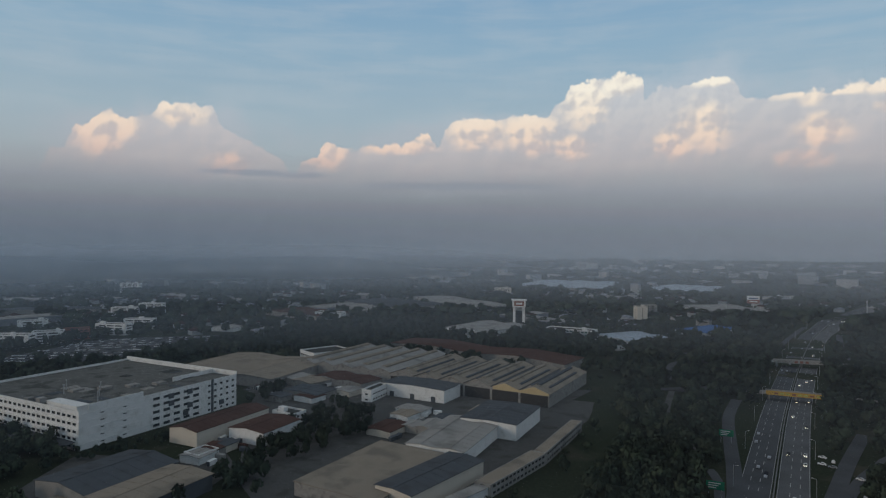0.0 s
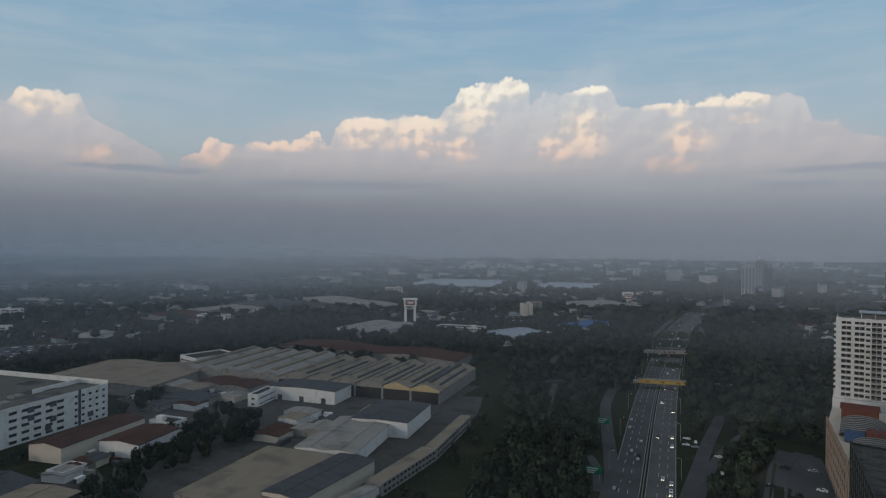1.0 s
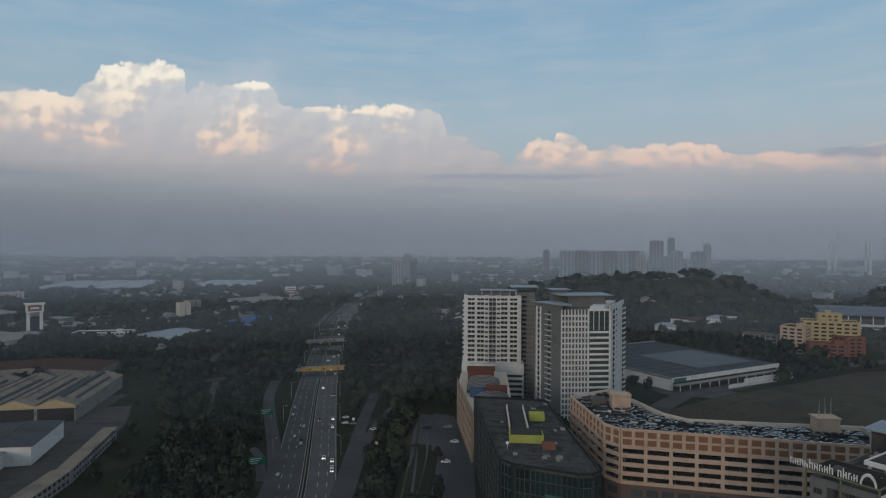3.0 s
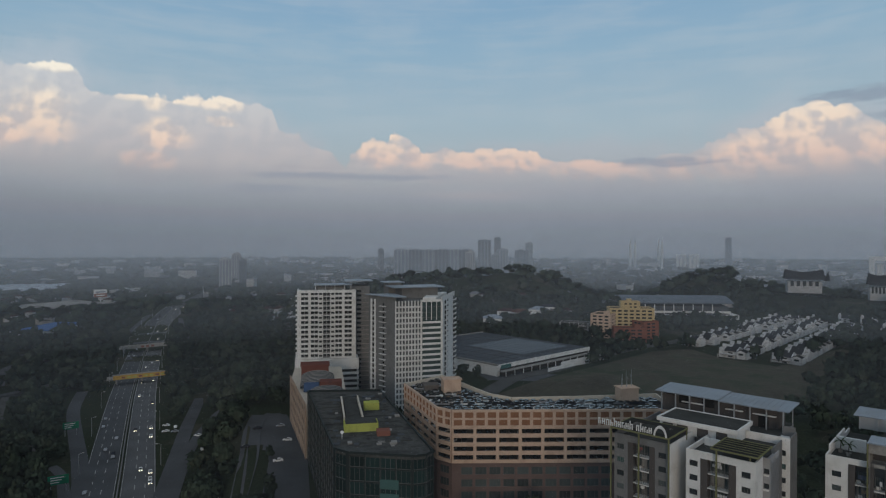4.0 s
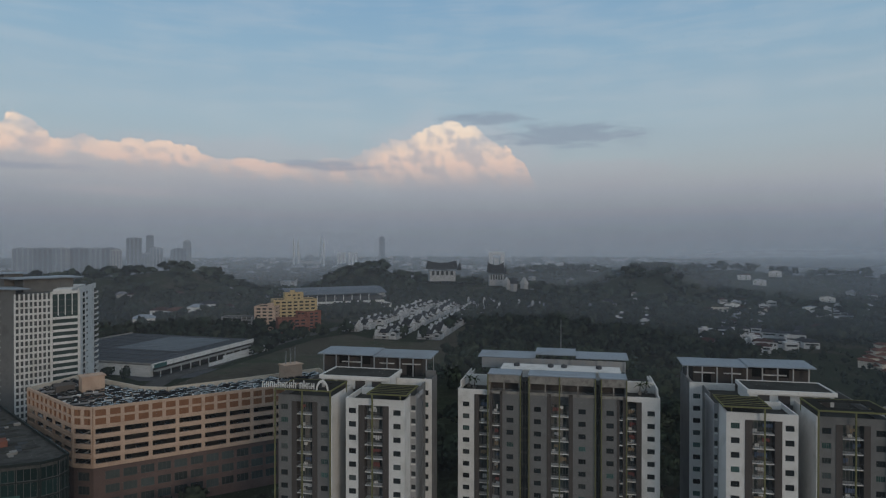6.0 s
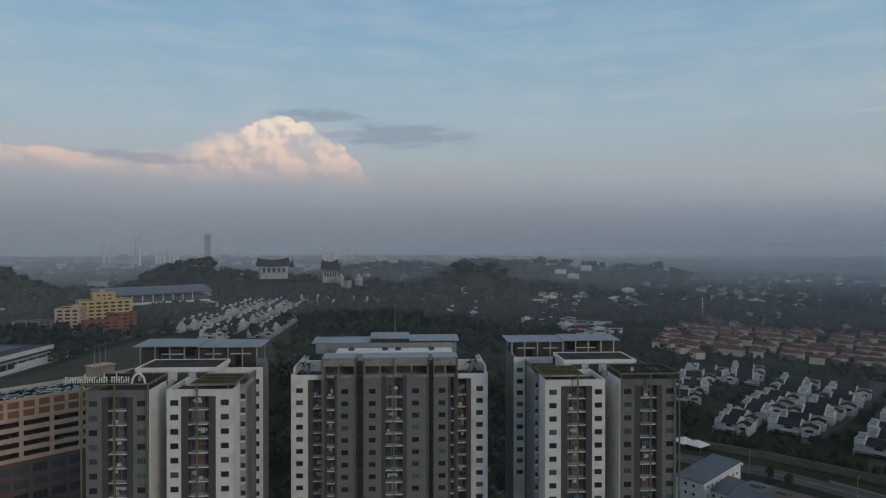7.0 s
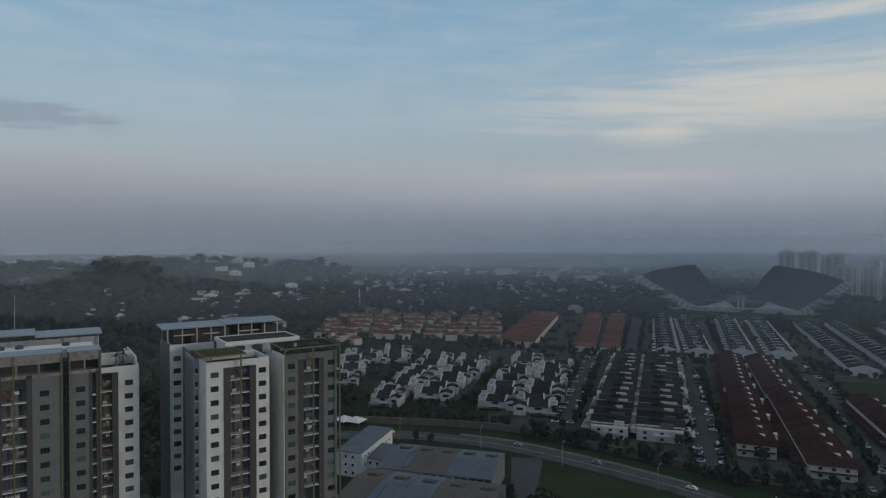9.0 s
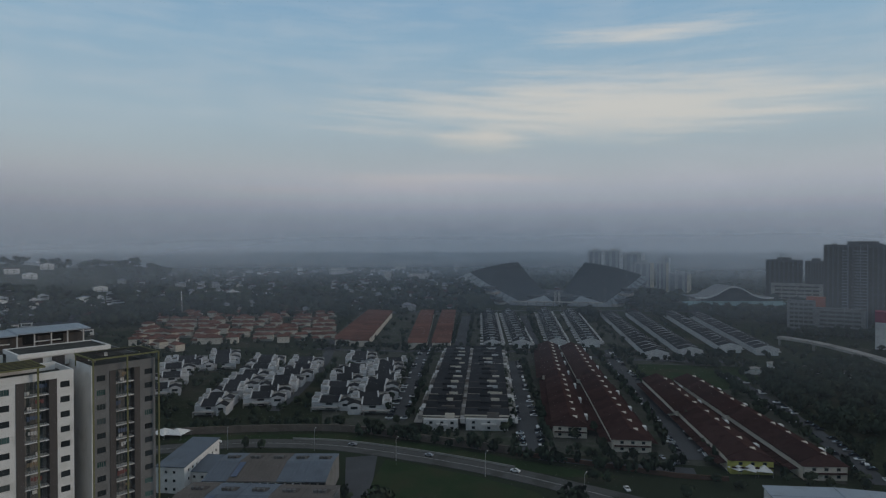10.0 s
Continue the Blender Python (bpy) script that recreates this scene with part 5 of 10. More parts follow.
for q, n in (([(-482.7, 267.6), (-419.1, 291.4), (-416.5, 335.3), (-497.3, 333.2)], 16), ([(-318.8, 256.5), (-286.5, 257.0), (-315.1, 326.6), (-349.5, 325.1)], 14), ([(-361.3, 150.8), (-327.8, 161.4), (-349.5, 193.7), (-374.6, 192.0)], 10)):
    for k in range(n):
        u, v = rw.random(), rw.random()
        x = (1 - u) * (1 - v) * q[0][0] + u * (1 - v) * q[1][0] + u * v * q[2][0] + (1 - u) * v * q[3][0]
        y = (1 - u) * (1 - v) * q[0][1] + u * (1 - v) * q[1][1] + u * v * q[2][1] + (1 - u) * v * q[3][1]
        t = thing("container", spot(x, y, rw.choice((20, 110)) + rw.uniform(-6, 6)), "weathered steel container standing in the works yard", "container", "yard containers")
        part("body", Shape().box(0, 6.1, 0, 2.4, 0.1, 2.7), (LIGHTSHEET, RUST, DARKSHEET, WHITE)[rw.randrange(4)], t)
        part("door", Shape().box(-0.06, 0.0, 0.1, 2.3, 0.2, 2.6), DARKSHEET, t)

# ---------------------------------------------------------------- estates farther off on that side
flat_block("white four-storey block among trees", -908.4, 280.9, 33.8, 45.1, 14, 4, 3.4, 12, 10, 1.7, huts=1, group="far blocks", sides="r")
flat_block("white four-storey block with a flat roof", -934.1, 325.2, 47.0, 40.3, 14, 4, 3.4, 12, 10, 1.7, huts=1, group="far blocks", sides="r")
flat_block("pale five-storey block among trees", -1108.1, 366.5, 47.6, 39.7, 16, 4, 3.4, 12, 10, 1.7, huts=1, group="far blocks", sides="r")
flat_block("pale five-storey block with roof plant", -1111.5, 411.5, 47.7, 39.3, 16, 5, 3.4, 12, 10, 1.7, huts=1, group="far blocks", sides="r")
flat_block("white block with a flat roof", -870.7, 199.7, 69.2, 33.0, 16, 4, 3.4, 12, 10, 1.7, huts=1, group="far blocks", sides="r")
flat_block("pale block with a flat roof", -880.6, 159.9, 46.4, 44.4, 16, 4, 3.4, 12, 10, 1.7, huts=1, group="far blocks", sides="r")
flat_block("brick-red four-storey block among pale ones", -878.3, 235.7, 74.6, 29.3, 16, 4, 3.2, 5, 3, 1.4, wall=BRICKRED, huts=0)
flat_block("pale five-storey block among trees", -1000.7, 213.1, 74.5, 35.5, 16, 4, 3.4, 12, 10, 1.7, huts=1, group="far blocks", sides="r")
flat_block("tall pale slab of flats in the haze", -1628.0, 572.1, 71.4, 99.5, 18, 14, 3.2, 26, 22, 1.7, wall=LIGHTSHEET, huts=2, sides="", name="apartment_block", category="flats")
flat_block("pair of pale flats in the haze", -1583.7, 543.8, 49.4, 43.8, 18, 7, 3.2, 12, 9, 1.6, huts=1, name="apartment_block", category="flats")
flat_block("white two-storey works office", -851.7, 589.1, 28.4, 45.7, 20, 3, 3.6, 5, 3.4, 1.6, huts=1)
shed("wide hall with a grey-blue roof", -1012.7, 754.1, -2.4, 181.4, 123.2, 8, 2.0, DARKSHEET, CONCRETE, gables=3, name="factory_hall", category="factory", seams=30)
shed("wide hall with a pale roof edge", -992.0, 916.6, -15.1, 250.5, 94.6, 8, 2.0, LIGHTSHEET, CONCRETE, gables=2, name="factory_hall", category="factory", seams=30)
shed("long low hall with several shallow roofs", -959.1, 563.3, 7.2, 127.3, 74.9, 7, 1.5, RUST, CONCRETE, gables=3, name="factory_hall", category="factory", seams=30)
shed("long low hall with several shallow roofs", -982.7, 683.5, 0.3, 132.9, 77.5, 7, 1.5, LIGHTSHEET, CONCRETE, gables=3, name="factory_hall", category="factory", seams=30)
shed("small white shed with a pitched roof", -713.6, 296.6, 46.3, 15.1, 25, 5, 2.0, LIGHTSHEET, WHITE, name="white_shed")
shed("white shed with a pitched roof", -836.1, 405.2, 28.9, 35.7, 25, 5, 2.0, LIGHTSHEET, WHITE, name="white_shed")
shed("white shed with a pitched roof", -764.8, 433.9, 46.8, 19.5, 30, 5, 2.0, LIGHTSHEET, WHITE, name="white_shed")
shed("long pale shed beside the yard", -893.9, 440.3, 71.0, 49.2, 20, 5, 1.5, DARKSHEET, WHITE, name="white_shed")
shed("long dark hall in the haze", -1451.7, 263.6, 48.3, 102.9, 60, 8, 2, LIGHTSHEET, CONCRETE, gables=2, name="factory_hall", category="factory", seams=30)
shed("long dark hall in the haze", -1237.6, 224.7, 59.6, 156.7, 40, 8, 2, DARKSHEET, CONCRETE, gables=2, name="factory_hall", category="factory", seams=30)
shed("white hall with a curved look and blue-white roof", -592.6, 612.1, 6.9, 74.9, 105.2, 9, 2.0, LIGHTSHEET, WHITE, gables=2, name="showroom", seams=30)
flat_block("teal-banded office block with pale ends", -482.6, 704.1, 14.6, 64.5, 20, 3, 3.8, 5, 3.8, 2.0, glass=TEAL_GLASS, huts=1)
shed("white shed with a pale roof behind trees", -424.1, 726.9, -19.3, 62.0, 69.7, 7, 1.5, SHEET, WHITE, gables=2, name="white_shed", seams=30)
shed("hall with a pale roof among the trees", -361.5, 670.7, 70.3, 62.4, 0.9, 6, 1.0, LIGHTSHEET, WHITE, name="white_shed", seams=30)
flat_block("beige windowless six-storey block", -486.4, 975.5, 47.4, 17.3, 18, 6, 3.4, 12, 2, 1.4, wall=CREAM, huts=1)
flat_block("grey block beside the beige one", -493.5, 1014.6, 47.5, 22.9, 16, 6, 3.4, 8, 3, 1.4, wall=LIGHTSHEET, huts=0)
shed("white hall with a blue roof", -373.4, 862.6, -10.3, 47.1, 86.8, 6, 1.0, material("blue_roof_sheet", (0.06, 0.12, 0.26), 0.5), WHITE, gables=2, name="white_shed", seams=30)
shed("long hall with a pale roof", -524.0, 1198.0, -34.0, 122.6, 118.0, 7, 1.5, LIGHTSHEET, WHITE, gables=2, name="white_shed", seams=30)
flat_block("white three-storey block on the hillside", -436.1, 1517.8, 48.5, 62.5, 18, 3, 3.4, 6, 4, 1.6, huts=1)
shed("wide hall with pale roofs far off", -1064.4, 1386.5, 19.7, 254.1, 326.2, 8, 2, SHEET, CONCRETE, gables=3, name="factory_hall", category="factory", seams=60)
shed("wide hall with pale roofs far off", -765.8, 1542.6, 7.6, 168.7, 249.9, 8, 2, SHEET, CONCRETE, gables=3, name="factory_hall", category="factory", seams=60)
flat_block("beige block in the industrial estate", -975.0, 1199.7, 49.2, 43.8, 18, 4, 3.6, 6, 4, 1.6, wall=CREAM, huts=1)


def pylon():
    x, y = -555.1, 740.5
    t = thing("sign_tower", spot(x, y, 38), "slim white clock-like tower with a red sign face", "tower")
    part("shaft", Shape().box(-8.5, -5, -5, 5, 0, 32).box(5, 8.5, -5, 5, 0, 32).box(-5, 5, 3, 5, 0, 30), WHITE, t)
    part("glazing", Shape().box(-5, 5, -3, -2.6, 2, 27), GLASS, t, "dark glazed strip")
    part("head", Shape().box(-9.5, 9.5, -6.5, 6.5, 32, 42).box(-11, 11, -8, 8, 42, 43), WHITE, t)
    part("sign_face", Shape().box(-7, 7, -6.9, -6.5, 34, 41), BRICKRED, t, "red sign face")
    part("sign_mark", Shape().box(-4.5, 4.5, -7.1, -6.9, 36.2, 38.8), WHITE, t, "plain white shape")
    claim(x - 10, y - 10, 0, 20, 20)


pylon()


def billboard():
    x, y = -393.2, 1255.7
    t = thing("billboard", spot(x, y, 30), "tall roadside billboard in red and white", "billboard")
    part("post", Shape().tube((0, 0, 0), (0, 0, 16), 1.0, 0.8, 10), STEEL, t)
    part("board", Shape().box(-11, 11, -0.8, 0.8, 16, 30), WHITE, t)
    part("red_band", Shape().box(-11, 11, -1.0, -0.8, 16, 23), BRICKRED, t, "red lower half")
    part("letter_bar", Shape().box(-7, 7, -1.1, -1.0, 18.6, 20.4), WHITE, t, "plain pale bar")
    part("blue_bar", Shape().box(-8, 8, -1.0, -0.8, 24.5, 26.5), LAUNDRY[1], t, "plain blue bar")


billboard()


# ---------------------------------------------------------------- footbridge-like overpasses
def overpass(x0, y0, x1, y1, fascia, label, z=6.0):
    ang, w = math.degrees(math.atan2(y1 - y0, x1 - x0)), math.hypot(x1 - x0, y1 - y0)
    t = thing("overpass", spot(x0, y0, ang), label, "bridge", "motorway overpasses")
    part("deck", Shape().box(-40, w + 40, 0, 9, z - 1.2, z), CONCRETE, t)
    part("parapet", Shape().box(-2, w + 2, -0.3, 0, z - 1.3, z + 2.0), fascia, t, "painted banner parapet")
    part("parapet", Shape().box(-2, w + 2, 9, 9.3, z - 1.3, z + 1.4), LIGHTSHEET, t)
    for xx in (0.6, w / 2, w - 0.6):
        for yy in (2, 7):
            part("pier", Shape().tube((xx, yy, -1), (xx, yy, z - 1.2), 0.6, 0.6, 8), CONCRETE, t)
    n = 26
    s = Shape()
    for i in range(n):
        xx = -38 + (w + 76) * i / n
        if not -2 < xx < w + 2:
            s.box(xx, xx + 0.2, -0.1, 0.1, z, z + 1.1)
    s.box(-40, -2, -0.1, 0.1, z + 1.0, z + 1.12).box(w + 2, w + 40, -0.1, 0.1, z + 1.0, z + 1.12)
    part("railing", s, LIGHTSHEET, t)
    for e0, e1, s0 in ((-90, -40, 0), (w + 40, w + 90, 1)):
        pr = [(e0, -1), (e1, -1), (e1, z if s0 == 0 else -0.9), (e0, -0.9 if s0 == 0 else z)]
        part("ramp", Shape().profile(pr, 0, 9), ASPHALT, t)
    return t, w


o, ow = overpass(-160.0, 547.5, -123.1, 561.3, material("ochre_banner", (0.42, 0.26, 0.06), 0.7), "concrete motorway overpass with an ochre banner parapet")
for k in range(9):
    part("banner_bar", Shape().box(4 + 4.2 * k, 6.6 + 4.2 * k, -0.36, -0.31, 5.6, 6.9), ACID if k % 3 else BRICKRED, o, "plain coloured bar")
o, ow = overpass(-197.0, 701.8, -156.0, 723.6, LIGHTSHEET, "concrete motorway overpass with a pale parapet")
for k in range(3):
    part("banner_bar", Shape().box(16 + 5 * k, 19 + 5 * k, -0.36, -0.31, 5.2, 7.4), BRICKRED, o, "plain red bar")


# ---------------------------------------------------------------- side roads and slip roads
def road(points, width, mat=None, label="narrow asphalt side road", name="road", kerb=False):
    s, path = ribbon(points, width, 0.24, 10)
    single(name, s, mat or ASPHALT, label, "road", "side roads", "structure")
    claim_line(points, width + 3)
    return path


road([(-92.3, 220.9), (-105.1, 304.4), (-121.4, 355.6), (-143.3, 412.7), (-165.5, 473.9), (-178.9, 530.3)], 8, label="service road beside the motorway")
road([(-63.2, 227.0), (-68.3, 290.4), (-75.6, 365.6), (-80.8, 419.4), (-85.6, 491.8)], 8, label="service road beside the motorway")
road([(-62.8, 278.5), (-69.4, 356.6), (-69.9, 401.8), (-66.0, 437.1)], 6, label="slip road curving into the trees")
road([(-149.1, 380.1), (-189.6, 432.9), (-205.7, 459.6), (-230.3, 525.9)], 5, PAVE, "concrete track through the trees")
road([(-110.5, 305.1), (-124.8, 340.8), (-134.5, 354.6)], 5, label="slip road beside the motorway")
road([(-250.6, 561.4), (-266.8, 602.1), (-280.7, 644.1), (-272.5, 681.0), (-248.1, 746.1), (-230.3, 827.8)], 7, label="road winding between the trees")
road([(-299.8, 717.5), (-267.0, 707.6), (-251.8, 746.1), (-231.9, 804.0), (-235.8, 892.3), (-239.1, 975.5)], 7, label="slip road beside the motorway")
road([(-190.5, 941.3), (-165.4, 836.5), (-145.8, 794.0), (-100.1, 781.3), (-28.3, 740.0)], 7, label="slip road through the woods")
road([(-30.9, 241.6), (-30.8, 292.8), (-33.2, 336.8), (-31.8, 364.6)], 9, label="mall car park aisle")
road([(-9.1, 241.0), (-13.7, 293.1), (-18.9, 338.3), (-25.3, 366.0)], 9, label="mall car park aisle")


# ---------------------------------------------------------------- shopping mall with car decks
BROWNWALL = material("brown_brick_cladding", (0.135, 0.098, 0.090), 0.85, vary=0.2)
PANEL = material("terracotta_panel", (0.24, 0.125, 0.075), 0.8, vary=0.2)
# dark colour painted for shade in decks and openings; also dark tower window strips
DECKDARK = material("painted_inner_shade", (0.05, 0.048, 0.045), 0.9, vary=0.2)


def edge_pose(a, b, z=0.0):
    return pose(a[0], a[1], z, 0, 0, math.degrees(math.atan2(b[1] - a[1], b[0] - a[0]))), math.hypot(b[0] - a[0], b[1] - a[1])


def car_mesh_simple(s, m, tone):
    """A small parked car: lower body, bonnet, cabin and glass."""
    s.place(Shape().side_profile([(-2.1, 0.3), (2.1, 0.3), (2.15, 0.75), (1.2, 0.9), (-1.9, 0.95), (-2.15, 0.7)], -0.85, 0.85, tone).side_profile([(-1.7, 0.93), (0.95, 0.9), (0.25, 1.42), (-1.2, 1.42)], -0.74, 0.74, 3), m)


CAR_TONES = [material("white_car_paint", (0.62, 0.62, 0.62), 0.3, vary=0.05, bump=0.0), material("silver_car_paint", (0.30, 0.31, 0.33), 0.3, metal=0.5, vary=0.05, bump=0.0), material("dark_car_paint", (0.03, 0.032, 0.04), 0.3, vary=0.05, bump=0.0), GLASS]


def mall():
    E = [(37.5, 272.0), (44.0, 230.5), (48.5, 225.0), (131.0, 210.5), (136.0, 234.0), (104.0, 236.0), (76.0, 239.0), (69.0, 247.0), (62.0, 270.0), (57.0, 286.0)]
    t = thing("shopping_mall", pose(0, 0, 0.6), "peach shopping mall with open car decks and rooftop parking", "mall")
    g, top = 19.0, 55.0
    low, decks, crown = Shape(), Shape(), Shape()
    for a, b in zip(E[:3], E[1:4]):
        m, w = edge_pose(a, b)
        facade(t, low, m, w, g + 2, 3, 4.5, 5.2, 4.2, 2.8, 0.9, 35.3, GREYGLASS, BROWNWALL)
        # open decks
        n = max(1, round(w / 8.4))
        cols = [(w * i / n + 0.6, w * (i + 1) / n - 0.6) for i in range(n)]
        decks.place(Shape().pierced(0, w, 35.3, 48.4, -0.5, 0.1, cols, [(36.6 + 3.2 * k, 38.3 + 3.2 * k) for k in range(4)]), m)
        for k in range(5):
            part("deck_slab", Shape().place(Shape().box(0, w, 0.15, 9, 35.3 + 3.2 * k - 0.3, 35.3 + 3.2 * k), m), CONCRETE, t)
        # back wall coloured dark in place of the shade between the decks
        part("deck_back", Shape().place(Shape().box(0, w, 9.05, 9.4, 35, 53), m), DECKDARK, t, "dark back wall with the inner shade of the decks painted in")
        cars = Shape()
        for k in range(4):
            for i in range(int(w / 3)):
                if rng.random() < 0.7:
                    car_mesh_simple(cars, m @ pose(1.5 + 3 * i, 2.8, 35.3 + 3.2 * k, 0, 0, rng.choice((0, 180))), rng.randrange(3))
        tagged(part("parked_cars", cars, CAR_TONES, t, "cars parked nose to the parapet"), kind="stuff")
        # crown with inset panels
        n = max(1, round(w / 4.2))
        cols = [(w * i / n + 0.55, w * (i + 1) / n - 0.55) for i in range(n)]
        crown.place(Shape().pierced(0, w, 48.4, top, -0.6, 0.1, cols, [(49.2, 51.3), (52.0, 54.1)]), m)
        pm = Shape().box(0, cols[0][1] - cols[0][0], 0, 0.12, 0, 2.1).box(cols[0][1] * 0.42, cols[0][1] * 0.42 + 0.35, -0.25, 0, 0, 2.1).mesh("panel", PANEL)
        for c in cols:
            for z in (49.2, 52.0):
                part("panel", pm, None, t, "", m @ pose(c[0], -0.2, z))
    part("lower_wall", low, BROWNWALL, t, "brown lower storeys with wide windows")
    part("deck_wall", decks, ORANGE_WALL, t, "peach car-deck parapets and columns")
    part("crown_wall", crown, ORANGE_WALL, t, "peach crown wall with terracotta panels")
    back = Shape()
    for a, b in zip(E[3:], E[4:] + E[:1]):
        m, w = edge_pose(a, b)
        back.place(Shape().box(0, w, 0, 0.5, 18, top), m)
    part("rear_wall", back, CREAM, t)
    part("roof_deck", Shape().prism(E, 52.6, 53.2), SLAB, t, "dark asphalt rooftop car park")
    for x, y in ((52, 258), (118, 229)):
        part("stair_house", Shape().box(x, x + 7.5, y, y + 5.5, 53.2, 58.5).box(x - 0.4, x + 7.9, y - 0.4, y + 5.9, 58.5, 58.9), ORANGE_WALL, t, "peach rooftop stair house")
    part("stair_house", Shape().box(44.5, 50.5, 262, 268, 53.2, 55.6).box(44.2, 50.8, 261.7, 268.3, 55.6, 55.9), TAUPE, t)
    ant = Shape()
    for i in range(8):
        ant.tube((119 + i * 0.7, 231 + (i % 3), 58.9), (119 + i * 0.7, 231 + (i % 3), 61 + 1.5 * (i % 4)), 0.07, 0.07, 5)
    tagged(part("aerial", ant, STEEL, t, "cluster of thin aerials"), kind="stuff")
    cars, got = Shape(), 0
    for i in range(36):
        for j in range(28):
            x, y = 40 + 2.75 * i, 212 + 2.65 * j
            if j % 5 == 2 or rng.random() < 0.22:
                continue
            ux, uy = x, y - 0.17 * (x - 80)
            odd, near = False, 99.0
            for (ax, ay), (bx, by) in zip(E, E[1:] + E[:1]):
                if (ay > uy) != (by > uy) and ux < (bx - ax) * (uy - ay) / (by - ay) + ax:
                    odd = not odd
                q = max(0.0, min(1.0, ((ux - ax) * (bx - ax) + (uy - ay) * (by - ay)) / ((bx - ax) ** 2 + (by - ay) ** 2)))
                near = min(near, math.hypot(ux - ax - q * (bx - ax), uy - ay - q * (by - ay)))
            if odd and near > 2.6 and not any(a - 2 < ux < a + 9.5 and b - 2 < uy < b + 7.5 for a, b in ((52, 258), (118, 229), (47, 262))):
                car_mesh_simple(cars, pose(ux, uy, 53.2, 0, 0, 80 + rng.choice((0, 180)) + rng.uniform(-3, 3)), rng.choice((0, 1, 1, 2, 2, 2, 2)))
    tagged(part("parked_cars", cars, CAR_TONES, t, "crowded rows of parked cars"), kind="stuff")
    claim(36, 210, 0, 102, 78)


mall()


def glass_block():
    """The dark glass department store before the mall, with acid-yellow roof houses."""
    E = [(5.0, 203.0), (9.0, 198.5), (29.0, 191.0), (33.0, 191.5), (36.0, 194.5), (27.5, 281.0), (-4.5, 285.0)]
    DG = material("dark_green_glass", (0.010, 0.024, 0.023), 0.3, vary=0.2, bump=0.0, spec=0.09, random_shade=0.9)
    MULLION = material("dark_green_mullion", (0.015, 0.022, 0.021), 0.6, vary=0.1, bump=0.0, spec=0.15)
    MOSS = material("mossy_roof_deck", (0.072, 0.072, 0.068), 0.95, vary=0.9, grain=(0.9, 0.14), tint=(0.036, 0.037, 0.035), spec=0.05)
    t = thing("department_store", pose(0, 0, 0.6), "dark green glass department store with acid-yellow roof houses", "store")
    wall = Shape()
    for a, b in zip([E[6]] + E[:4], E[:5]):
        m, w = edge_pose(a, b)
        facade(t, wall, m, w, 19.4, 7, 4.4, 5.0, 4.7, 4.0, 0.2, 50.8, DG, MULLION, edge=0.1)
    for a, b in ((E[4], E[5]), (E[5], E[6])):
        m, w = edge_pose(a, b)
        wall.place(Shape().box(0, w, 0, 0.4, 0, 50.8), m)
    part("wall_frame", wall, MULLION, t)
    part("interior", Shape().prism([(x * 0.90 + 1.6, y * 0.965 + 9.0) for x, y in E], 0, 49.0), FRAME, t)
    part("roof_deck", Shape().prism([(x * 0.985 + 0.2, y * 0.997 + 0.6) for x, y in E], 49.2, 49.9), MOSS, t, "dark mossy patched roof deck")
    m, w = edge_pose(E[1], E[2])
    for k in range(5):
        part("light_panel", Shape().place(Shape().box(w * 0.5, w * 0.78, -0.12, -0.02, 22 + 4.4 * k, 25 + 4.4 * k), m), TEAL_GLASS, t, "paler teal glass panel")
    part("roof_house", Shape().box(9.0, 21, 221, 227, 49.9, 52.7), ACID, t, "acid-yellow roof house")
    part("roof_house_top", Shape().box(9.5, 20.5, 221.5, 228.5, 52.7, 53.0), SLAB, t)
    part("roof_house", Shape().box(18, 24, 249, 253, 49.9, 52.8), ACID, t, "acid-yellow roof house")
    part("roof_wall", Shape().box(9.2, 9.8, 230, 262, 49.9, 53.0), CREAM, t, "long pale roof wall with dark painted openings")
    # dark plates on the wall, painted for the shade of its openings
    for k in range(8):
        part("roof_wall_opening", Shape().box(9.0, 9.19, 231.5 + 3.8 * k, 234 + 3.8 * k, 50.6, 52.4), DECKDARK, t)
    part("roof_wall", Shape().box(15.9, 16.4, 230, 262, 49.9, 53.0), CREAM, t, "long pale roof wall")
    part("roof_wall", Shape().box(9.9, 15.8, 229.5, 230, 49.9, 52.4), CREAM, t, "low pale end wall")
    part("plant_deck", Shape().box(10.4, 15.8, 230.1, 262, 49.9, 51.6), SLAB, t)
    part("red_tank", Shape().box(20, 24.5, 214.5, 218.5, 49.9, 51.6), BRICKRED, t, "red-brown tank housing")
    r = random.Random(3)
    for k in range(9):
        part("roof_seam", Shape().box(0.5 + 0.2 * k, 31.5 - 0.7 * k, 208 + 8 * k, 208.25 + 8 * k, 49.9, 50.1), SLAB, t)
    for k in range(80):
        x, y = r.uniform(4, 29), r.uniform(203, 276)
        if 7 < x < 24 and 217 < y < 264 or 16 < x < 27 and 246 < y < 256:
            continue
        h = r.uniform(0.15, 0.7)
        part("roof_unit", Shape().box(x, x + r.uniform(1, 2.6), y, y + r.uniform(1, 2.4), 49.9, 49.9 + h), LIGHTSHEET if r.random() < 0.25 else DARKSHEET, t)
    part("dish", Shape().tube((8, 214, 49.9), (8, 214, 52), 0.1, 0.1, 6).tube((8, 214, 52), (8, 213.7, 52.3), 0.1, 0.6, 12), WHITE, t)
    claim(-6, 190, 0, 44, 98)


glass_block()


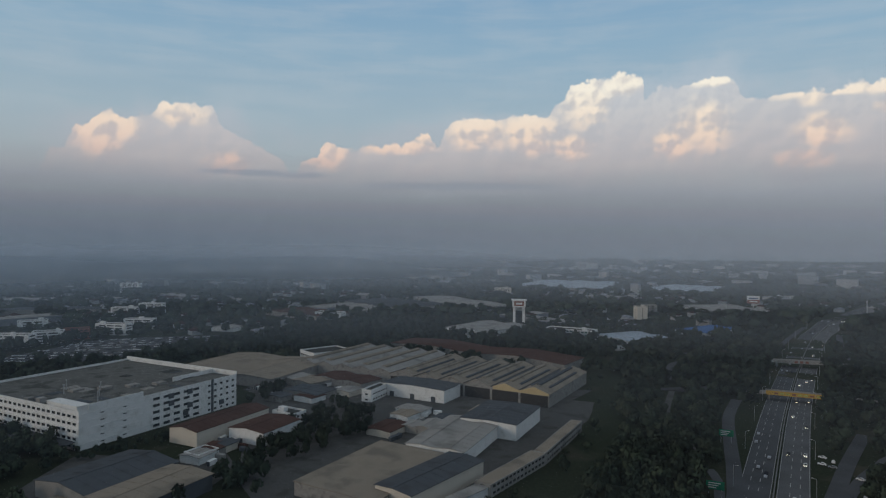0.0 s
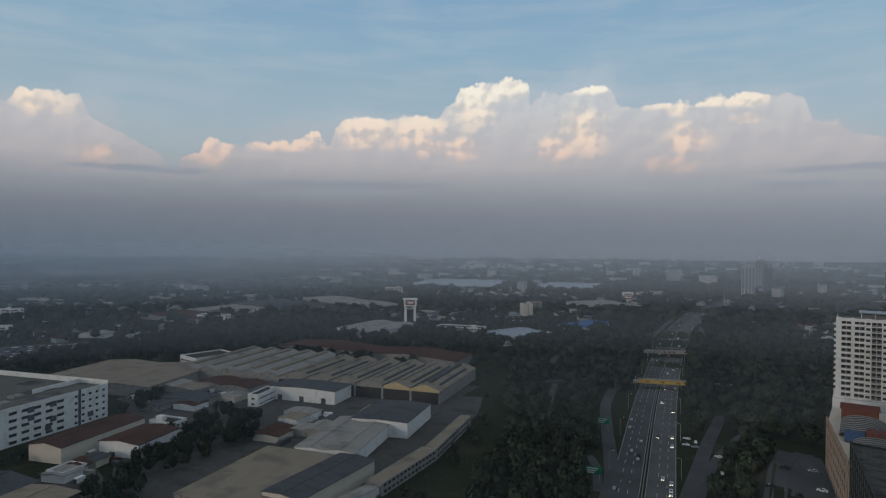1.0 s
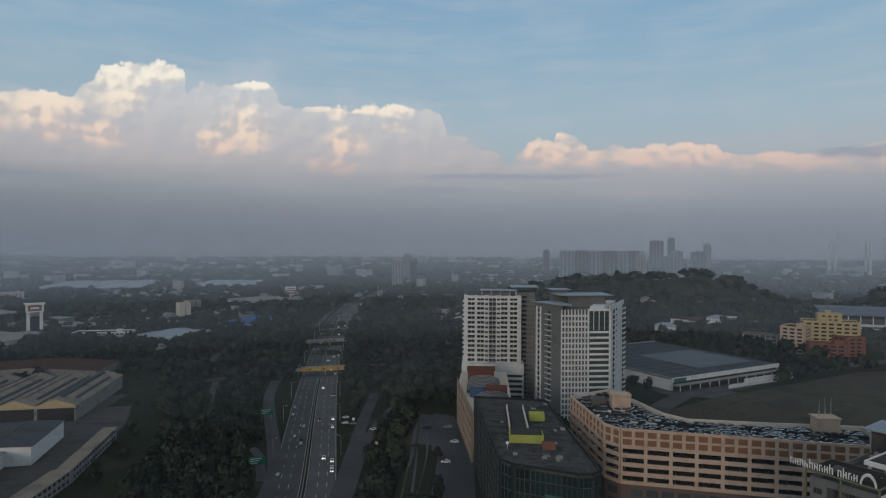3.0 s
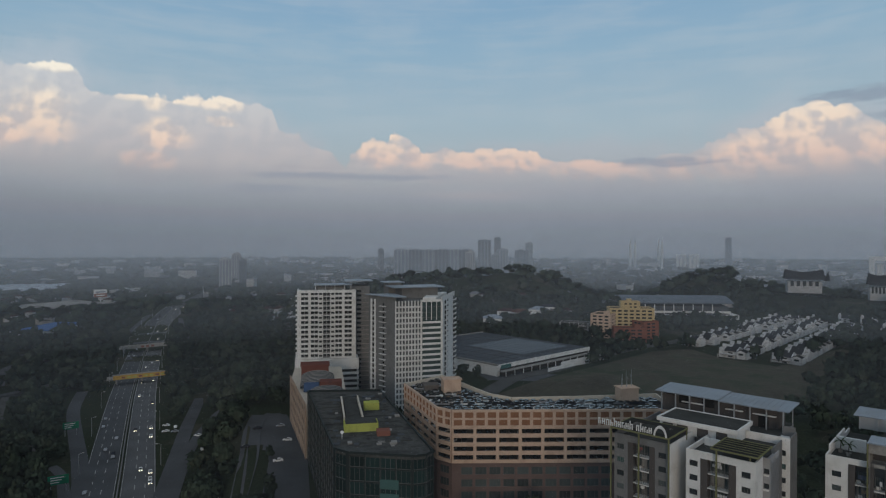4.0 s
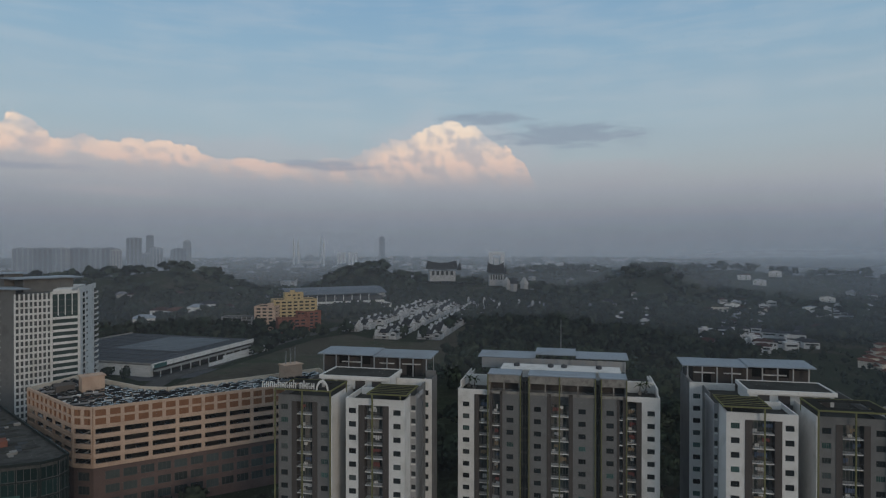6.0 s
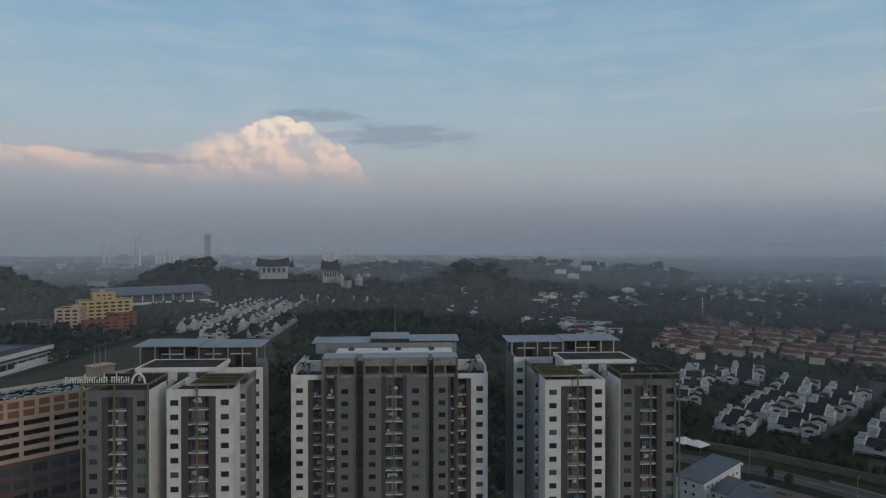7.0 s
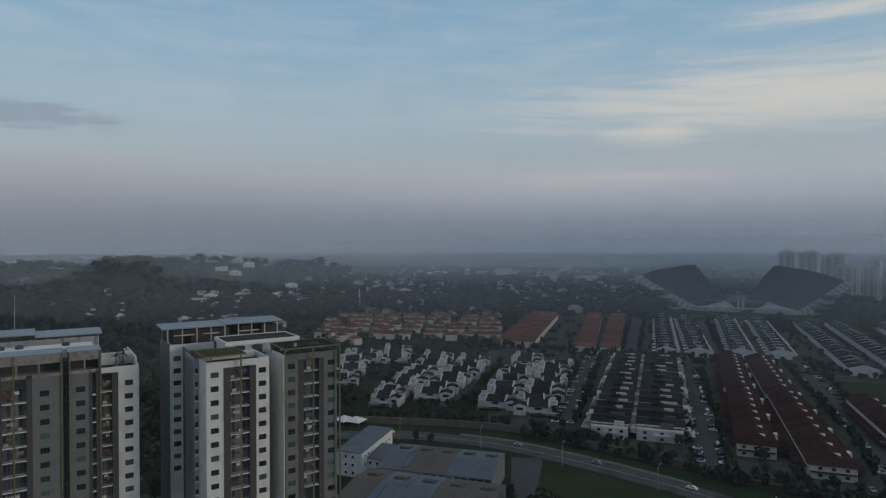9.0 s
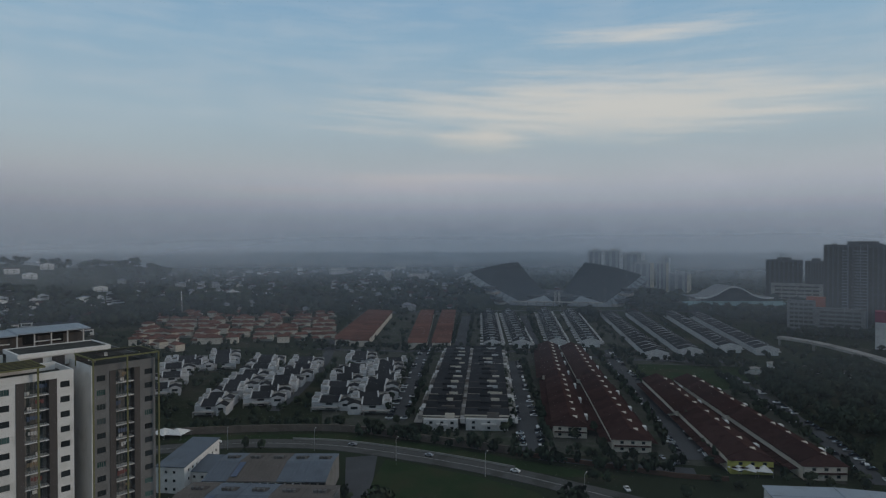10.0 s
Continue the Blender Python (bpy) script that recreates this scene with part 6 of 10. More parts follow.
def red_mall():
    """The older wing behind: tan side wall, red blocks and grey barrel roofs."""
    OLDRED = material("faded_red_paint", (0.15, 0.062, 0.050), 0.8, vary=0.25, tint=(0.11, 0.055, 0.048))
    t = thing("mall_wing", pose(0, 0, 0.6), "older mall wing with red blocks, grey roofs and tan wall", "mall")
    wall = Shape()
    m, w = edge_pose((-15.0, 352), (-5.5, 286.5))
    TAN = material("tan_render", (0.36, 0.265, 0.20), 0.8, vary=0.25, tint=(0.27, 0.20, 0.155))
    facade(t, wall, m, w, 18, 5, 5.0, 5.5, 3.6, 2.6, 1.3, 44, GLASS, TAN)
    part("tan_wall", wall, TAN, t, "tan side wall with small openings")
    part("body", Shape().prism([(-4.8, 287), (14, 287), (14, 385), (-13.5, 385), (-14.3, 352)], 0, 41.5), CREAM, t)
    s = Shape()
    for y0, y1, x0, x1 in ((292, 318, -4, 13), (328, 356, -9, 9)):
        n, pr = 8, []
        for i in range(n + 1):
            a = math.pi * i / n
            pr.append(((x0 + x1) / 2 - (x1 - x0) / 2 * math.cos(a), 42 + 3.2 * math.sin(a)))
        s.profile(pr[::-1], y0, y1)
    part("barrel_roof", s, DARKSHEET, t, "grey barrel-vaulted roofs")
    ribs = Shape()
    for y0, y1, x0, x1 in ((292, 318, -4, 13), (328, 356, -9, 9)):
        for q in range(9):
            yy = y0 + (y1 - y0 - 0.3) * q / 8
            for i in range(8):
                a, b = math.pi * i / 8, math.pi * (i + 1) / 8
                p = [((x0 + x1) / 2 - (x1 - x0) / 2 * math.cos(g), 42 + 3.2 * math.sin(g)) for g in (a, b)]
                ribs.profile([p[0], p[1], (p[1][0], p[1][1] + 0.25), (p[0][0], p[0][1] + 0.25)], yy, yy + 0.3)
    part("roof_ribs", ribs, LIGHTSHEET, t, "pale ribs over the barrel roofs")
    part("red_block", Shape().box(-9, 6, 357, 368, 41.5, 47.5).box(-9.6, 6.6, 356.6, 368.4, 47.5, 48.1), OLDRED, t, "red-painted roof block")
    part("red_block", Shape().box(1, 12, 320, 327, 41.5, 46.5), OLDRED, t, "red-painted roof block")
    part("blue_roof", Shape().side_profile([(318.5, 42.2), (327, 44.8), (327, 45.1), (318.5, 42.5)], -7, 0.5), material("blue_sheet", (0.055, 0.085, 0.15), 0.6), t, "blue sloping roof")
    part("roof_front", Shape().box(-4.6, 13.6, 287.2, 291, 41.5, 43.5), SLAB, t)
    claim(-17, 284, 0, 34, 104)


red_mall()


def tower_a():
    """The white condominium: stacked balconies between white piers over a slotted podium."""
    t = thing("condominium_tower", pose(-12.5, 402, 1.0), "cream condominium tower with stacked balconies and roof canopy", "apartment tower", "pair of condominiums")
    part("core", Shape().box(0, 36, 2.2, 24, 0, 85), GREY, t)
    spans = ((0, 2.2), (6.6, 8.2), (12.6, 15.8), (20.2, 23.4), (27.6, 29.2), (33.8, 36))
    for a, b in spans:
        part("pier", Shape().box(a, b, 0, 2.2, 43, 86.5), WHITE, t, "pale vertical pier")
    part("top_band", Shape().box(2.2, 33.8, 0.4, 2.1, 84.6, 86.2), WHITE, t)
    part("side_wall", Shape().box(-0.3, 0, 0, 24, 43, 86), WHITE, t)
    part("side_wall", Shape().box(36, 36.3, 0, 14, 43, 86), WHITE, t)
    slab = Shape().box(2.2, 33.8, -1.1, 2.1, -0.2, 0).box(2.2, 6.6, -1.1, -0.95, 0, 0.9).box(8.2, 12.6, -0.9, -0.75, 0, 0.9).box(23.4, 27.6, -0.9, -0.75, 0, 0.9).box(29.2, 33.8, -1.1, -0.95, 0, 0.9).box(-1.2, 0, 1, 4, -0.2, 0.8).mesh("balcony_row", WHITE)
    win = Shape()
    for a, b in zip(spans, spans[1:]):
        win.box(a[1], b[0], 2.05, 2.18, 0.9, 2.3, 1).box((a[1] + b[0]) / 2 - 0.1, (a[1] + b[0]) / 2 + 0.1, 1.9, 2.05, 0, 2.7)
    win = win.mesh("window_row", [WHITE, GLASS])
    mid = pane_mesh(2.0, 1.3, GLASS)
    for k in range(14):
        z = 43.4 + 3.0 * k
        part("balcony_row", slab, None, t, "", pose(0, 0, z))
        part("window_row", win, None, t, "", pose(0, 0, z))
        for x in (13.2, 20.8):
            part("window", mid, None, t, "", pose(x, -0.12, z + 0.9))
    part("podium", Shape().box(-1.5, 38, -3, 26, 36.5, 43), WHITE, t, "white podium band")
    for k in range(5):
        part("podium_slot", Shape().box(-1.5, 38, -3.2, 26, 20 + 3.3 * k, 21.4 + 3.3 * k), WHITE, t)
    # core painted dark for the shade behind the podium slots
    part("podium_core", Shape().box(-0.5, 37, -2, 25, 0, 36.5), DECKDARK, t)
    part("rear_block", Shape().box(34, 46, 12, 34, 0, 88), GREY, t, "dark grey rear block")
    sl = Shape().box(33, 46.6, 11.2, 11.98, -0.1, 0.25).mesh("sill_band", LIGHTSHEET)
    w2 = pane_mesh(3.0, 1.4, GLASS)
    for k in range(22):
        part("sill_band", sl, None, t, "", pose(0, 0, 20 + 3 * k))
        part("window", w2, None, t, "", pose(37.5, 11.9, 21 + 3 * k))
    part("roof_canopy", Shape().box(10, 34, 0, 14, 89.3, 89.8).box(30, 48, 10, 30, 91, 91.5), SHEET, t, "flat pale roof canopies")
    cp = Shape()
    for x in (11, 17, 23, 29, 33):
        cp.box(x, x + 0.4, 0.6, 1, 85, 89.3).box(x, x + 0.4, 13, 13.4, 85, 89.3)
    part("canopy_posts", cp, STEEL, t)
    part("roof_block", Shape().box(12, 30, 4, 12, 85, 88.3), GREY, t)
    claim(-16, 396, 0, 56, 44)


tower_a()


def tower_b():
    """The white-gridded condominium with a dark side and balconies on the far edge."""
    t = thing("condominium_tower", pose(0, 0, 1.1), "white-gridded condominium tower with dark grey side wall", "apartment tower", "pair of condominiums")
    P = [(29.0, 364.0), (42.0, 342.5), (56.5, 344.2), (68.5, 346.0), (86.0, 392.0), (52.0, 402.0)]
    top = 84.0
    part("core", Shape().prism([(31, 364), (43, 344.5), (67.5, 347.8), (84, 391), (52, 400)], 0, top - 0.5), GREY, t)
    # dark side with a white window strip and ledges
    m, w = edge_pose(P[0], P[1])
    side = Shape()
    side.place(Shape().pierced(0, w, 0, top + 2, 0, 0.5, [(3.5, 5.6), (13.0, 14.6)], [(20.9 + 3 * k, 22.3 + 3 * k) for k in range(21)]), m)
    part("dark_side", side, GREY, t, "dark grey side wall")
    part("white_strip", Shape().place(Shape().box(2.2, 3.4, -0.4, 0, 18, top).box(5.7, 6.9, -0.4, 0, 18, top), m), WHITE, t, "white strip beside the windows")
    led = Shape().box(2.2, 6.9, -0.7, -0.05, -0.15, 0.12).box(11, 16.5, -1.0, -0.05, -0.1, 0.15).mesh("ledge", WHITE)
    wn = pane_mesh(2.1, 1.4, GLASS)
    wn2 = pane_mesh(1.6, 1.4, GLASS)
    for k in range(21):
        part("ledge", led, None, t, "", m @ pose(0, 0, 20.4 + 3 * k))
        part("window", wn, None, t, "", m @ pose(3.5, 0.2, 20.9 + 3 * k))
        part("window", wn2, None, t, "", m @ pose(13.0, 0.2, 20.9 + 3 * k))
    # white grid of fins
    m, w = edge_pose(P[1], P[2])
    for i in range(9):
        x = w * i / 8
        part("fin", Shape().place(Shape().box(x - 0.28, x + 0.28, -0.6, 0.3, 14, top), m), WHITE, t, "white upright fin")
    band = Shape().place(Shape().box(0, w, -0.35, 0.3, -0.35, 0.55), m).mesh("spandrel", WHITE)
    gl = Shape().place(Shape().box(0.3, w - 0.3, 0.2, 0.4, 0.55, 2.65), m).mesh("window_strip", material("pale_grey_glass", (0.085, 0.092, 0.098), 0.3, vary=0.3, grain=(0.6, 0.3), bump=0.0, spec=0.3))
    for k in range(23):
        part("spandrel", band, None, t, "", pose(0, 0, 14.5 + 3 * k))
        part("window_strip", gl, None, t, "", pose(0, 0, 14.5 + 3 * k))
    # glazed bay with balconies
    m, w = edge_pose(P[2], P[3])
    fr = Shape().box(-0.4, 0.5, -0.5, 0.4, 18, top + 0.5).box(w - 0.5, w + 0.4, -0.5, 0.4, 18, top + 0.5).box(-0.4, w + 0.4, -0.5, 0.4, top - 0.8, top + 0.5)
    for i in range(1, 4):
        fr.box(w * i / 4 - 0.15, w * i / 4 + 0.15, -0.3, 0.2, top - 11, top - 0.8)
    part("bay_frame", Shape().place(fr, m), WHITE, t, "white frame round the glazed bay")
    sl = Shape().place(Shape().box(0.5, w - 0.5, -1.0, 0.4, -0.2, 0.1).box(0.5, w - 0.5, -1.0, -0.9, 0.1, 1.0), m).mesh("balcony", WHITE)
    gl2 = Shape().place(Shape().box(0.5, w - 0.5, 0.2, 0.3, 0.1, 2.8), m).mesh("window_strip", material("grey_teal_glass", (0.060, 0.085, 0.085), 0.2, vary=0.2, bump=0.0, spec=0.4))
    for k in range(21):
        z = 20.4 + 3 * k
        if z < top - 12:
            part("balcony", sl, None, t, "", pose(0, 0, z))
        part("window_strip", gl2, None, t, "", pose(0, 0, z))
    # far white edge with small balconies
    m, w = edge_pose(P[3], P[4])
    part("far_side", Shape().place(Shape().box(0, w, 0, 0.5, 0, top + 1.5), m), WHITE, t, "white far side wall")
    bk = Shape().place(Shape().box(w - 6, w - 1, -1.4, 0, -0.2, 0.1).box(w - 6, w - 1, -1.4, -1.25, 0.1, 1.0).box(10, 15, -1.4, 0, -0.2, 0.1).box(10, 15, -1.4, -1.25, 0.1, 1.0), m).mesh("balcony", WHITE)
    bw = Shape().place(Shape().box(w - 6, w - 1, -0.1, -0.02, 0.1, 2.4).box(10, 15, -0.1, -0.02, 0.1, 2.4).box(20, 23, -0.1, -0.02, 1, 2.4), m).mesh("window_strip", GLASS)
    for k in range(21):
        part("balcony", bk, None, t, "", pose(0, 0, 20.4 + 3 * k))
        part("window_strip", bw, None, t, "", pose(0, 0, 20.4 + 3 * k))
    part("roof_plate", Shape().prism([(27, 365), (41, 341), (48, 342), (44, 366)], top + 2, top + 2.5), SHEET, t, "flat pale roof plate")
    part("roof_block", Shape().prism([(48, 362), (70, 366), (68, 380), (46, 376)], top - 0.5, top + 6), GREY, t)
    part("roof_plate", Shape().prism([(43, 358), (74, 363), (71, 384), (40, 378)], top + 6, top + 6.5), SHEET, t, "flat pale roof plate")
    part("roof_plate", Shape().prism([(40, 376), (52, 378), (50, 392), (38, 390)], top + 8, top + 8.4), SHEET, t, "flat pale roof plate")
    part("roof_block", Shape().prism([(42, 378), (50, 379.5), (48, 389), (40, 387.5)], top - 0.5, top + 8), GREY, t)
    part("roof_wall", Shape().prism([(58, 348), (66, 349), (80, 388), (70, 388)], top - 0.5, top + 1.2), WHITE, t)
    claim(26, 338, 0, 62, 66)


tower_b()

# ---------------------------------------------------------------- the land behind the mall
def hypermarket():
    x, y, ang, w, d = 128.9, 441.0, 32.4, 119.2, 99.0
    d = d + 25
    SOLAR = material("dark_blue_roof_sheet", (0.045, 0.052, 0.062), 0.7, vary=0.2, grain=(0.8, 0.05), spec=0.05)
    t = shed("wide low hypermarket with dark blue-grey roof panels", x, y, ang, w, d, 8, 0.0, SOLAR, WHITE, name="hypermarket", seams=400, category="hypermarket")
    for i in range(1, 12):
        part("roof_seam", Shape().box(1, w - 1, d * i / 12 - 0.25, d * i / 12 + 0.25, 8.3, 8.6), DARKSHEET, t)
    pale = material("pale_grey_roof_panel", (0.135, 0.155, 0.175), 0.7, vary=0.2, grain=(0.8, 0.05))
    for k in range(9):
        part("pale_roof", Shape().box(w * (0.40 + 0.058 * k), w * (0.452 + 0.058 * k), d * 0.12, d * 0.60, 8.62, 8.8), pale, t, "paler roof panel")
    for k in range(1, 8):
        part("roof_rib", Shape().box(w * k / 8 - 0.2, w * k / 8 + 0.2, 1, d - 1, 8.3, 8.55), DARKSHEET, t)
    part("roof_rim", Shape().box(0, w, d - 0.6, d, 8.3, 9.4).box(0, 0.6, 0, d - 0.6, 8.3, 9.2), LIGHTSHEET, t)
    part("fascia", Shape().box(0, w, -1.2, -0.65, 5.8, 8.8), WHITE, t, "white fascia band")
    part("sign_band", Shape().box(w * 0.02, w * 0.12, -1.4, -1.22, 5.5, 8.2), material("sign_teal", (0.045, 0.11, 0.105), 0.6), t, "plain teal sign band")
    # dark sheet put under the canopy for its shade
    part("canopy_shade", Shape().box(2, w - 2, -0.8, -0.62, 0, 5.7), DECKDARK, t)
    for k in range(12):
        part("column", Shape().tube((4 + (w - 8) * k / 11, -5, 0), (4 + (w - 8) * k / 11, -5, 4.0), 0.3, 0.3, 8), WHITE, t)
    part("canopy", Shape().box(0, w, -6, -1.25, 4.0, 4.4), LIGHTSHEET, t)
    part("ramp_wall", Shape().box(w * 0.35, w * 1.0, -15, -14.4, -1, 2.6), WHITE, t, "white ramp wall")
    part("ramp_wall", Shape().box(w * 0.55, w * 1.1, -10, -9.4, -1, 3.6), WHITE, t, "white ramp wall")


hypermarket()
DIRT = material("brown_dirt_and_grass", (0.072, 0.066, 0.050), 0.95, vary=0.6, grain=(0.4, 0.03), tint=(0.044, 0.052, 0.034))


def patch(points, mat, label, name="field", z=0.06, cell=14.0):
    """A patch of ground that follows the land."""
    xs, ys = [p[0] for p in points], [p[1] for p in points]

    def inside(x, y):
        odd = False
        for (x0, y0), (x1, y1) in zip(points, points[1:] + points[:1]):
            if (y0 > y) != (y1 > y) and x < (x1 - x0) * (y - y0) / (y1 - y0) + x0:
                odd = not odd
        return odd

    bm = bmesh.new()
    face = bm.faces.new([bm.verts.new((x, y, 0)) for x, y in points])
    for axis, vals in ((0, xs), (1, ys)):
        v = min(vals) + cell
        while v < max(vals):
            co, no = ((v, 0, 0), (1, 0, 0)) if axis == 0 else ((0, v, 0), (0, 1, 0))
            bmesh.ops.bisect_plane(bm, geom=bm.verts[:] + bm.edges[:] + bm.faces[:], plane_co=co, plane_no=no)
            v += cell
    for v in bm.verts:
        v.co.z = land(v.co.x, v.co.y) + z
    bmesh.ops.triangulate(bm, faces=bm.faces[:])
    bmesh.ops.recalc_face_normals(bm, faces=bm.faces[:])
    if sum(f.normal.z for f in bm.faces) < 0:
        bmesh.ops.reverse_faces(bm, faces=bm.faces[:])
    me = bpy.data.meshes.new(name)
    bm.to_mesh(me)
    bm.free()
    me.materials.append(mat)
    ob = new(name, me)
    tagged(ob, label, name.replace("_", " "), "", "structure")
    CLEAR.append(points)


CLEAR = []
patch([(97.0, 375.4), (150.7, 421.9), (214.9, 464.7), (299.3, 521.0), (341.3, 528.8), (339.9, 481.0), (360.4, 438.2), (484.6, 504.8), (477.6, 469.2), (355.5, 393.2), (281.8, 321.4), (163.5, 284.4), (115.3, 322.6)], DIRT, "rough open field of dirt and grass")
road([(91.3, 367.0), (119.6, 409.2), (146.1, 440.1), (177.4, 457.1), (231.7, 501.2), (296.6, 543.5), (365.8, 577.6), (477.8, 653.1)], 13, PAVE, "wide pale road curving past the hypermarket")
road([(137.8, 385.7), (162.3, 418.1), (182.3, 423.8), (185.6, 396.6)], 6, DIRT, "dirt track looping over the field", name="track")
patch([(114.8, 461.6), (136.2, 466.0), (175.9, 441.3), (150.7, 421.9), (120.0, 432.1)], ASPHALT, "asphalt forecourt before the hypermarket", name="forecourt")

flat_block("yellow and orange institution block with rows of windows", 303.7, 616.1, -18.2, 46.3, 22, 8, 3.6, 6.2, 4.0, 1.7, wall=YELLOW, huts=2, name="institution_building", category="building")
flat_block("orange corner wing of the institution", 281.3, 614.3, -41.7, 21.2, 26, 7, 3.4, 6.2, 4.0, 1.7, wall=ORANGE_WALL, huts=1, name="institution_building", category="building")
flat_block("brick-red front wing of the institution", 289.1, 577.3, -18.2, 31.9, 14, 4, 3.4, 6.2, 4.0, 1.7, wall=BRICKRED, huts=1, name="institution_building", category="building")
flat_block("brick-red end wing of the institution", 328.6, 589.8, 8.5, 18.9, 20, 5, 3.4, 6.2, 4.0, 1.7, wall=BRICKRED, huts=0, name="institution_building", category="building")
flat_block("yellow top storeys of the institution", 318.0, 618.5, -18.2, 20, 12, 2, 3.4, 5.0, 2.6, 1.6, wall=YELLOW, huts=1, name="institution_building", category="building", lift=28.8)
# dark panes fill the frame in place of its inner shade
flat_block("unfinished pale concrete frame building", 264.2, 658.0, -35.1, 32.4, 16, 3, 3.6, 5, 4.2, 2.6, wall=LIGHTSHEET, glass=DECKDARK, huts=0, name="concrete_frame", parapet=0.3)


def grandstand():
    """A hall with a long curved dark blue roof on white columns."""
    x, y, ang, w = 421.9, 734.6, -15.4, 108.0
    t = thing("sports_hall", spot(x, y, ang), "long hall with curved dark blue roof and white base", "hall")
    d, n, pr = 48.0, 8, []
    for i in range(n + 1):
        k = i / n
        pr.append((-4 + (d + 8) * k, 18 + 11 * math.sin(math.pi * min(1, 0.12 + 0.6 * k))))
    prof = pr + [(a, b + 0.8) for a, b in pr[::-1]]
    part("roof", Shape().side_profile(prof, -38, w - 8), SHOPBLUE, t, "curved dark blue roof")
    part("base", Shape().box(-30, w, 0, d, -1, 7.5), WHITE, t, "white base storey")
    part("hall_body", Shape().box(-30, w - 12, 4, d - 4, 7.5, 18), DARKSHEET, t)
    part("stand_band", Shape().box(-32, w - 10, 1.0, 3.9, 9.5, 12.0), WHITE, t, "white balcony band")
    for k in range(14):
        part("window", Shape().box(-27 + 8.5 * k, -22 + 8.5 * k, -0.1, 0.05, 2, 5.2), GLASS, t)
    for k in range(10):
        part("column", Shape().tube((-34 + 12 * k, -2, 0), (-34 + 12 * k, -2, 21), 0.5, 0.5, 8), WHITE, t)
    claim(x, y, ang, w, d)


grandstand()


# ---------------------------------------------------------------- houses
def gable_house(label, m, w, d, h, ridge, roof, wall, name="house", group="", across=False, fins=False, porch=True, category="house", hipped=False, lean=False, glazed=True):
    """A two-storey house: walls, roof, porch and windows."""
    t = thing(name, m, label, category, group)
    ws = Shape()
    if hipped or across:
        ws.box(0, w, 0, d, -1.5, h)
        if across and not hipped:
            ws.side_profile([(0, h), (d, h), (d / 2, h + ridge)], 0, w)
    else:
        ws.profile([(0, -1.5), (w, -1.5), (w, h), (w / 2, h + ridge), (0, h)], 0, d)
    part("wall", ws, wall, t)
    rs = Shape()
    if hipped:
        rs.hip(-0.7, w + 0.7, -0.7, d + 0.7, h, h + ridge, min(w, d) * 0.45)
    elif across:
        for a, b, za, zb in ((-0.6, d / 2, h - 0.15, h + ridge), (d / 2, d + 0.6, h + ridge, h - 0.15)):
            rs.side_profile([(a, za + 0.04), (b, zb + 0.04), (b, zb + 0.32), (a, za + 0.32)], -0.05 if fins else -0.4, w + 0.05 if fins else w + 0.4)
    else:
        for a, b, za, zb in ((-0.5, w / 2, h - 0.15, h + ridge), (w / 2, w + 0.5, h + ridge, h - 0.15)):
            rs.profile([(a, za + 0.04), (b, zb + 0.04), (b, zb + 0.3), (a, za + 0.3)], -0.6, d + 0.5)
    part("roof", rs, roof, t)
    if fins:
        f = Shape().side_profile([(-0.9, h - 0.4), (d + 0.6, h - 0.4), (d + 0.6, h + 0.5), (d / 2, h + ridge + 0.9), (-0.9, h + 0.6)], w - 0.15, w + 0.15)
        part("party_wall", f, WHITE, t, "white party wall rising above the roof")
    if porch:
        part("porch", Shape().box(0.4, w - 0.4, -3.4, 0, h * 0.42, h * 0.42 + 0.3).box(0.5, 0.8, -3.3, -3.0, 0, h * 0.42).box(w - 0.8, w - 0.5, -3.3, -3.0, 0, h * 0.42), wall, t)
    wm = pane_mesh(min(2.2, w * 0.28), 1.4, GLASS)
    for x in (w * 0.12, w * 0.58) if glazed else ():
        part("window", wm, None, t, "", pose(x, -0.08, h * 0.6))
    if lean:
        return t
    part("window", wm, None, t, "", pose(w * 0.56, -0.08, 0.8))
    part("door", Shape().box(w * 0.18, w * 0.18 + 1.1, -0.06, 0.02, 0, 2.1), BROWN, t)
    return t


def row_of(first, count, dx, dy, turn, group_margin=None, jitter=0.0, skip=()):
    """Copies of a house along a line; the line's step is in metres of the world."""
    base = first.matrix_basis.translation.copy()
    out = [first]
    for k in range(1, count):
        if k in skip:
            continue
        x, y = base.x + dx * k + rng.uniform(-jitter, jitter), base.y + dy * k + rng.uniform(-jitter, jitter)
        out.append(copy_thing(first, pose(x, y, land(x, y), 0, 0, turn)))
    return out


def house_row(label, a, b, depth, step, h, ridge, roof, wall, facing=1, group="", across=True, fins=False, name="terraced_house", margin=4.0, jitter=0.0, hipped=False, porch=True, gap=0.0, category="terraced house", lean=True, glazed=True):
    """A row of houses from a to b; facing 1: their fronts look to the right of that line."""
    ang, L = math.degrees(math.atan2(b[1] - a[1], b[0] - a[0])), math.hypot(b[0] - a[0], b[1] - a[1])
    n = max(1, round(L / step))
    st = L / n
    ux, uy = (b[0] - a[0]) / L, (b[1] - a[1]) / L
    if facing == 1:
        o, turn = a, ang
        vx, vy = ux * st, uy * st
    else:
        o, turn = b, ang + 180
        vx, vy = -ux * st, -uy * st
    first = gable_house(label, pose(o[0], o[1], land(*o), 0, 0, turn), st - gap, depth, h, ridge, roof, wall, name, group, across, fins, porch, category, hipped, lean, glazed)
    claim(o[0], o[1], turn, L, depth, margin)
    return row_of(first, n, vx, vy, turn, jitter=jitter)


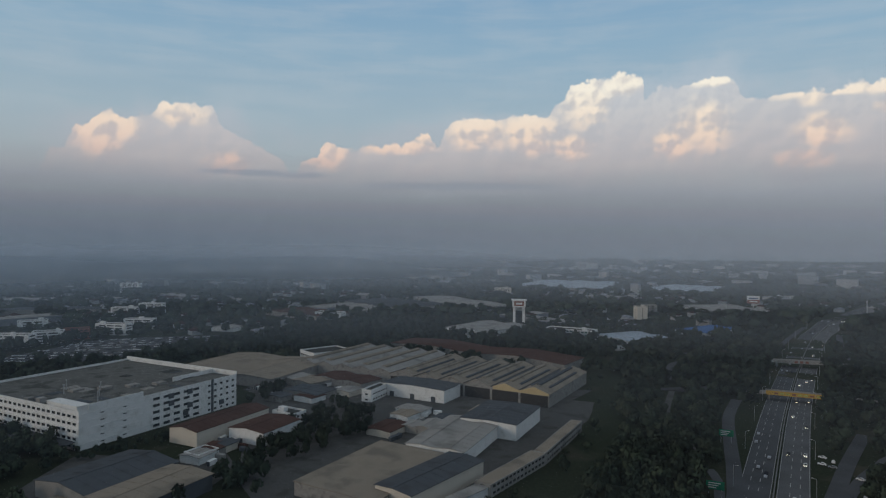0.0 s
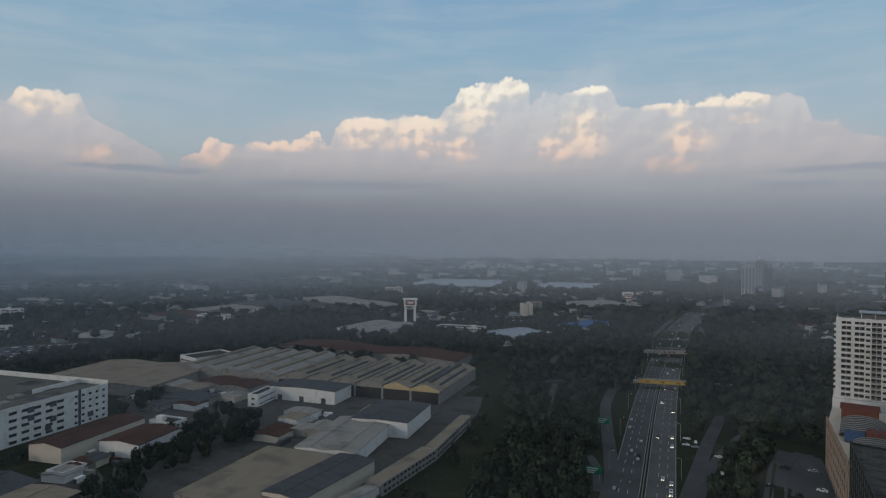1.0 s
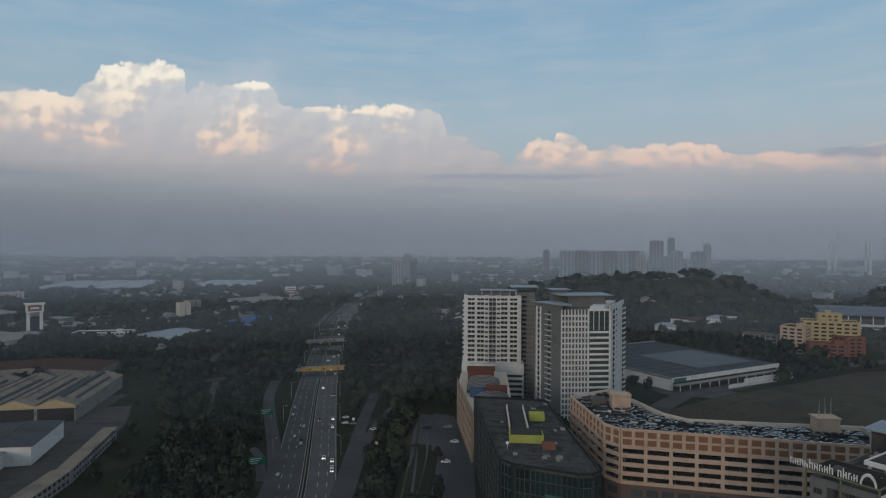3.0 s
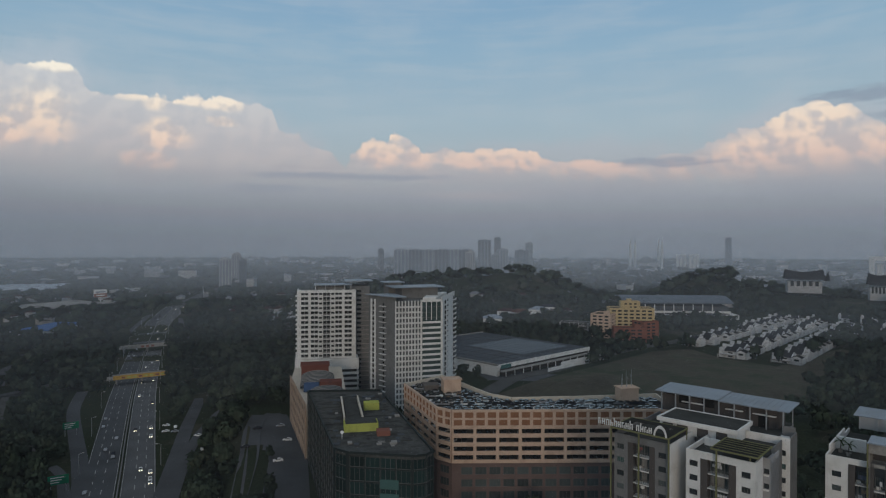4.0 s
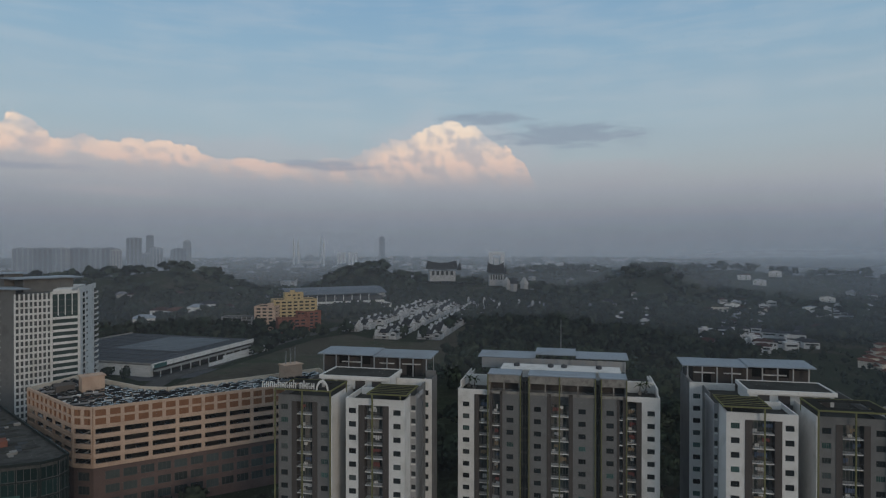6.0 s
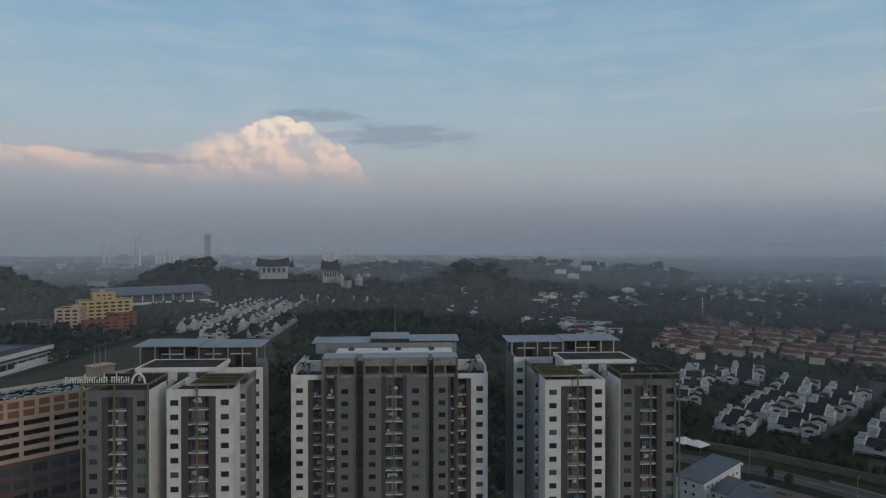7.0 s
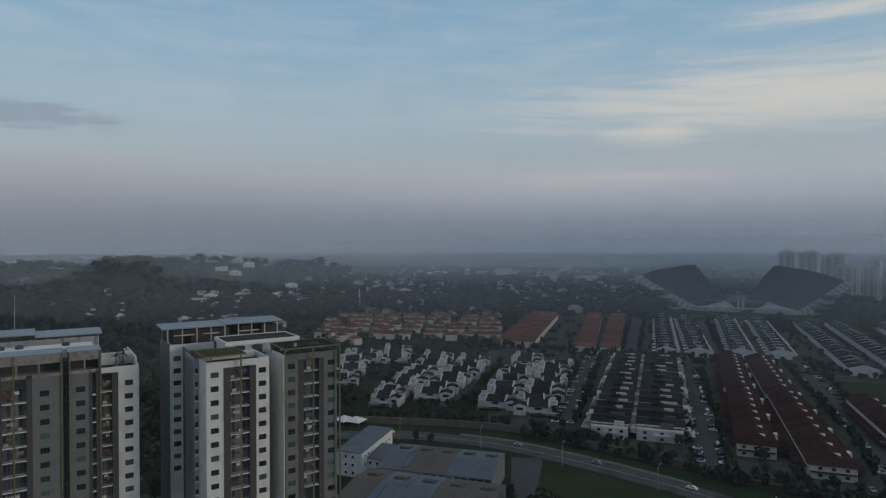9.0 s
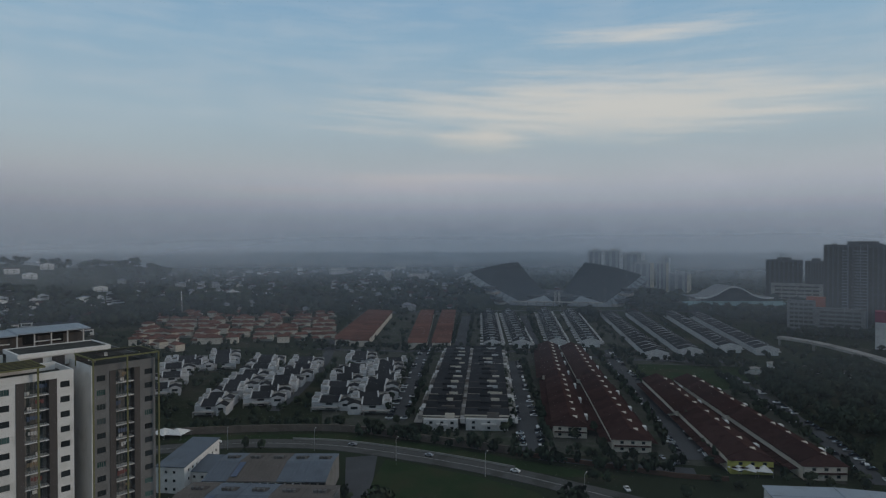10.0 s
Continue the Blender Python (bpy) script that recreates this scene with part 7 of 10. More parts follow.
def modern_house(label, m, group, flip=False, rise_by=0.0):
    """A white house: a charcoal slope between white fins, a tall side block, a gabled front bay, balcony and porch."""
    t = thing("house", m, label, "house", group)
    w, d, h = 13.5, 11.0, 5.6

    def put(name, shape, mat, lab=""):
        if flip:
            shape.v = [(w - x, y, z) for x, y, z in shape.v]
            shape.f = [f[::-1] for f in shape.f]
        part(name, shape, mat, t, lab)

    WHITE = HOUSEWHITE
    put("wall", Shape().box(0, w, 0, d, -1.5, h).side_profile([(0.2, h), (d - 0.2, h), (d * 0.5, h + 2.6)], 2.0, 9.2), WHITE)
    put("side_block", Shape().box(-0.1, 2.6, 1.2, d - 1.4, 0, h + 1.1 + rise_by), WHITE, "tall white side block")
    put("block_deck", Shape().box(0.2, 2.3, 1.5, d - 1.7, h + 1.1 + rise_by, h + 1.16 + rise_by), LIGHTSHEET)
    for a, b, za, zb in ((-0.7, d * 0.5, h - 0.2, h + 2.7), (d * 0.5, d + 0.5, h + 2.7, h - 0.1)):
        put("roof", Shape().side_profile([(a, za), (b, zb), (b, zb + 0.28), (a, za + 0.28)], 2.65, 8.75), TILE_BLACK, "charcoal sloping roof")
    for a in (2.2, 8.75):
        put("upstand", Shape().side_profile([(-0.9, h - 0.6), (d + 0.6, h - 0.6), (d + 0.6, h + 0.6), (d * 0.5, h + 3.5), (-0.9, h + 0.7)], a, a + 0.45), WHITE, "white fin beside the roof")
    put("roof_block", Shape().box(0.4, 2.3, d * 0.5 - 0.3, d * 0.5 + 1.3, h + 0.6, h + 3.7 + rise_by), WHITE, "white block rising over the ridge")
    put("front_bay", Shape().box(9.3, 13.3, -2.2, 4.0, 0, h + 0.4).profile([(9.3, h + 0.4), (13.3, h + 0.4), (11.3, h + 1.7)], -2.2, 4.0), WHITE)
    put("bay_roof", Shape().profile([(8.95, h + 0.2), (11.3, h + 1.75), (13.65, h + 0.2), (13.65, h + 0.5), (11.3, h + 2.05), (8.95, h + 0.5)], -2.0, 4.4), TILE_BLACK, "small charcoal roof over the bay")
    put("rear_deck", Shape().box(9.2, 13.3, 4.5, d - 0.3, h, h + 0.2).box(9.2, 13.5, d - 0.3, d, h, h + 0.9), LIGHTSHEET, "flat pale rear roof")
    put("balcony", Shape().box(2.7, 9.1, -1.8, 0, 2.8, 3.0).box(2.7, 9.1, -1.8, -1.65, 3.0, 3.9), WHITE)
    put("porch", Shape().box(0.2, 8.8, -4.6, -1.9, 2.7, 2.95).box(0.3, 0.7, -4.5, -4.1, -1, 2.7).box(8.2, 8.6, -4.5, -4.1, -1, 2.7), LIGHTSHEET)
    wm = pane_mesh(2.2, 1.7, GLASS)
    for x, y, z in ((10.2, -2.3, 3.3), (4.6, -0.1, 3.2), (4.6, -0.1, 0.5)):
        part("window", wm, None, t, "", pose(w - x - 2.2 if flip else x, y, z))
    return t


HOUSEWHITE = material("weathered_white_render", (0.47, 0.47, 0.475), 0.85, vary=0.25, grain=(1.2, 0.15), tint=(0.37, 0.37, 0.37), random_shade=0.25)
HOUSES = {}


def place_house(label, m, group, rnd):
    """One of the variants of the white house; the first of each is built, the others are copies."""
    key = (group, rnd.randrange(3))
    if key not in HOUSES:
        HOUSES[key] = modern_house(label, m, group, key[1] == 1, (0.0, 0.5, 1.2)[key[1]])
    else:
        copy_thing(HOUSES[key], m)


# white houses in rows beside the field
FG, hr = "white terraces by the field", random.Random(77)
for a, b in (((347.6, 549.9), (576.6, 701.4)), ((342.6, 486.5), (610.0, 680.3)), ((371.8, 457.9), (600.0, 625.1))):
    L, ang = math.hypot(b[0] - a[0], b[1] - a[1]), math.degrees(math.atan2(b[1] - a[1], b[0] - a[0]))
    n = int(L / 19.0)
    for k in range(n):
        x, y = a[0] + (b[0] - a[0]) * k / n, a[1] + (b[1] - a[1]) * k / n
        m = pose(x, y, land(x, y), 0, 0, ang - 90 + rng.uniform(-2, 2)) @ pose(0, 0, rng.uniform(-0.6, 0.6)) @ Matrix.Diagonal((1.3, 1.1, 1.0, 1))
        place_house("white linked house with a dark slate roof", m, FG, hr)
    claim(a[0], a[1], ang, L, 18, 10)
for x, y in [(575.7, 680.4), (606.9, 675.9), (637.4, 669.1), (653.3, 651.4), (662.7, 625.6), (671.9, 599.9), (609.3, 598.7), (683.9, 584.5)]:
    place_house("white linked house with a dark slate roof", pose(x, y, land(x, y), 0, 0, -40 + rng.uniform(-8, 8)), FG, hr)
    claim(x - 12, y - 12, 0, 24, 24, 6)


# ---------------------------------------------------------------- housing estate
def estate_row(label, a, b, depth, step, h, ridge, roof, wall, group, **kw):
    return house_row(label, a, b, depth, step, h, ridge, roof, wall, 1, group, **kw)


REDG = "red-roofed terraces"


def HIP(d):
    """The hipped end of a terrace roof of depth d."""
    return Shape().add([(-5.0, -0.8, 6.0), (-5.0, d + 0.8, 6.0), (0.4, d + 0.8, 6.0), (0.4, d / 2, 10.15), (0.4, -0.8, 6.0)], [(0, 4, 3), (0, 3, 1), (1, 3, 2), (0, 1, 2, 4), (2, 3, 4)])


LIMEWALL = material("lime_yellow_render", (0.40, 0.38, 0.11), 0.8, vary=0.2)
for a, b, d in (((297.7, -137.8), (525.2, -216.0), 17), ((271.3, -158.2), (513.0, -233.2), 18), ((235.1, -194.5), (379.3, -237.3), 18), ((223.2, -219.9), (375.0, -257.8), 18)):
    row = estate_row("terraced house with a dark red tiled roof", a, b, d, 7.4, 6.2, 3.6, TILE_RED, CREAM, REDG, porch=False, margin=3)
    dormer = Shape().profile([(-1.4, -0.4), (1.4, -0.4), (1.4, 1.1), (0, 1.9), (-1.4, 1.1)], -1.5, 2.0).mesh("dormer", CREAM)
    for k, hse in enumerate(row):
        if k % 2 == 0:
            part("dormer", dormer, None, hse, "pale gabled dormer", pose(3.7, d / 2 - 2.6, 7.6))
        if k >= len(row) // 2:
            hse.matrix_basis = hse.matrix_basis @ pose(0, 1.8, 0.9)
        if k == len(row) // 2:
            part("hip_end", HIP(d), TILE_RED, hse, "hipped end of the red roof")
            part("step_wall", Shape().box(-4.2, -0.02, 0.2, d - 0.2, 3.0, 6.2), CREAM, hse)
        if k % 5 == 2:
            part("front_gable", Shape().box(1.0, 4.6, -2.2, 0, 3.7, 6.4), WHITE, hse, "white bay over the porch")
        part("front_porch", Shape().side_profile([(-4.2, 2.7), (0, 3.4), (0, 3.6), (-4.2, 2.9)], 0.2, 7.2), TILE_RED, hse)
        part("rear_porch", Shape().side_profile([(d, 3.4), (d + 4.2, 2.7), (d + 4.2, 2.9), (d, 3.6)], 0.2, 7.2), TILE_RED, hse)
    e = row[0]
    wm = pane_mesh(1.6, 1.3, GLASS)
    for z in (1.0, 4.0):
        for y in (3.0, 8.0, 13.0):
            part("gable_window", wm, None, e, "", pose(-4.3, y + 1.6, z, 0, 0, -90))
    part("end_wall", Shape().box(-4.2, -0.02, 0.2, d - 0.2, -1, 6.2), CREAM if a[0] > 240 or a[0] < 230 else LIMEWALL, e, "painted end wall")
    part("hip_end", HIP(d), TILE_RED, e, "hipped end of the red roof")
    part("gable_band", Shape().box(-5.6, -4.2, 0.5, d - 0.5, 3.0, 3.3), TILE_RED, e)

FARWALL = material("weathered_white_parapet", (0.46, 0.455, 0.45), 0.85, vary=0.25)
DARKG = "dark-roofed terraces"
for a, b, d in (((322.5, -76.1), (533.6, -135.7), 19), ((317.1, -102.1), (528.1, -162.0), 23)):
    row = estate_row("terraced house with black roof slopes and cream party walls", a, b, d, 15.6, 6.4, 2.3, TILE_BLACK, GREY, DARKG, porch=False, margin=3, across=False, glazed=False)
    w = math.hypot(b[0] - a[0], b[1] - a[1]) / len(row)
    for k, hse in enumerate(row):
        q, wide = rng.random(), rng.uniform(0.35, 0.75)
        part("party_wall", Shape().box(-0.25, 0.25, -0.4, d + 0.4, 5.6, 7.15 + 0.4 * q), (CREAM, TAUPE, TAUPE)[k % 3], hse, "cream wall rising between the roofs")
        part("raised_wall", Shape().box(-0.55, 0.55, d * (0.1 + 0.25 * q), d * (0.1 + 0.25 * q + 0.55 * wide), 6.0, 8.5 + 0.4 * q), (CREAM, TAUPE, FARWALL)[(k + int(3 * q)) % 3], hse, "taller piece of wall on the roof")
        part("roof_block", Shape().box(w * 0.30, w * 0.60, d * (0.35 + 0.2 * q), d * (0.62 + 0.2 * q), 7.4, 9.3), TILE_BLACK, hse)
        part("terrace_slab", Shape().box(0.5, w - 0.5, -5.2, -0.65, 3.0, 3.35).box(0.5, w * 0.55, -3.4, -0.65, 3.35, 5.4 + q), LIGHTSHEET if k % 3 else FARWALL, hse, "white porch and balcony block")
        part("rear_slab", Shape().box(0.5, w - 0.5, d + 0.65, d + 5.2, 3.0, 3.35).box(w * 0.4, w - 0.6, d + 0.65, d + 3.6, 3.35, 5.2 + q), (LIGHTSHEET, FARWALL, TAUPE)[k % 3], hse)
    e = row[0]
    part("end_wall", Shape().box(-3.4, -0.6, 0.4, d - 0.4, -1, 5.9).box(-5.2, -3.4, d * 0.3, d * 0.62, 2.8, 3.9), FARWALL, e, "white end wall with a small balcony")
    for y in (2.6, d * 0.42, d - 5.2):
        for z in (0.8, 3.6):
            part("gable_window", pane_mesh(1.7, 1.4, GLASS), None, e, "", pose(-3.48, y + 1.7, z, 0, 0, -90))

def far_terrace(a, b, d, step, roof, label, crest=False):
    """A far row of terraced houses, too small to pick apart."""
    L, ang = math.hypot(b[0] - a[0], b[1] - a[1]), math.degrees(math.atan2(b[1] - a[1], b[0] - a[0]))
    n, s = round(L / step), Shape()
    st = L / n
    for k in range(n):
        x, dz = k * st, rng.uniform(-0.3, 0.3)
        s.box(x, x + st, 0, d, -1, 5.8, 0)
        for p, q, zp, zq in ((-0.8, d / 2, 5.7, 8.3 + dz), (d / 2, d + 0.8, 8.3 + dz, 5.7)):
            s.side_profile([(p, zp), (q, zq), (q, zq + 0.3), (p, zp + 0.3)], x + 0.2, x + st - 0.2, 1)
        s.side_profile([(-0.9, 4.6), (d + 0.9, 4.6), (d + 0.9, 6.0), (d / 2, 8.85), (-0.9, 6.0)], x - 0.2, x + 0.2, 0)
        if crest:
            u, v = rng.uniform(0.26, 0.36), rng.uniform(0.62, 0.74)
            s.box(x + st * 0.35, x + st * 0.62, d * u, d * v, 6.2, 10.2 + dz, 0)
            s.box(x + st * 0.30, x + st * 0.70, d * u - 0.5, d * v + 0.5, 10.25 + dz, 10.5 + dz, 1)
            s.box(x + st * 0.2, x + st * 0.8, -4.4, -2.7, 2.6, 4.6 + dz, 0).box(x + st * 0.3, x + st * 0.7, d + 1, d + 4.2, 2.6, 3.0, 0)
        s.box(x + 0.8, x + st - 4, -2.6, 0, 2.8, 3.1, 0).box(x + 1, x + st - 1, -0.1, 0, 3.6, 5.0, 2)
    single("terrace_row", s, [FARWALL, roof, GLASS], label, "terraced houses", "far white terraces", "stuff", pose(a[0], a[1], land(*a), 0, 0, ang))
    claim(a[0], a[1], ang, L, d, 3)


for a, b, d in (((558.7, -171.4), (812.7, -239.3), 15), ((553.1, -198.2), (807.3, -264.7), 15), ((551.9, -233.7), (803.3, -314.9), 16), ((545.3, -264.9), (795.9, -349.5), 16)):
    far_terrace(a, b, d, 17, TILE_BLACK, "far row of white terraced houses with slate roofs", True)
for a, b, d in (((476.2, -293.2), (761.2, -390.2), 18), ((481.8, -329.0), (760.1, -425.4), 18), ((491.6, -375.2), (749.9, -473.2), 18), ((472.8, -397.7), (743.2, -504.7), 18)):
    far_terrace(a, b, d, 15, TILE_BLACK, "far row of white terraced houses with charcoal roofs")

for a, b, d in (((593.7, -51.3), (822.6, -102.3), 17), ((603.7, -34.9), (832.2, -86.8), 15), ((565.4, -124.8), (811.2, -185.6), 17), ((570.0, -103.2), (817.1, -157.6), 17)):
    estate_row("terraced house with an orange-red tiled roof", a, b, d, 9.2, 5.8, 3.3, TILE_ORANGE, CREAM, "orange-red terraces", porch=False, margin=3, across=False, glazed=False)


def lerp2(q, u, v):
    (ax, ay), (bx, by), (cx, cy), (dx, dy) = q
    return ((1 - u) * (1 - v) * ax + u * (1 - v) * bx + u * v * cx + (1 - u) * v * dx, (1 - u) * (1 - v) * ay + u * (1 - v) * by + u * v * cy + (1 - u) * v * dy)


for q, nu, nv, turn in (([(373.8, 71.4), (376.2, 27.6), (513.3, -10.7), (543.0, 51.3)], 2, 9, 62), ([(377.5, 3.6), (355.5, -37.2), (483.2, -71.9), (558.1, -28.2)], 2, 9, 74), ([(497.9, 109.7), (508.6, 63.9), (573.7, 62.8), (561.1, 118.7)], 2, 3, 62), ([(418.3, 110.9), (419.6, 85.9), (520.3, 89.7), (573.3, 130.6)], 1, 4, 62)):
    ang = math.degrees(math.atan2(q[3][1] - q[0][1], q[3][0] - q[0][0]))
    for i in range(nu):
        for j in range(nv):
            x, y = lerp2(q, (i + 0.5) / nu, (j + 0.5) / nv)
            x, y = x + rng.uniform(-1, 1), y + rng.uniform(-1, 1)
            m = pose(x, y, land(x, y), 0, 0, ang - 90 + rng.uniform(-3, 3)) @ pose(rng.uniform(-10, -7), -5.5, 0, 0, 0, rng.choice((0, 0, 0, 4, -4))) @ Matrix.Diagonal((rng.uniform(1.22, 1.42), rng.uniform(1.0, 1.15), rng.uniform(0.85, 1.05), 1))
            if rng.random() < 0.06:
                continue
            place_house("white modern house with charcoal sloping roofs", m, "white and charcoal houses", hr)
            TAKEN.append((x, y, 1.0, 0.0, 0.1, 0.1, 10.5))

first = None
for q, nu, nv in (([(631.9, 167.4), (626.5, -13.0), (846.8, -26.5), (913.2, 209.7)], 16, 7), ([(656.8, 184.2), (571.7, 115.8), (687.6, 121.4), (762.4, 196.0)], 4, 2)):
    ang = math.degrees(math.atan2(q[1][1] - q[0][1], q[1][0] - q[0][0]))
    for i in range(nu):
        for j in range(nv):
            x, y = lerp2(q, (i + 0.5) / nu, (j + 0.5) / nv)
            x, y = x + rng.uniform(-3, 3), y + rng.uniform(-4, 4)
            if rng.random() < 0.05:
                continue
            m = pose(x, y, land(x, y), 0, 0, ang + rng.choice((0, 0, 180)) + rng.uniform(-4, 4))
            if first is None:
                first = gable_house("cream two-storey house with hipped orange roof", m, 11.5, 8.6, 6.2, 2.3, TILE_ORANGE, CREAM, "house", "orange-roofed houses", hipped=True, lean=True, glazed=False)
                part("lower_roof", Shape().hip(-1.5, 6.5, -4.5, 1.0, 3.2, 5.0, 2.2), TILE_ORANGE, first)
            else:
                copy_thing(first, m)
            TAKEN.append((x, y, 1.0, 0.0, 0.1, 0.1, 9))

# shop rows beside the nearest tower
for q, roofs in (((249.5, 41.2, -102.4, 47.4, 28.2), (SHOPBLUE, TAUPE, TAUPE, SHOPBLUE, SHOPBLUE)), ((217.5, 51.2, -104.8, 55.7, 29.2), (TAUPE, SHOPBLUE, SHOPBLUE, TAUPE, TAUPE))):
    x, y, ang, w, d = q
    n = len(roofs)
    for i in range(n):
        xx, yy = x + math.cos(radians(ang)) * w * i / n, y + math.sin(radians(ang)) * w * i / n
        u = w / n - 0.3
        t = thing("shop_building", spot(xx, yy, ang), "three-storey shop building with a sloping metal roof", "shop", "shop row")
        claim(xx, yy, ang, u, d)
        part("wall", Shape().box(0, u, 0, d, -1, 9.0).side_profile([(0, 9), (d, 9), (d, 9.6), (d * 0.55, 11.0)], 0, 0.3).side_profile([(0, 9), (d, 9), (d, 9.6), (d * 0.55, 11.0)], u - 0.3, u), WHITE if i != n - 1 else (GREY if y > 45 or x > 240 else CREAM), t)
        part("roof", Shape().side_profile([(-0.8, 9.0), (d * 0.55, 11.05), (d * 0.55, 11.3), (-0.8, 9.25)], -0.1, u + 0.1).side_profile([(d * 0.55, 11.05), (d + 0.6, 9.7), (d + 0.6, 9.95), (d * 0.55, 11.3)], -0.1, u + 0.1), roofs[i], t, "sloping metal roof")
        seam = Shape()
        for k in range(1, 6):
            seam.side_profile([(-0.8, 9.24), (d * 0.55, 11.29), (d * 0.55, 11.42), (-0.8, 9.37)], u * k / 6, u * k / 6 + 0.08)
        part("roof_seam", seam, roofs[i], t)
        part("vent_well", Shape().box(u * 0.3, u * 0.8, d * 0.60, d * 0.82, 9.5, 10.9), BROWN, t, "dark roof well")
        for k in range(3):
            part("water_tank", Shape().tube((u * (0.36 + 0.16 * k), d * 0.7, 10.9), (u * (0.36 + 0.16 * k), d * 0.7, 11.9), 0.7, 0.7, 10), FRAME, t)
        for z in (1.0, 4.2, 7.0):
            for k in range(3):
                part("window", pane_mesh(u / 3 - 0.7, 1.5, GLASS), None, t, "", pose(u * k / 3 + 0.35, -0.1, z))
        if i == 1:
            part("blue_sheet", Shape().side_profile([(2.0, 9.9), (d * 0.5, 11.2), (d * 0.5, 11.35), (2.0, 10.05)], 0.4, u * 0.3), LAUNDRY[1], t, "blue tarpaulin")
for q, h in (((264.8, 61.4, -107.6, 12.1, 30.2), 3), ((267.0, 50.9, -108.5, 11.5, 13.7), 2)):
    x, y, ang, w, d = q
    t = flat_block("white three-storey corner block with sloping roof", x, y, ang, w, d, h, 3.4, 3.4, 1.2, 1.2, huts=0, parapet=0.2, name="shop_building", category="shop")
    z = h * 3.4 + 0.25
    part("slope_roof", Shape().side_profile([(-0.4, z), (d + 0.4, z + 2.2), (d + 0.4, z + 2.45), (-0.4, z + 0.25)], -0.3, w + 0.3), SHOPBLUE, t, "blue-grey sloping roof")
    part("side_wall", Shape().side_profile([(0, z - 0.3), (d, z - 0.3), (d, z + 2.15)], 0, 0.3).side_profile([(0, z - 0.3), (d, z - 0.3), (d, z + 2.15)], w - 0.3, w).box(0.3, w - 0.3, d - 0.3, d, z - 0.3, z + 2.1), WHITE, t)

# road, retaining wall and green
ESTATE = [(318.7, 80.2), (320.3, 60.2), (321.5, 36.7), (316.3, 12.0), (307.7, -12.5), (291.5, -38.2), (274.2, -61.7), (256.5, -82.8), (238.0, -101.0), (217.6, -120.2), (192.8, -145.7)]
road(ESTATE, 13, PAVE, "pale grey two-way road past the estate")
s, ESTATEPATH = ribbon(ESTATE, 0.25, 0.26, 8, thick=0.01)
single("centre_line", s, PAINT, "white painted line along the road", "road marking", kind="structure")
s, _ = ribbon(ESTATE[3:8], 0.4, 0.9, 8, side=-7.2, thick=0.9)
single("road_barrier", s, LIGHTSHEET, "low white concrete road barrier", "barrier", kind="structure")
s, _ = ribbon([(342.9, 91.6), (342.0, 64.2), (340.4, 33.2), (336.3, 4.1), (329.4, -19.2), (315.1, -41.2), (297.2, -66.8), (280.5, -90.4)], 0.8, 3.6, 8, thick=4.6)
single("retaining_wall", s, material("pale_stone_wall", (0.125, 0.108, 0.094), 0.9, vary=0.3), "pale brown retaining wall along the estate", "wall", kind="structure")
s, _ = ribbon([(280.5, -90.4), (264.4, -112.1), (250.2, -132.5), (236.8, -151.5), (229.1, -170.1)], 0.5, 2.0, 8, thick=3)
single("boundary_wall", s, material("dark_brick_wall", (0.10, 0.065, 0.05), 0.9, vary=0.3), "low dark brick boundary wall", "wall", kind="structure")
claim_line([(342.9, 91.6), (340.4, 33.2), (329.4, -19.2), (297.2, -66.8), (264.4, -112.1), (229.1, -170.1)], 6)
GRASS = material("mown_grass", (0.026, 0.042, 0.019), 0.95, vary=0.4, grain=(0.8, 0.04), tint=(0.036, 0.042, 0.022))
patch([(231.3, -17.7), (260.8, -24.7), (284.1, -32.5), (273.6, -47.3), (254.6, -69.6), (234.4, -87.5), (215.9, -91.7), (201.0, -45.4)], GRASS, "green open lawn beside the road", name="lawn")
patch([(242.9, -12.1), (290.8, -14.9), (290.9, -29.6), (260.8, -24.7), (233.8, -17.9)], ASPHALT, "asphalt yard beside the shops", name="yard")
patch([(421.4, -224.3), (463.6, -259.1), (434.7, -341.1), (394.3, -316.6), (371.5, -274.5), (383.0, -235.3)], GRASS, "grass playing field in the estate", name="playing_field")
patch([(341.8, 72.4), (335.4, 32.7), (327.7, -13.3), (307.7, -46.0), (282.0, -79.8), (259.6, -107.4), (242.3, -128.4), (247.2, -104.9), (269.0, -76.2), (300.3, -39.3), (314.7, -12.7), (325.8, 31.8), (329.3, 69.8)], GRASS, "grass verge along the road", name="verge")
for pts, wd in (([(280.3, -103.0), (335.5, -118.0), (416.8, -140.1), (496.4, -161.7)], 12), ([(254.3, -171.1), (330.3, -199.6), (417.5, -224.5), (530.8, -259.6)], 14), ([(212.1, -228.1), (279.5, -257.3), (354.0, -282.4), (410.7, -303.3)], 10), ([(345.1, -45.1), (415.8, -63.8), (511.9, -88.0), (594.4, -110.4)], 10),
                ([(379.0, 23.6), (423.6, 11.0), (525.4, -9.0), (648.9, -21.0)], 8), ([(591.2, -3.0), (562.0, -83.5), (542.9, -174.1), (486.6, -256.2), (450.9, -353.8)], 8), ([(581.8, -138.4), (808.0, -200.4)], 12), ([(567.3, -207.3), (792.5, -273.3)], 10), ([(272.4, -102.9), (254.6, -134.8), (241.8, -162.8)], 7), ([(876.6, -35.0), (861.2, -275.5), (780.7, -583.6)], 9)):
    road(pts, wd, ASPHALT, "asphalt estate road between house rows")
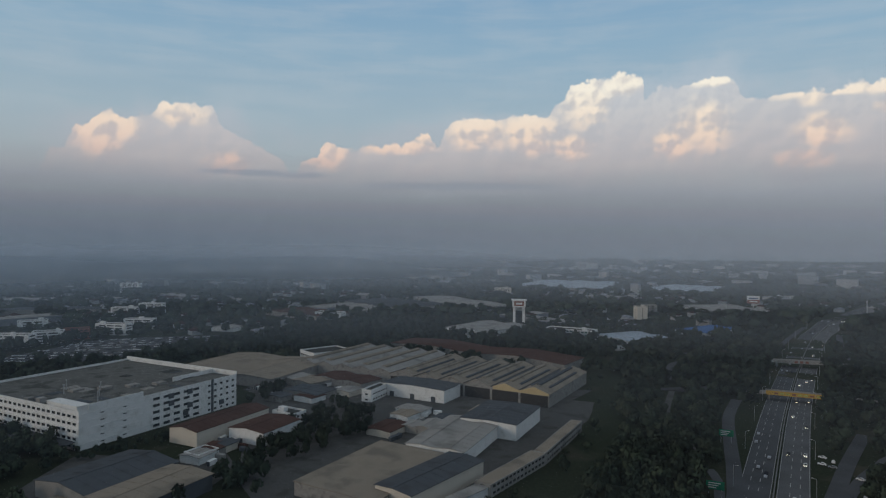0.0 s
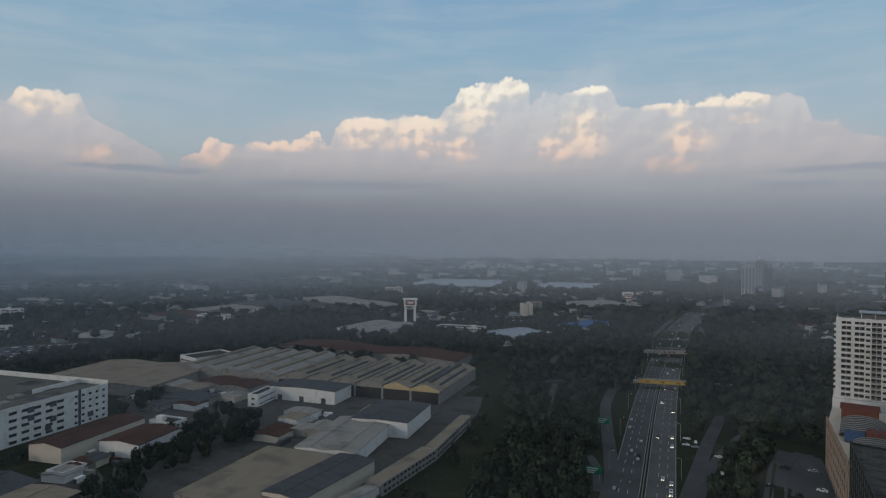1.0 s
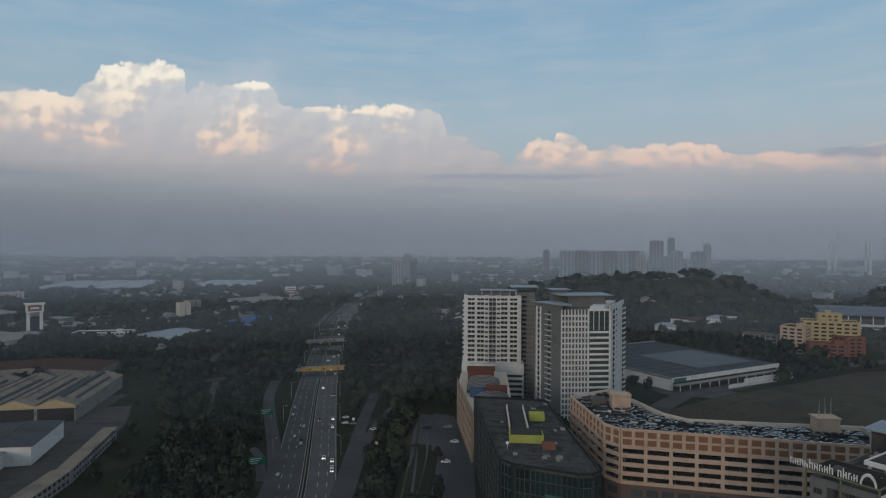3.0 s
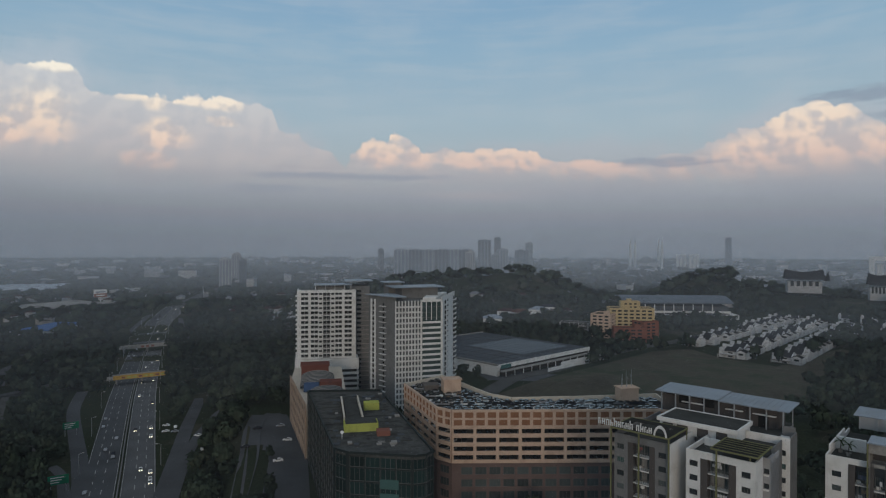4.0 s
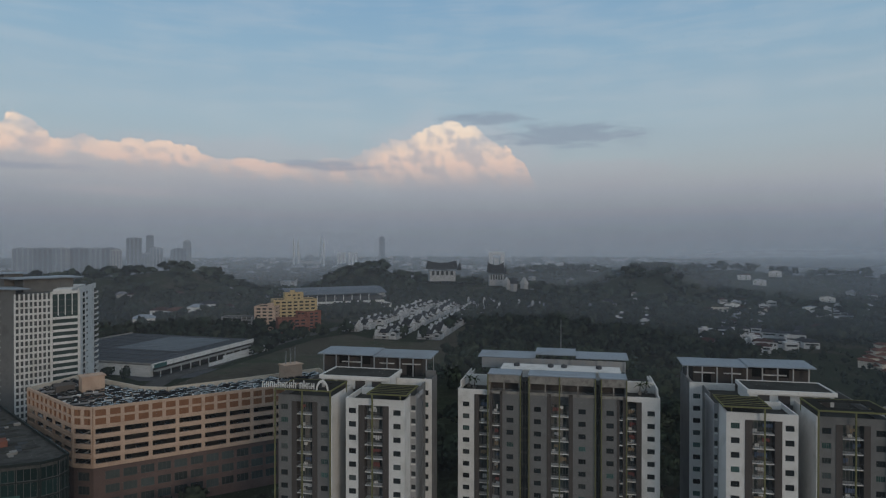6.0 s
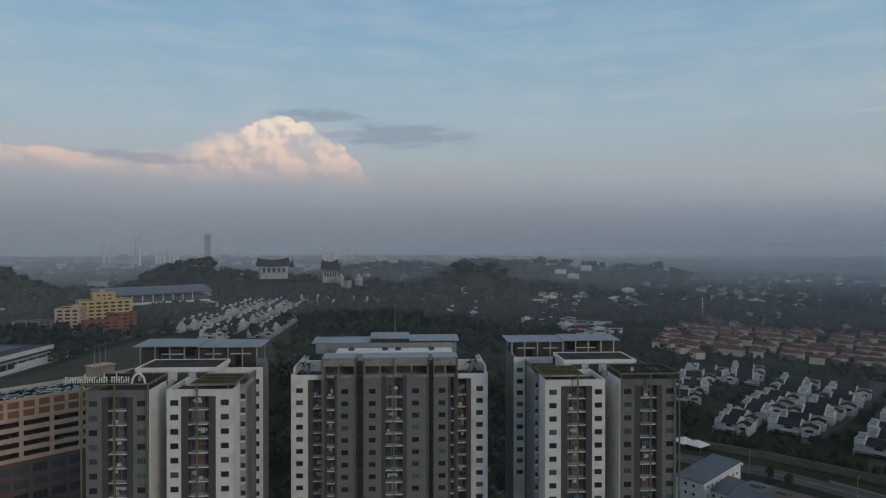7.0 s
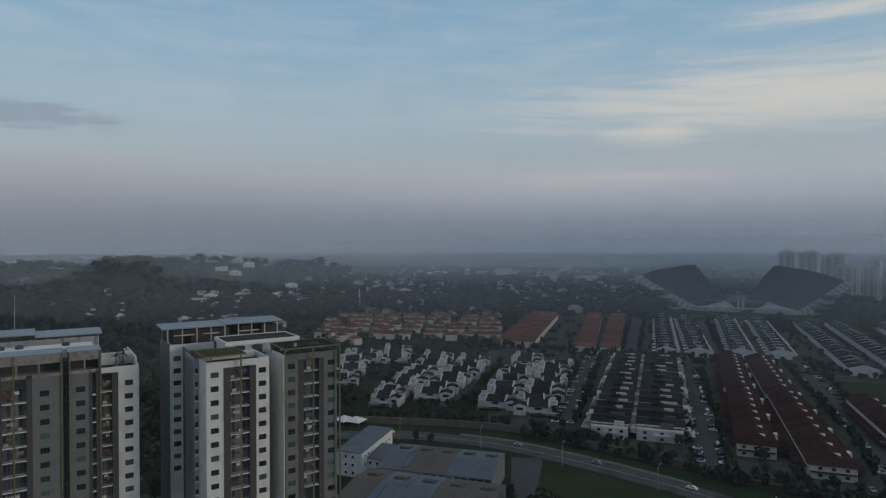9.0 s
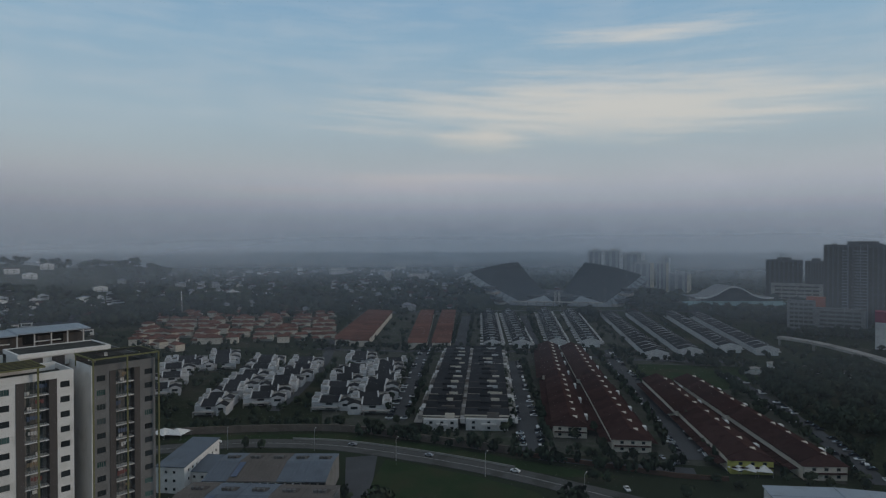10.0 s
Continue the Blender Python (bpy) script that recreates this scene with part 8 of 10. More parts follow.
patch([(345.8, -4.8), (314.3, -58.7), (280.1, -104.3), (246.2, -171.3), (215.9, -215.5), (303.3, -271.5), (442.7, -347.3), (804.9, -338.6), (890.9, -67.3), (609.3, -8.4)], material("garden_ground", (0.068, 0.070, 0.060), 0.95, vary=0.5, grain=(0.5, 0.08), tint=(0.040, 0.048, 0.032)), "paved yards and gardens between the house rows", name="garden_ground", z=0.02)
CLEAR.pop()
shed("low white shed with a pale roof", 180.5, -158.5, -111.6, 49.7, 28.5, 6.4, 0.8, SHEET, WHITE, name="white_shed", seams=8)


def tent(x, y, s=1.0):
    t = thing("party_tent", spot(x, y, rng.uniform(0, 90)), "white peaked party tent on thin legs", "tent", "party tents")
    r = 3.0 * s
    part("canopy", Shape().add([(-r, -r, 2.4), (r, -r, 2.4), (r, r, 2.4), (-r, r, 2.4), (0, 0, 4.6)], [(0, 1, 4), (1, 2, 4), (2, 3, 4), (3, 0, 4), (3, 2, 1, 0)]), WHITE, t)
    for a in (-1, 1):
        for b in (-1, 1):
            part("leg", Shape().tube((a * r * 0.95, b * r * 0.95, 0), (a * r * 0.95, b * r * 0.95, 2.45), 0.05, 0.05, 6), STEEL, t)


for p in ((236.2, -179.5), (233.9, -184.1), (231.6, -188.9)):
    tent(*p)
for p in ((340.6, 74.5), (338.8, 67.8)):
    tent(*p, 1.6)


# ---------------------------------------------------------------- stadium, sports hall and far blocks
def sweep(t, name, rows, mat, label="", thick=1.2):
    """A curved sheet through rows of points, with thickness."""
    n, m = len(rows), len(rows[0])
    v = [p for r in rows for p in r] + [(p[0], p[1], p[2] - thick) for r in rows for p in r]
    f = []
    for i in range(n - 1):
        for j in range(m - 1):
            a, b, c, d = i * m + j, i * m + j + 1, (i + 1) * m + j + 1, (i + 1) * m + j
            f += [(a, b, c, d), (d + n * m, c + n * m, b + n * m, a + n * m)]
    for i in range(n - 1):
        for j in (0, m - 1):
            a, d = i * m + j, (i + 1) * m + j
            f.append((a, d, d + n * m, a + n * m))
    for j in range(m - 1):
        for i in (0, n - 1):
            a, b = i * m + j, i * m + j + 1
            f.append((b, a, a + n * m, b + n * m))
    part(name, Shape().add(v, f), mat, t, label)


def stadium():
    x, y = 934.2, -381.1
    turn = -math.degrees(math.atan2(x, y))
    t = thing("stadium", pose(x, y, -1.2, 0, 0, turn), "stadium with two swept dark roofs edged in pale panels", "stadium")
    ROOF = material("dark_stadium_roof", (0.040, 0.048, 0.055), 0.7, vary=0.2, grain=(0.4, 0.02))
    EDGE = material("pale_stadium_panel", (0.20, 0.225, 0.245), 0.6, vary=0.2, grain=(0.6, 0.05))

    def bend(a, b, c, k):
        return tuple((1 - k) ** 2 * p + 2 * k * (1 - k) * q + k * k * r for p, q, r in zip(a, b, c))

    # outer tip, peak, foot and inner end of each sail-like roof
    for tip, peak, foot, inner in (((-142, 0, 49), (-68, 70, 64), (-55, -25, 4), (-20, 66, 14)), ((128, 0, 47), (44, 70, 64), (68, -25, 4), (8, 66, 14))):
        sg = -1 if tip[0] < 0 else 1
        rows = []
        for i in range(13):
            k = i / 12
            f = bend(tip, (0.5 * (tip[0] + foot[0]), -16, 22), foot, k)
            g = bend(peak, (peak[0] - sg * 30, 68, 26), inner, k)
            mid = (0.5 * (f[0] + g[0]), 0.5 * (f[1] + g[1]), 0.5 * (f[2] + g[2]) + 5 * (1 - k) + 1)
            rows.append([bend(f, mid, g, j / 8) for j in range(9)])
        edge = []
        for r, i in zip(rows, range(13)):
            k = i / 12
            p = r[0]
            edge.append([(p[0], p[1] - 0.6, p[2] + 0.6), (p[0] + sg * (9 - 5 * k), p[1] - 8, p[2] - 4 - 5 * k)])
        if sg > 0:
            rows, edge = [r[::-1] for r in rows], [r[::-1] for r in edge]
        sweep(t, "roof", rows, ROOF, "swept dark roof")
        sweep(t, "roof_edge", edge, EDGE, "pale panelled roof edge")
        for i in range(1, 12):
            a, b = (edge[i][0], edge[i][1]) if sg < 0 else (edge[i][1], edge[i][0])
            part("edge_rib", Shape().tube((a[0], a[1] - 0.4, a[2] + 0.4), (b[0], b[1] - 0.4, b[2] + 0.4), 0.5, 0.5, 5), DARKSHEET, t)
        tri = [(foot[0] + sg * 4, -33, -1), (foot[0] + sg * 2, -26, 5), (foot[0] - sg * 34, -8, 14), (foot[0] - sg * 56, -32, 0.5)]
        part("front_flap", Shape().add(tri + [(p[0], p[1] + 1.5, p[2] - 1.5) for p in tri], [(0, 1, 2, 3), (7, 6, 5, 4), (0, 4, 5, 1), (1, 5, 6, 2), (2, 6, 7, 3), (3, 7, 4, 0)]), EDGE, t, "pale triangular flap at the foot of the roof")
        for k in range(4):
            z = 4 + 8 * k
            part("stand_tier", Shape().prism([(sg * (88 + 7 * k + 14 * math.cos(a)), 8 + 46 * math.sin(a) * (1 if sg > 0 else 1)) for a in [2 * math.pi * i / 20 for i in range(20)]], z - 3, z), DARKSHEET if k % 2 else CONCRETE, t, "curved concrete stand tier")
    part("stand", Shape().prism([(100 * math.cos(a), 70 + 75 * math.sin(a)) for a in [2 * math.pi * i / 24 for i in range(24)]], -1, 12), DARKSHEET, t, "dark seating bowl")
    for q in (-4.5, 1.5):
        part("gate_tower", Shape().box(q - 2, q + 2, -6, -2, -1, 20), LIGHTSHEET, t, "pale gate tower between the roofs")
    for k in range(10):
        part("concourse_post", Shape().box(-60 + 13 * k, -58.5 + 13 * k, -40, -38.5, -1, 6), CONCRETE, t)
    part("concourse", Shape().box(-70, 66, -42, -32, 6, 7.2), LIGHTSHEET, t, "pale concourse slab")
    claim(x - 140, y - 90, 0, 300, 240)


stadium()


def sports_hall():
    x, y, ang, w = 792.0, -530.6, -102.1, 121.9
    t = thing("sports_hall", spot(x, y, ang), "low sports hall with arched blue-green roof", "hall")
    BG = material("blue_green_roof", (0.135, 0.205, 0.215), 0.5, vary=0.15, grain=(0.5, 0.04))
    SHELL = material("pale_grey_shell_roof", (0.17, 0.18, 0.19), 0.55, vary=0.15, grain=(0.5, 0.04))
    part("podium", Shape().box(-6, w + 6, 0, 70, -1, 7.4), CONCRETE, t)
    part("low_roof", Shape().side_profile([(-10, 8.2), (16, 13), (16, 13.6), (-10, 8.8)], -14, w + 18), BG, t, "sloping blue-green skirt roof")
    part("eave", Shape().box(-14, w + 18, -10.6, -10.02, 7.4, 8.9), LIGHTSHEET, t, "pale eave of the skirt roof")
    for k in range(16):
        part("post", Shape().box(-2 + 8 * k, -1.2 + 8 * k, -5, -4.2, -1, 8.6), LIGHTSHEET, t)
    n, top, low = 24, [], []
    for i in range(n + 1):
        k = i / n
        c = 15.5 + 19 * math.exp(-((k - 0.5) / 0.24) ** 2) + 3.2 * abs(2 * k - 1) ** 3
        top.append((w * (0.04 + 0.92 * k), c))
        low.append((w * (0.04 + 0.92 * k), c - 1.0))
    part("shell_roof", Shape().profile(low + top[::-1], 15, 70), SHELL, t, "pale grey roof shell swept up in a wave")
    part("shell_rim", Shape().profile([(p, q - 0.5) for p, q in low] + [(p, q + 0.5) for p, q in top[::-1]], 13.9, 14.98), FARWALL, t, "pale rim of the roof shell")
    part("glazing", Shape().profile([(w * 0.1, 9)] + [(w * 0.9, 9)] + [(p, q - 0.1) for p, q in low[::-1] if w * 0.1 < p < w * 0.9], 17, 60), GLASS, t, "dark glazing under the roof shell")
    claim(x, y, ang, w, 70)


sports_hall()


def tower_block(label, x, y, w, d, z, mat, bands=3.2, turn=None, name="apartment_block", base=0.0, strips=4, group="far apartment blocks", glass=None):
    """A far slab of flats: body, floor bands, dark window strips and a roof block."""
    turn = -math.degrees(math.atan2(x, y)) if turn is None else turn
    t = thing(name, pose(x, y, base, 0, 0, turn), label, "apartment block", group)
    part("wall", Shape().box(-w / 2, w / 2, 0, d, -5, z - base), mat, t)
    for i in range(strips):
        a = -w / 2 + w * (i + 0.2) / strips
        part("window_strip", Shape().box(a, a + w * 0.6 / strips, -0.4, 0, 4, z - base - 3), glass or (FARD if mat is FARG else FARG), t)
    fl = Shape().box(-w / 2, w / 2, -0.9, -0.42, -0.35, 0.35).mesh("floor_band", mat)
    for k in range(1, int((z - base) / (4 * bands))):
        part("floor_band", fl, None, t, "", pose(0, 0, 4 * bands * k))
    part("roof_block", Shape().box(-w * 0.2, w * 0.2, d * 0.3, d * 0.7, z - base, z - base + 4), mat, t)
    claim(x - w / 2, y - w / 2, 0, w, w)
    return t


FARW, FARG, FARD = material("far_white_render", (0.33, 0.33, 0.33), 0.8), material("far_grey_render", (0.17, 0.18, 0.20), 0.8), material("far_dark_render", (0.07, 0.072, 0.078), 0.8)
# apartment slabs and towers over the wooded ridge
for k in range(6):
    tower_block("long pale slab of flats in the haze", *(300.3, 2280.4, 351.5, 2273.1, 399.9, 2265.0, 447.4, 2256.1, 492.1, 2246.8, 532.6, 2237.5)[2 * k:2 * k + 2], 54, 24, 96, FARG if k % 2 else FARW, name="apartment_slab")
for x, y, w, z, m in ((227.4, 2288.9, 22, 98, FARG), (477.5, 1942.2, 30, 92, FARW), (782.5, 2896.2, 62, 136, FARG), (898.8, 3071.2, 34, 150, FARD), (722.4, 2393.4, 44, 96, FARW), (638.0, 2209.8, 30, 80, FARW), (791.6, 2371.3, 52, 92, FARD), (853.3, 2456.0, 30, 122, FARW), (1990.8, 2756.2, 30, 150, FARG),
                      (-225.3, 1634.8, 30, 78, FARW), (-228.8, 1886.4, 26, 88, FARW), (-195.2, 1739.3, 20, 74, FARG)):
    tower_block("slim apartment tower in the evening haze", x, y, w, 20, z, m)
# cream and white strips paint the sunlight onto one end of each tower
SUNLIT = material("painted_sunlit_cream", (0.46, 0.40, 0.32), 0.8, vary=0.2)
for x, y, w, z, m in ((1173.2, -560.1, 32.2, 79.4, FARW), (1149.3, -585.9, 35.6, 79.7, FARW), (1121.5, -616.9, 36.7, 75.6, FARW), (1149.9, -606.4, 16.7, 66.1, FARW), (1100.0, -624.6, 36.0, 57.5, FARW), (1083.7, -652.6, 23.0, 57.9, FARW), (1110.2, -676.4, 17.8, 67.9, FARW), (1049.9, -669.1, 39.0, 38.9, FARW)):
    t = tower_block("grey apartment tower with a painted sunlit end behind the stadium", x, y, w, 18, z, m, group="apartments behind the stadium", glass=FARG, strips=3)
    part("end_bay", Shape().box(w * 0.30, w * 0.5, -1.6, -0.95, -2, z - 1.5), SUNLIT if z < 64 else WHITE, t, "pale strip painted as a sunlit tower end")
for x, y, w, z in ((845.8, -718.8, 50.8, 69.0), (810.0, -744.2, 28.5, 68.2)):
    tower_block("dark unfinished tower block", x, y, w, 26, z, FARD, group="dark towers", glass=DECKDARK, strips=8)
crane = thing("tower_crane", pose(845.8, -712.8, 69.0, 0, 0, 20), "thin tower crane on the unfinished block", "crane")
part("mast", Shape().box(-0.6, 0.6, -0.6, 0.6, 0, 10), DARKSHEET, crane)
part("jib", Shape().tube((-10, 0, 8), (22, 0, 15), 0.5, 0.3, 5), DARKSHEET, crane)
# dark panes painted for the shade of open decks, here and in the car parks below
flat_block("pale multi-storey deck below the dark towers", 838.3, -689.7, -131.3, 69.2, 16, 6, 5.67, 10, 8.6, 2.6, wall=CONCRETE, glass=DECKDARK, huts=0, name="car_park", category="car park")
t = tower_block("tall dark apartment tower with pale balcony columns", 594.2, -608.2, 76.2, 30, 94.5, FARD, strips=16, group="dark towers", glass=DECKDARK)
for u in (-20.0, -8.0, -1.5):
    for k in range(26):
        part("balcony_slab", Shape().box(u, u + 5.2, -2.4, -0.95, 3.4 * k + 2, 3.4 * k + 2.9), FARG, t)
    part("pale_stripe", Shape().box(u + 5.4, u + 6.2, -2.0, -0.95, 0, 94.5), FARG, t, "pale upright stripe")
for u in (-30, -15, 2, 14, 24):
    part("roof_screen", Shape().box(u, u + 5, 1, 9, 94.5, 96.1), FARD, t)
flat_block("grey multi-storey car park with dark panes painted as shaded decks", 599.7, -514.4, -131.6, 27.2, 20, 7, 4.67, 4.53, 3.73, 2.57, wall=GREY, glass=DECKDARK, huts=0, name="car_park", category="car park")
flat_block("grey multi-storey car park with dark panes painted as shaded decks", 574.8, -527.8, -134.2, 45.5, 20, 6, 4.40, 7.58, 6.78, 2.42, wall=GREY, glass=DECKDARK, huts=0, name="car_park", category="car park")
single("red_hall", Shape().box(-9.20, 9.20, 0, 12, -1, 35.9), material("orange_red_cladding", (0.30, 0.075, 0.04), 0.8, vary=0.2), "orange-red clad hall rising over the car park", "hall", at=pose(597.6, -549.7, 0, 0, 0, -132.6))
sh = thing("station_tower", pose(475.3, -513.9, 0, 0, 0, -137.2), "white block with a magenta band on top", "building")
part("wall", Shape().box(-9.15, 9.15, 0, 12, -1, 24.0), FARWALL, sh)
part("magenta_band", Shape().box(-9.45, 9.45, -0.3, 12.3, 24.0, 34.0), material("magenta_cladding", (0.20, 0.03, 0.06), 0.7), sh, "magenta cladding")


def guideway(points, z):
    s, path = ribbon(points, 9, z, 20, thick=2.2)
    t = thing("viaduct", pose(0, 0, 0), "pale elevated railway viaduct on round piers", "viaduct")
    part("deck", s, LIGHTSHEET, t)
    for p in path[::2]:
        part("pier", Shape().tube((p.x, p.y, -1), (p.x, p.y, z - 2.2), 1.1, 1.1, 8), CONCRETE, t)
    claim_line(points, 12)


for x, y, w in ((412.5, -319.1, 14), (427.5, -350.8, 18), (409.0, -361.0, 22), (389.0, -369.0, 20)):
    shed("low white pavilion with a pale roof among the trees", x, y, -120, w, 8, 3.4, 1.0, LIGHTSHEET, WHITE, name="pavilion", category="pavilion", group="pavilions by the playing field", seams=9)
guideway([(518.6, -437.3), (485.6, -445.0), (437.7, -439.7), (379.1, -425.3)], 9)


def mosque():
    x, y = 1470.8, 2614.8
    t = thing("mosque", pose(x, y, 20, 0, 0, -math.degrees(math.atan2(x, y))), "white mosque with four slim minarets in haze", "mosque")
    for px, py in ((-72, 0), (-52, 60), (52, 60), (66, 0)):
        part("minaret", Shape().tube((px, py, -20), (px, py, 95), 6, 5, 8).tube((px, py, 95), (px, py, 128), 3.6, 0.4, 8).box(px - 8, px + 8, py - 8, py + 8, 62, 66), WHITE, t)
    d = Shape()
    n = 8
    for i in range(n):
        a, b = math.pi / 2 * i / n, math.pi / 2 * (i + 1) / n
        d.tube((0, 20, 12 + 30 * math.sin(a)), (0, 20, 12 + 30 * math.sin(b)), 30 * math.cos(a), max(0.3, 30 * math.cos(b)), 16)
    part("dome", d, FARG, t)
    part("prayer_hall", Shape().box(-45, 45, -5, 50, -20, 14), FARW, t)


mosque()


def arch_tower(x, y, w, z0, z1):
    t = thing("gate_tower", pose(x, y, z0, 0, 0, -math.degrees(math.atan2(x, y))), "pale gate-like tower with an open centre", "tower", "gate towers")
    h = z1 - z0
    part("leg", Shape().box(-w / 2, -w * 0.24, 0, w * 0.5, -30, h), WHITE, t)
    part("leg", Shape().box(w * 0.24, w / 2, 0, w * 0.5, -30, h), WHITE, t)
    part("top_beam", Shape().box(-w * 0.24, w * 0.24, 0, w * 0.5, h * 0.8, h), WHITE, t)
    part("inner_frame", Shape().box(-w * 0.16, w * 0.16, w * 0.2, w * 0.4, -30, h * 0.66), WHITE, t)


arch_tower(1445.9, 1381.8, 50, 30, 86)
arch_tower(1597.7, 2539.2, 42, 40, 72)
arch_tower(1642.8, 2510.2, 42, 40, 72)


def horn_house(x, y, w, d, z, h, label):
    """A hall with a sweeping pointed roof."""
    t = thing("museum_hall", pose(x, y, z, 0, 0, -math.degrees(math.atan2(x, y)) + 8), label, "museum")
    part("wall", Shape().box(-w / 2, w / 2, 0, d, -9, h * 0.30), FARW, t)
    for k in range(5):
        part("window", Shape().box(-w * 0.42 + w * 0.18 * k, -w * 0.32 + w * 0.18 * k, -0.2, 0, 1, h * 0.32), GLASS, t)
    n, top, low = 10, [], []
    for i in range(n + 1):
        k = i / n * 2 - 1
        top.append((k * w * 0.56, h * (0.86 + 0.16 * abs(k) ** 2.2)))
        low.append((k * w * 0.60, h * (0.40 + 0.05 * k * k)))
    v, f = [], []
    for (xa, za), (xb, zb) in zip(top, low):
        v += [(xa, d / 2, za), (xb, -2.0, zb), (xb, d + 2.0, zb)]
    for i in range(n):
        a = 3 * i
        f += [(a, a + 1, a + 4, a + 3), (a, a + 3, a + 5, a + 2), (a + 1, a + 2, a + 5, a + 4)]
    f += [(0, 2, 1), (3 * n, 3 * n + 1, 3 * n + 2)]
    part("horn_roof", Shape().add(v, f), TILE_BLACK, t, "dark roof with upswept ends")
    part("gable_spike", Shape().add([(w * 0.60, d * 0.2, h * 0.35), (w * 0.78, d * 0.5, h * 0.35), (w * 0.60, d * 0.8, h * 0.35), (w * 0.72, d * 0.5, h * 0.92)], [(0, 1, 3), (1, 2, 3), (2, 0, 3), (2, 1, 0)]), TILE_BLACK, t)
    claim(x - 25, y - 18, 0, 50, 50)


horn_house(667.6, 757.9, 42, 22, 58, 24, "white museum hall with a dark upswept roof")
horn_house(766.3, 732.4, 24, 18, 48, 30, "white hall with steep dark pointed roof")
for px, (x, y) in ((1392, (763.4, 706.3)), (1408, (770.7, 698.3)), (1425, (782.5, 685.0))):
    t = thing("pavilion", pose(x, y, 40), "white pavilion with steep pointed roof", "pavilion", "museum pavilions")
    part("wall", Shape().box(-4.5, 4.5, -4.5, 4.5, -14, 4), FARW, t)
    part("spire", Shape().add([(-6, -6, 4), (6, -6, 4), (6, 6, 4), (-6, 6, 4), (0, 0, 16)], [(0, 1, 4), (1, 2, 4), (2, 3, 4), (3, 0, 4), (3, 2, 1, 0)]), FARW if px != 1408 else TILE_BLACK, t)


# villas on the slopes
for i, (x, y) in enumerate(([(233.1, 797.6), (248.6, 772.4), (281.1, 810.2), (309.4, 830.7), (192.5, 718.3)])):
    gable_house("villa with a pitched roof among the trees", spot(x, y, rng.uniform(-60, 10)), 22, 16, 9, 4, (TILE_RED, TILE_ORANGE, SHEET, TILE_BLUE, SHEET)[i], WHITE, "villa", "hillside villas", hipped=True)
    claim(x - 12, y - 12, 0, 30, 30)
for i, (x, y) in enumerate(([(1028.0, 463.8), (1183.3, 510.9), (1178.8, 482.0), (1230.3, 474.9), (1528.8, 556.2), (1083.7, 366.5), (1179.2, 371.6), (3066.6, 1193.4), (3231.3, 1186.0), (3415.3, 1177.8), (3213.9, 1042.3), (3033.7, 916.2)])):
    gable_house("white villa among the trees", spot(x, y, -62 + rng.uniform(-15, 15)), 22 if i < 7 else 34, 14, 8 if i < 7 else 11, 2.6, (LIGHTSHEET, TILE_RED, SHEET)[i % 3], WHITE, "villa", "white villas", hipped=i % 3 == 1)
    claim(x - 30, y - 22, 0, 52, 44)


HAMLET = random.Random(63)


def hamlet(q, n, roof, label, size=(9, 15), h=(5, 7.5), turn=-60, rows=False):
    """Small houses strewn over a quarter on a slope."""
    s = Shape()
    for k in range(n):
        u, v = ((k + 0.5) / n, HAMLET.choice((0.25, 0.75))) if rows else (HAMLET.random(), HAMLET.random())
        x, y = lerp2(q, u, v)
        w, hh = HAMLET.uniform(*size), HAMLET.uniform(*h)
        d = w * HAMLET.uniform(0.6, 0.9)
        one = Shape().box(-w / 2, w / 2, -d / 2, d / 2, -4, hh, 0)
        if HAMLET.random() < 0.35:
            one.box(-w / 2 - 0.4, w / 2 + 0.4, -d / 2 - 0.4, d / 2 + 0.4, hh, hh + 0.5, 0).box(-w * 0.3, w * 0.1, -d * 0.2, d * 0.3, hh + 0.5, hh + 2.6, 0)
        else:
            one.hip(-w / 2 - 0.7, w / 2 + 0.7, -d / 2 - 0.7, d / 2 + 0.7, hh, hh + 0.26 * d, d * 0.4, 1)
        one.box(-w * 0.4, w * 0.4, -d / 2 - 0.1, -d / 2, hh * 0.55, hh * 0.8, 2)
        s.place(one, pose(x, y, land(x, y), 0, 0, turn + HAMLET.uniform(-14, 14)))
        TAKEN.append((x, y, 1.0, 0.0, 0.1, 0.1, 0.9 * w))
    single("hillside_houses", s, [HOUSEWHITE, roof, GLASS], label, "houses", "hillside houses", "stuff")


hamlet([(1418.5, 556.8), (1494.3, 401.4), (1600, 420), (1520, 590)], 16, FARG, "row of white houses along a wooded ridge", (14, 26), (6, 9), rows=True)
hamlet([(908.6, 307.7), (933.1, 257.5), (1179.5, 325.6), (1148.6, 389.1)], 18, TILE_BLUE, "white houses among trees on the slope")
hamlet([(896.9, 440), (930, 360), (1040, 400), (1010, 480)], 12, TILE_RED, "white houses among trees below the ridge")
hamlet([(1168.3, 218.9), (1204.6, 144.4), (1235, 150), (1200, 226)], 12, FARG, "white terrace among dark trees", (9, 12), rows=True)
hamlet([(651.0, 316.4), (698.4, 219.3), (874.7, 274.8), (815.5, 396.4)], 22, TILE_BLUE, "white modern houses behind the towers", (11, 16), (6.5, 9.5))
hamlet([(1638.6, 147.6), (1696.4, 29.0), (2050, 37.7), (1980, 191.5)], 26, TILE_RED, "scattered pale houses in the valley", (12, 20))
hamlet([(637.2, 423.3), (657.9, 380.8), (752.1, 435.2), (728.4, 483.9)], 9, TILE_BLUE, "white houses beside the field")
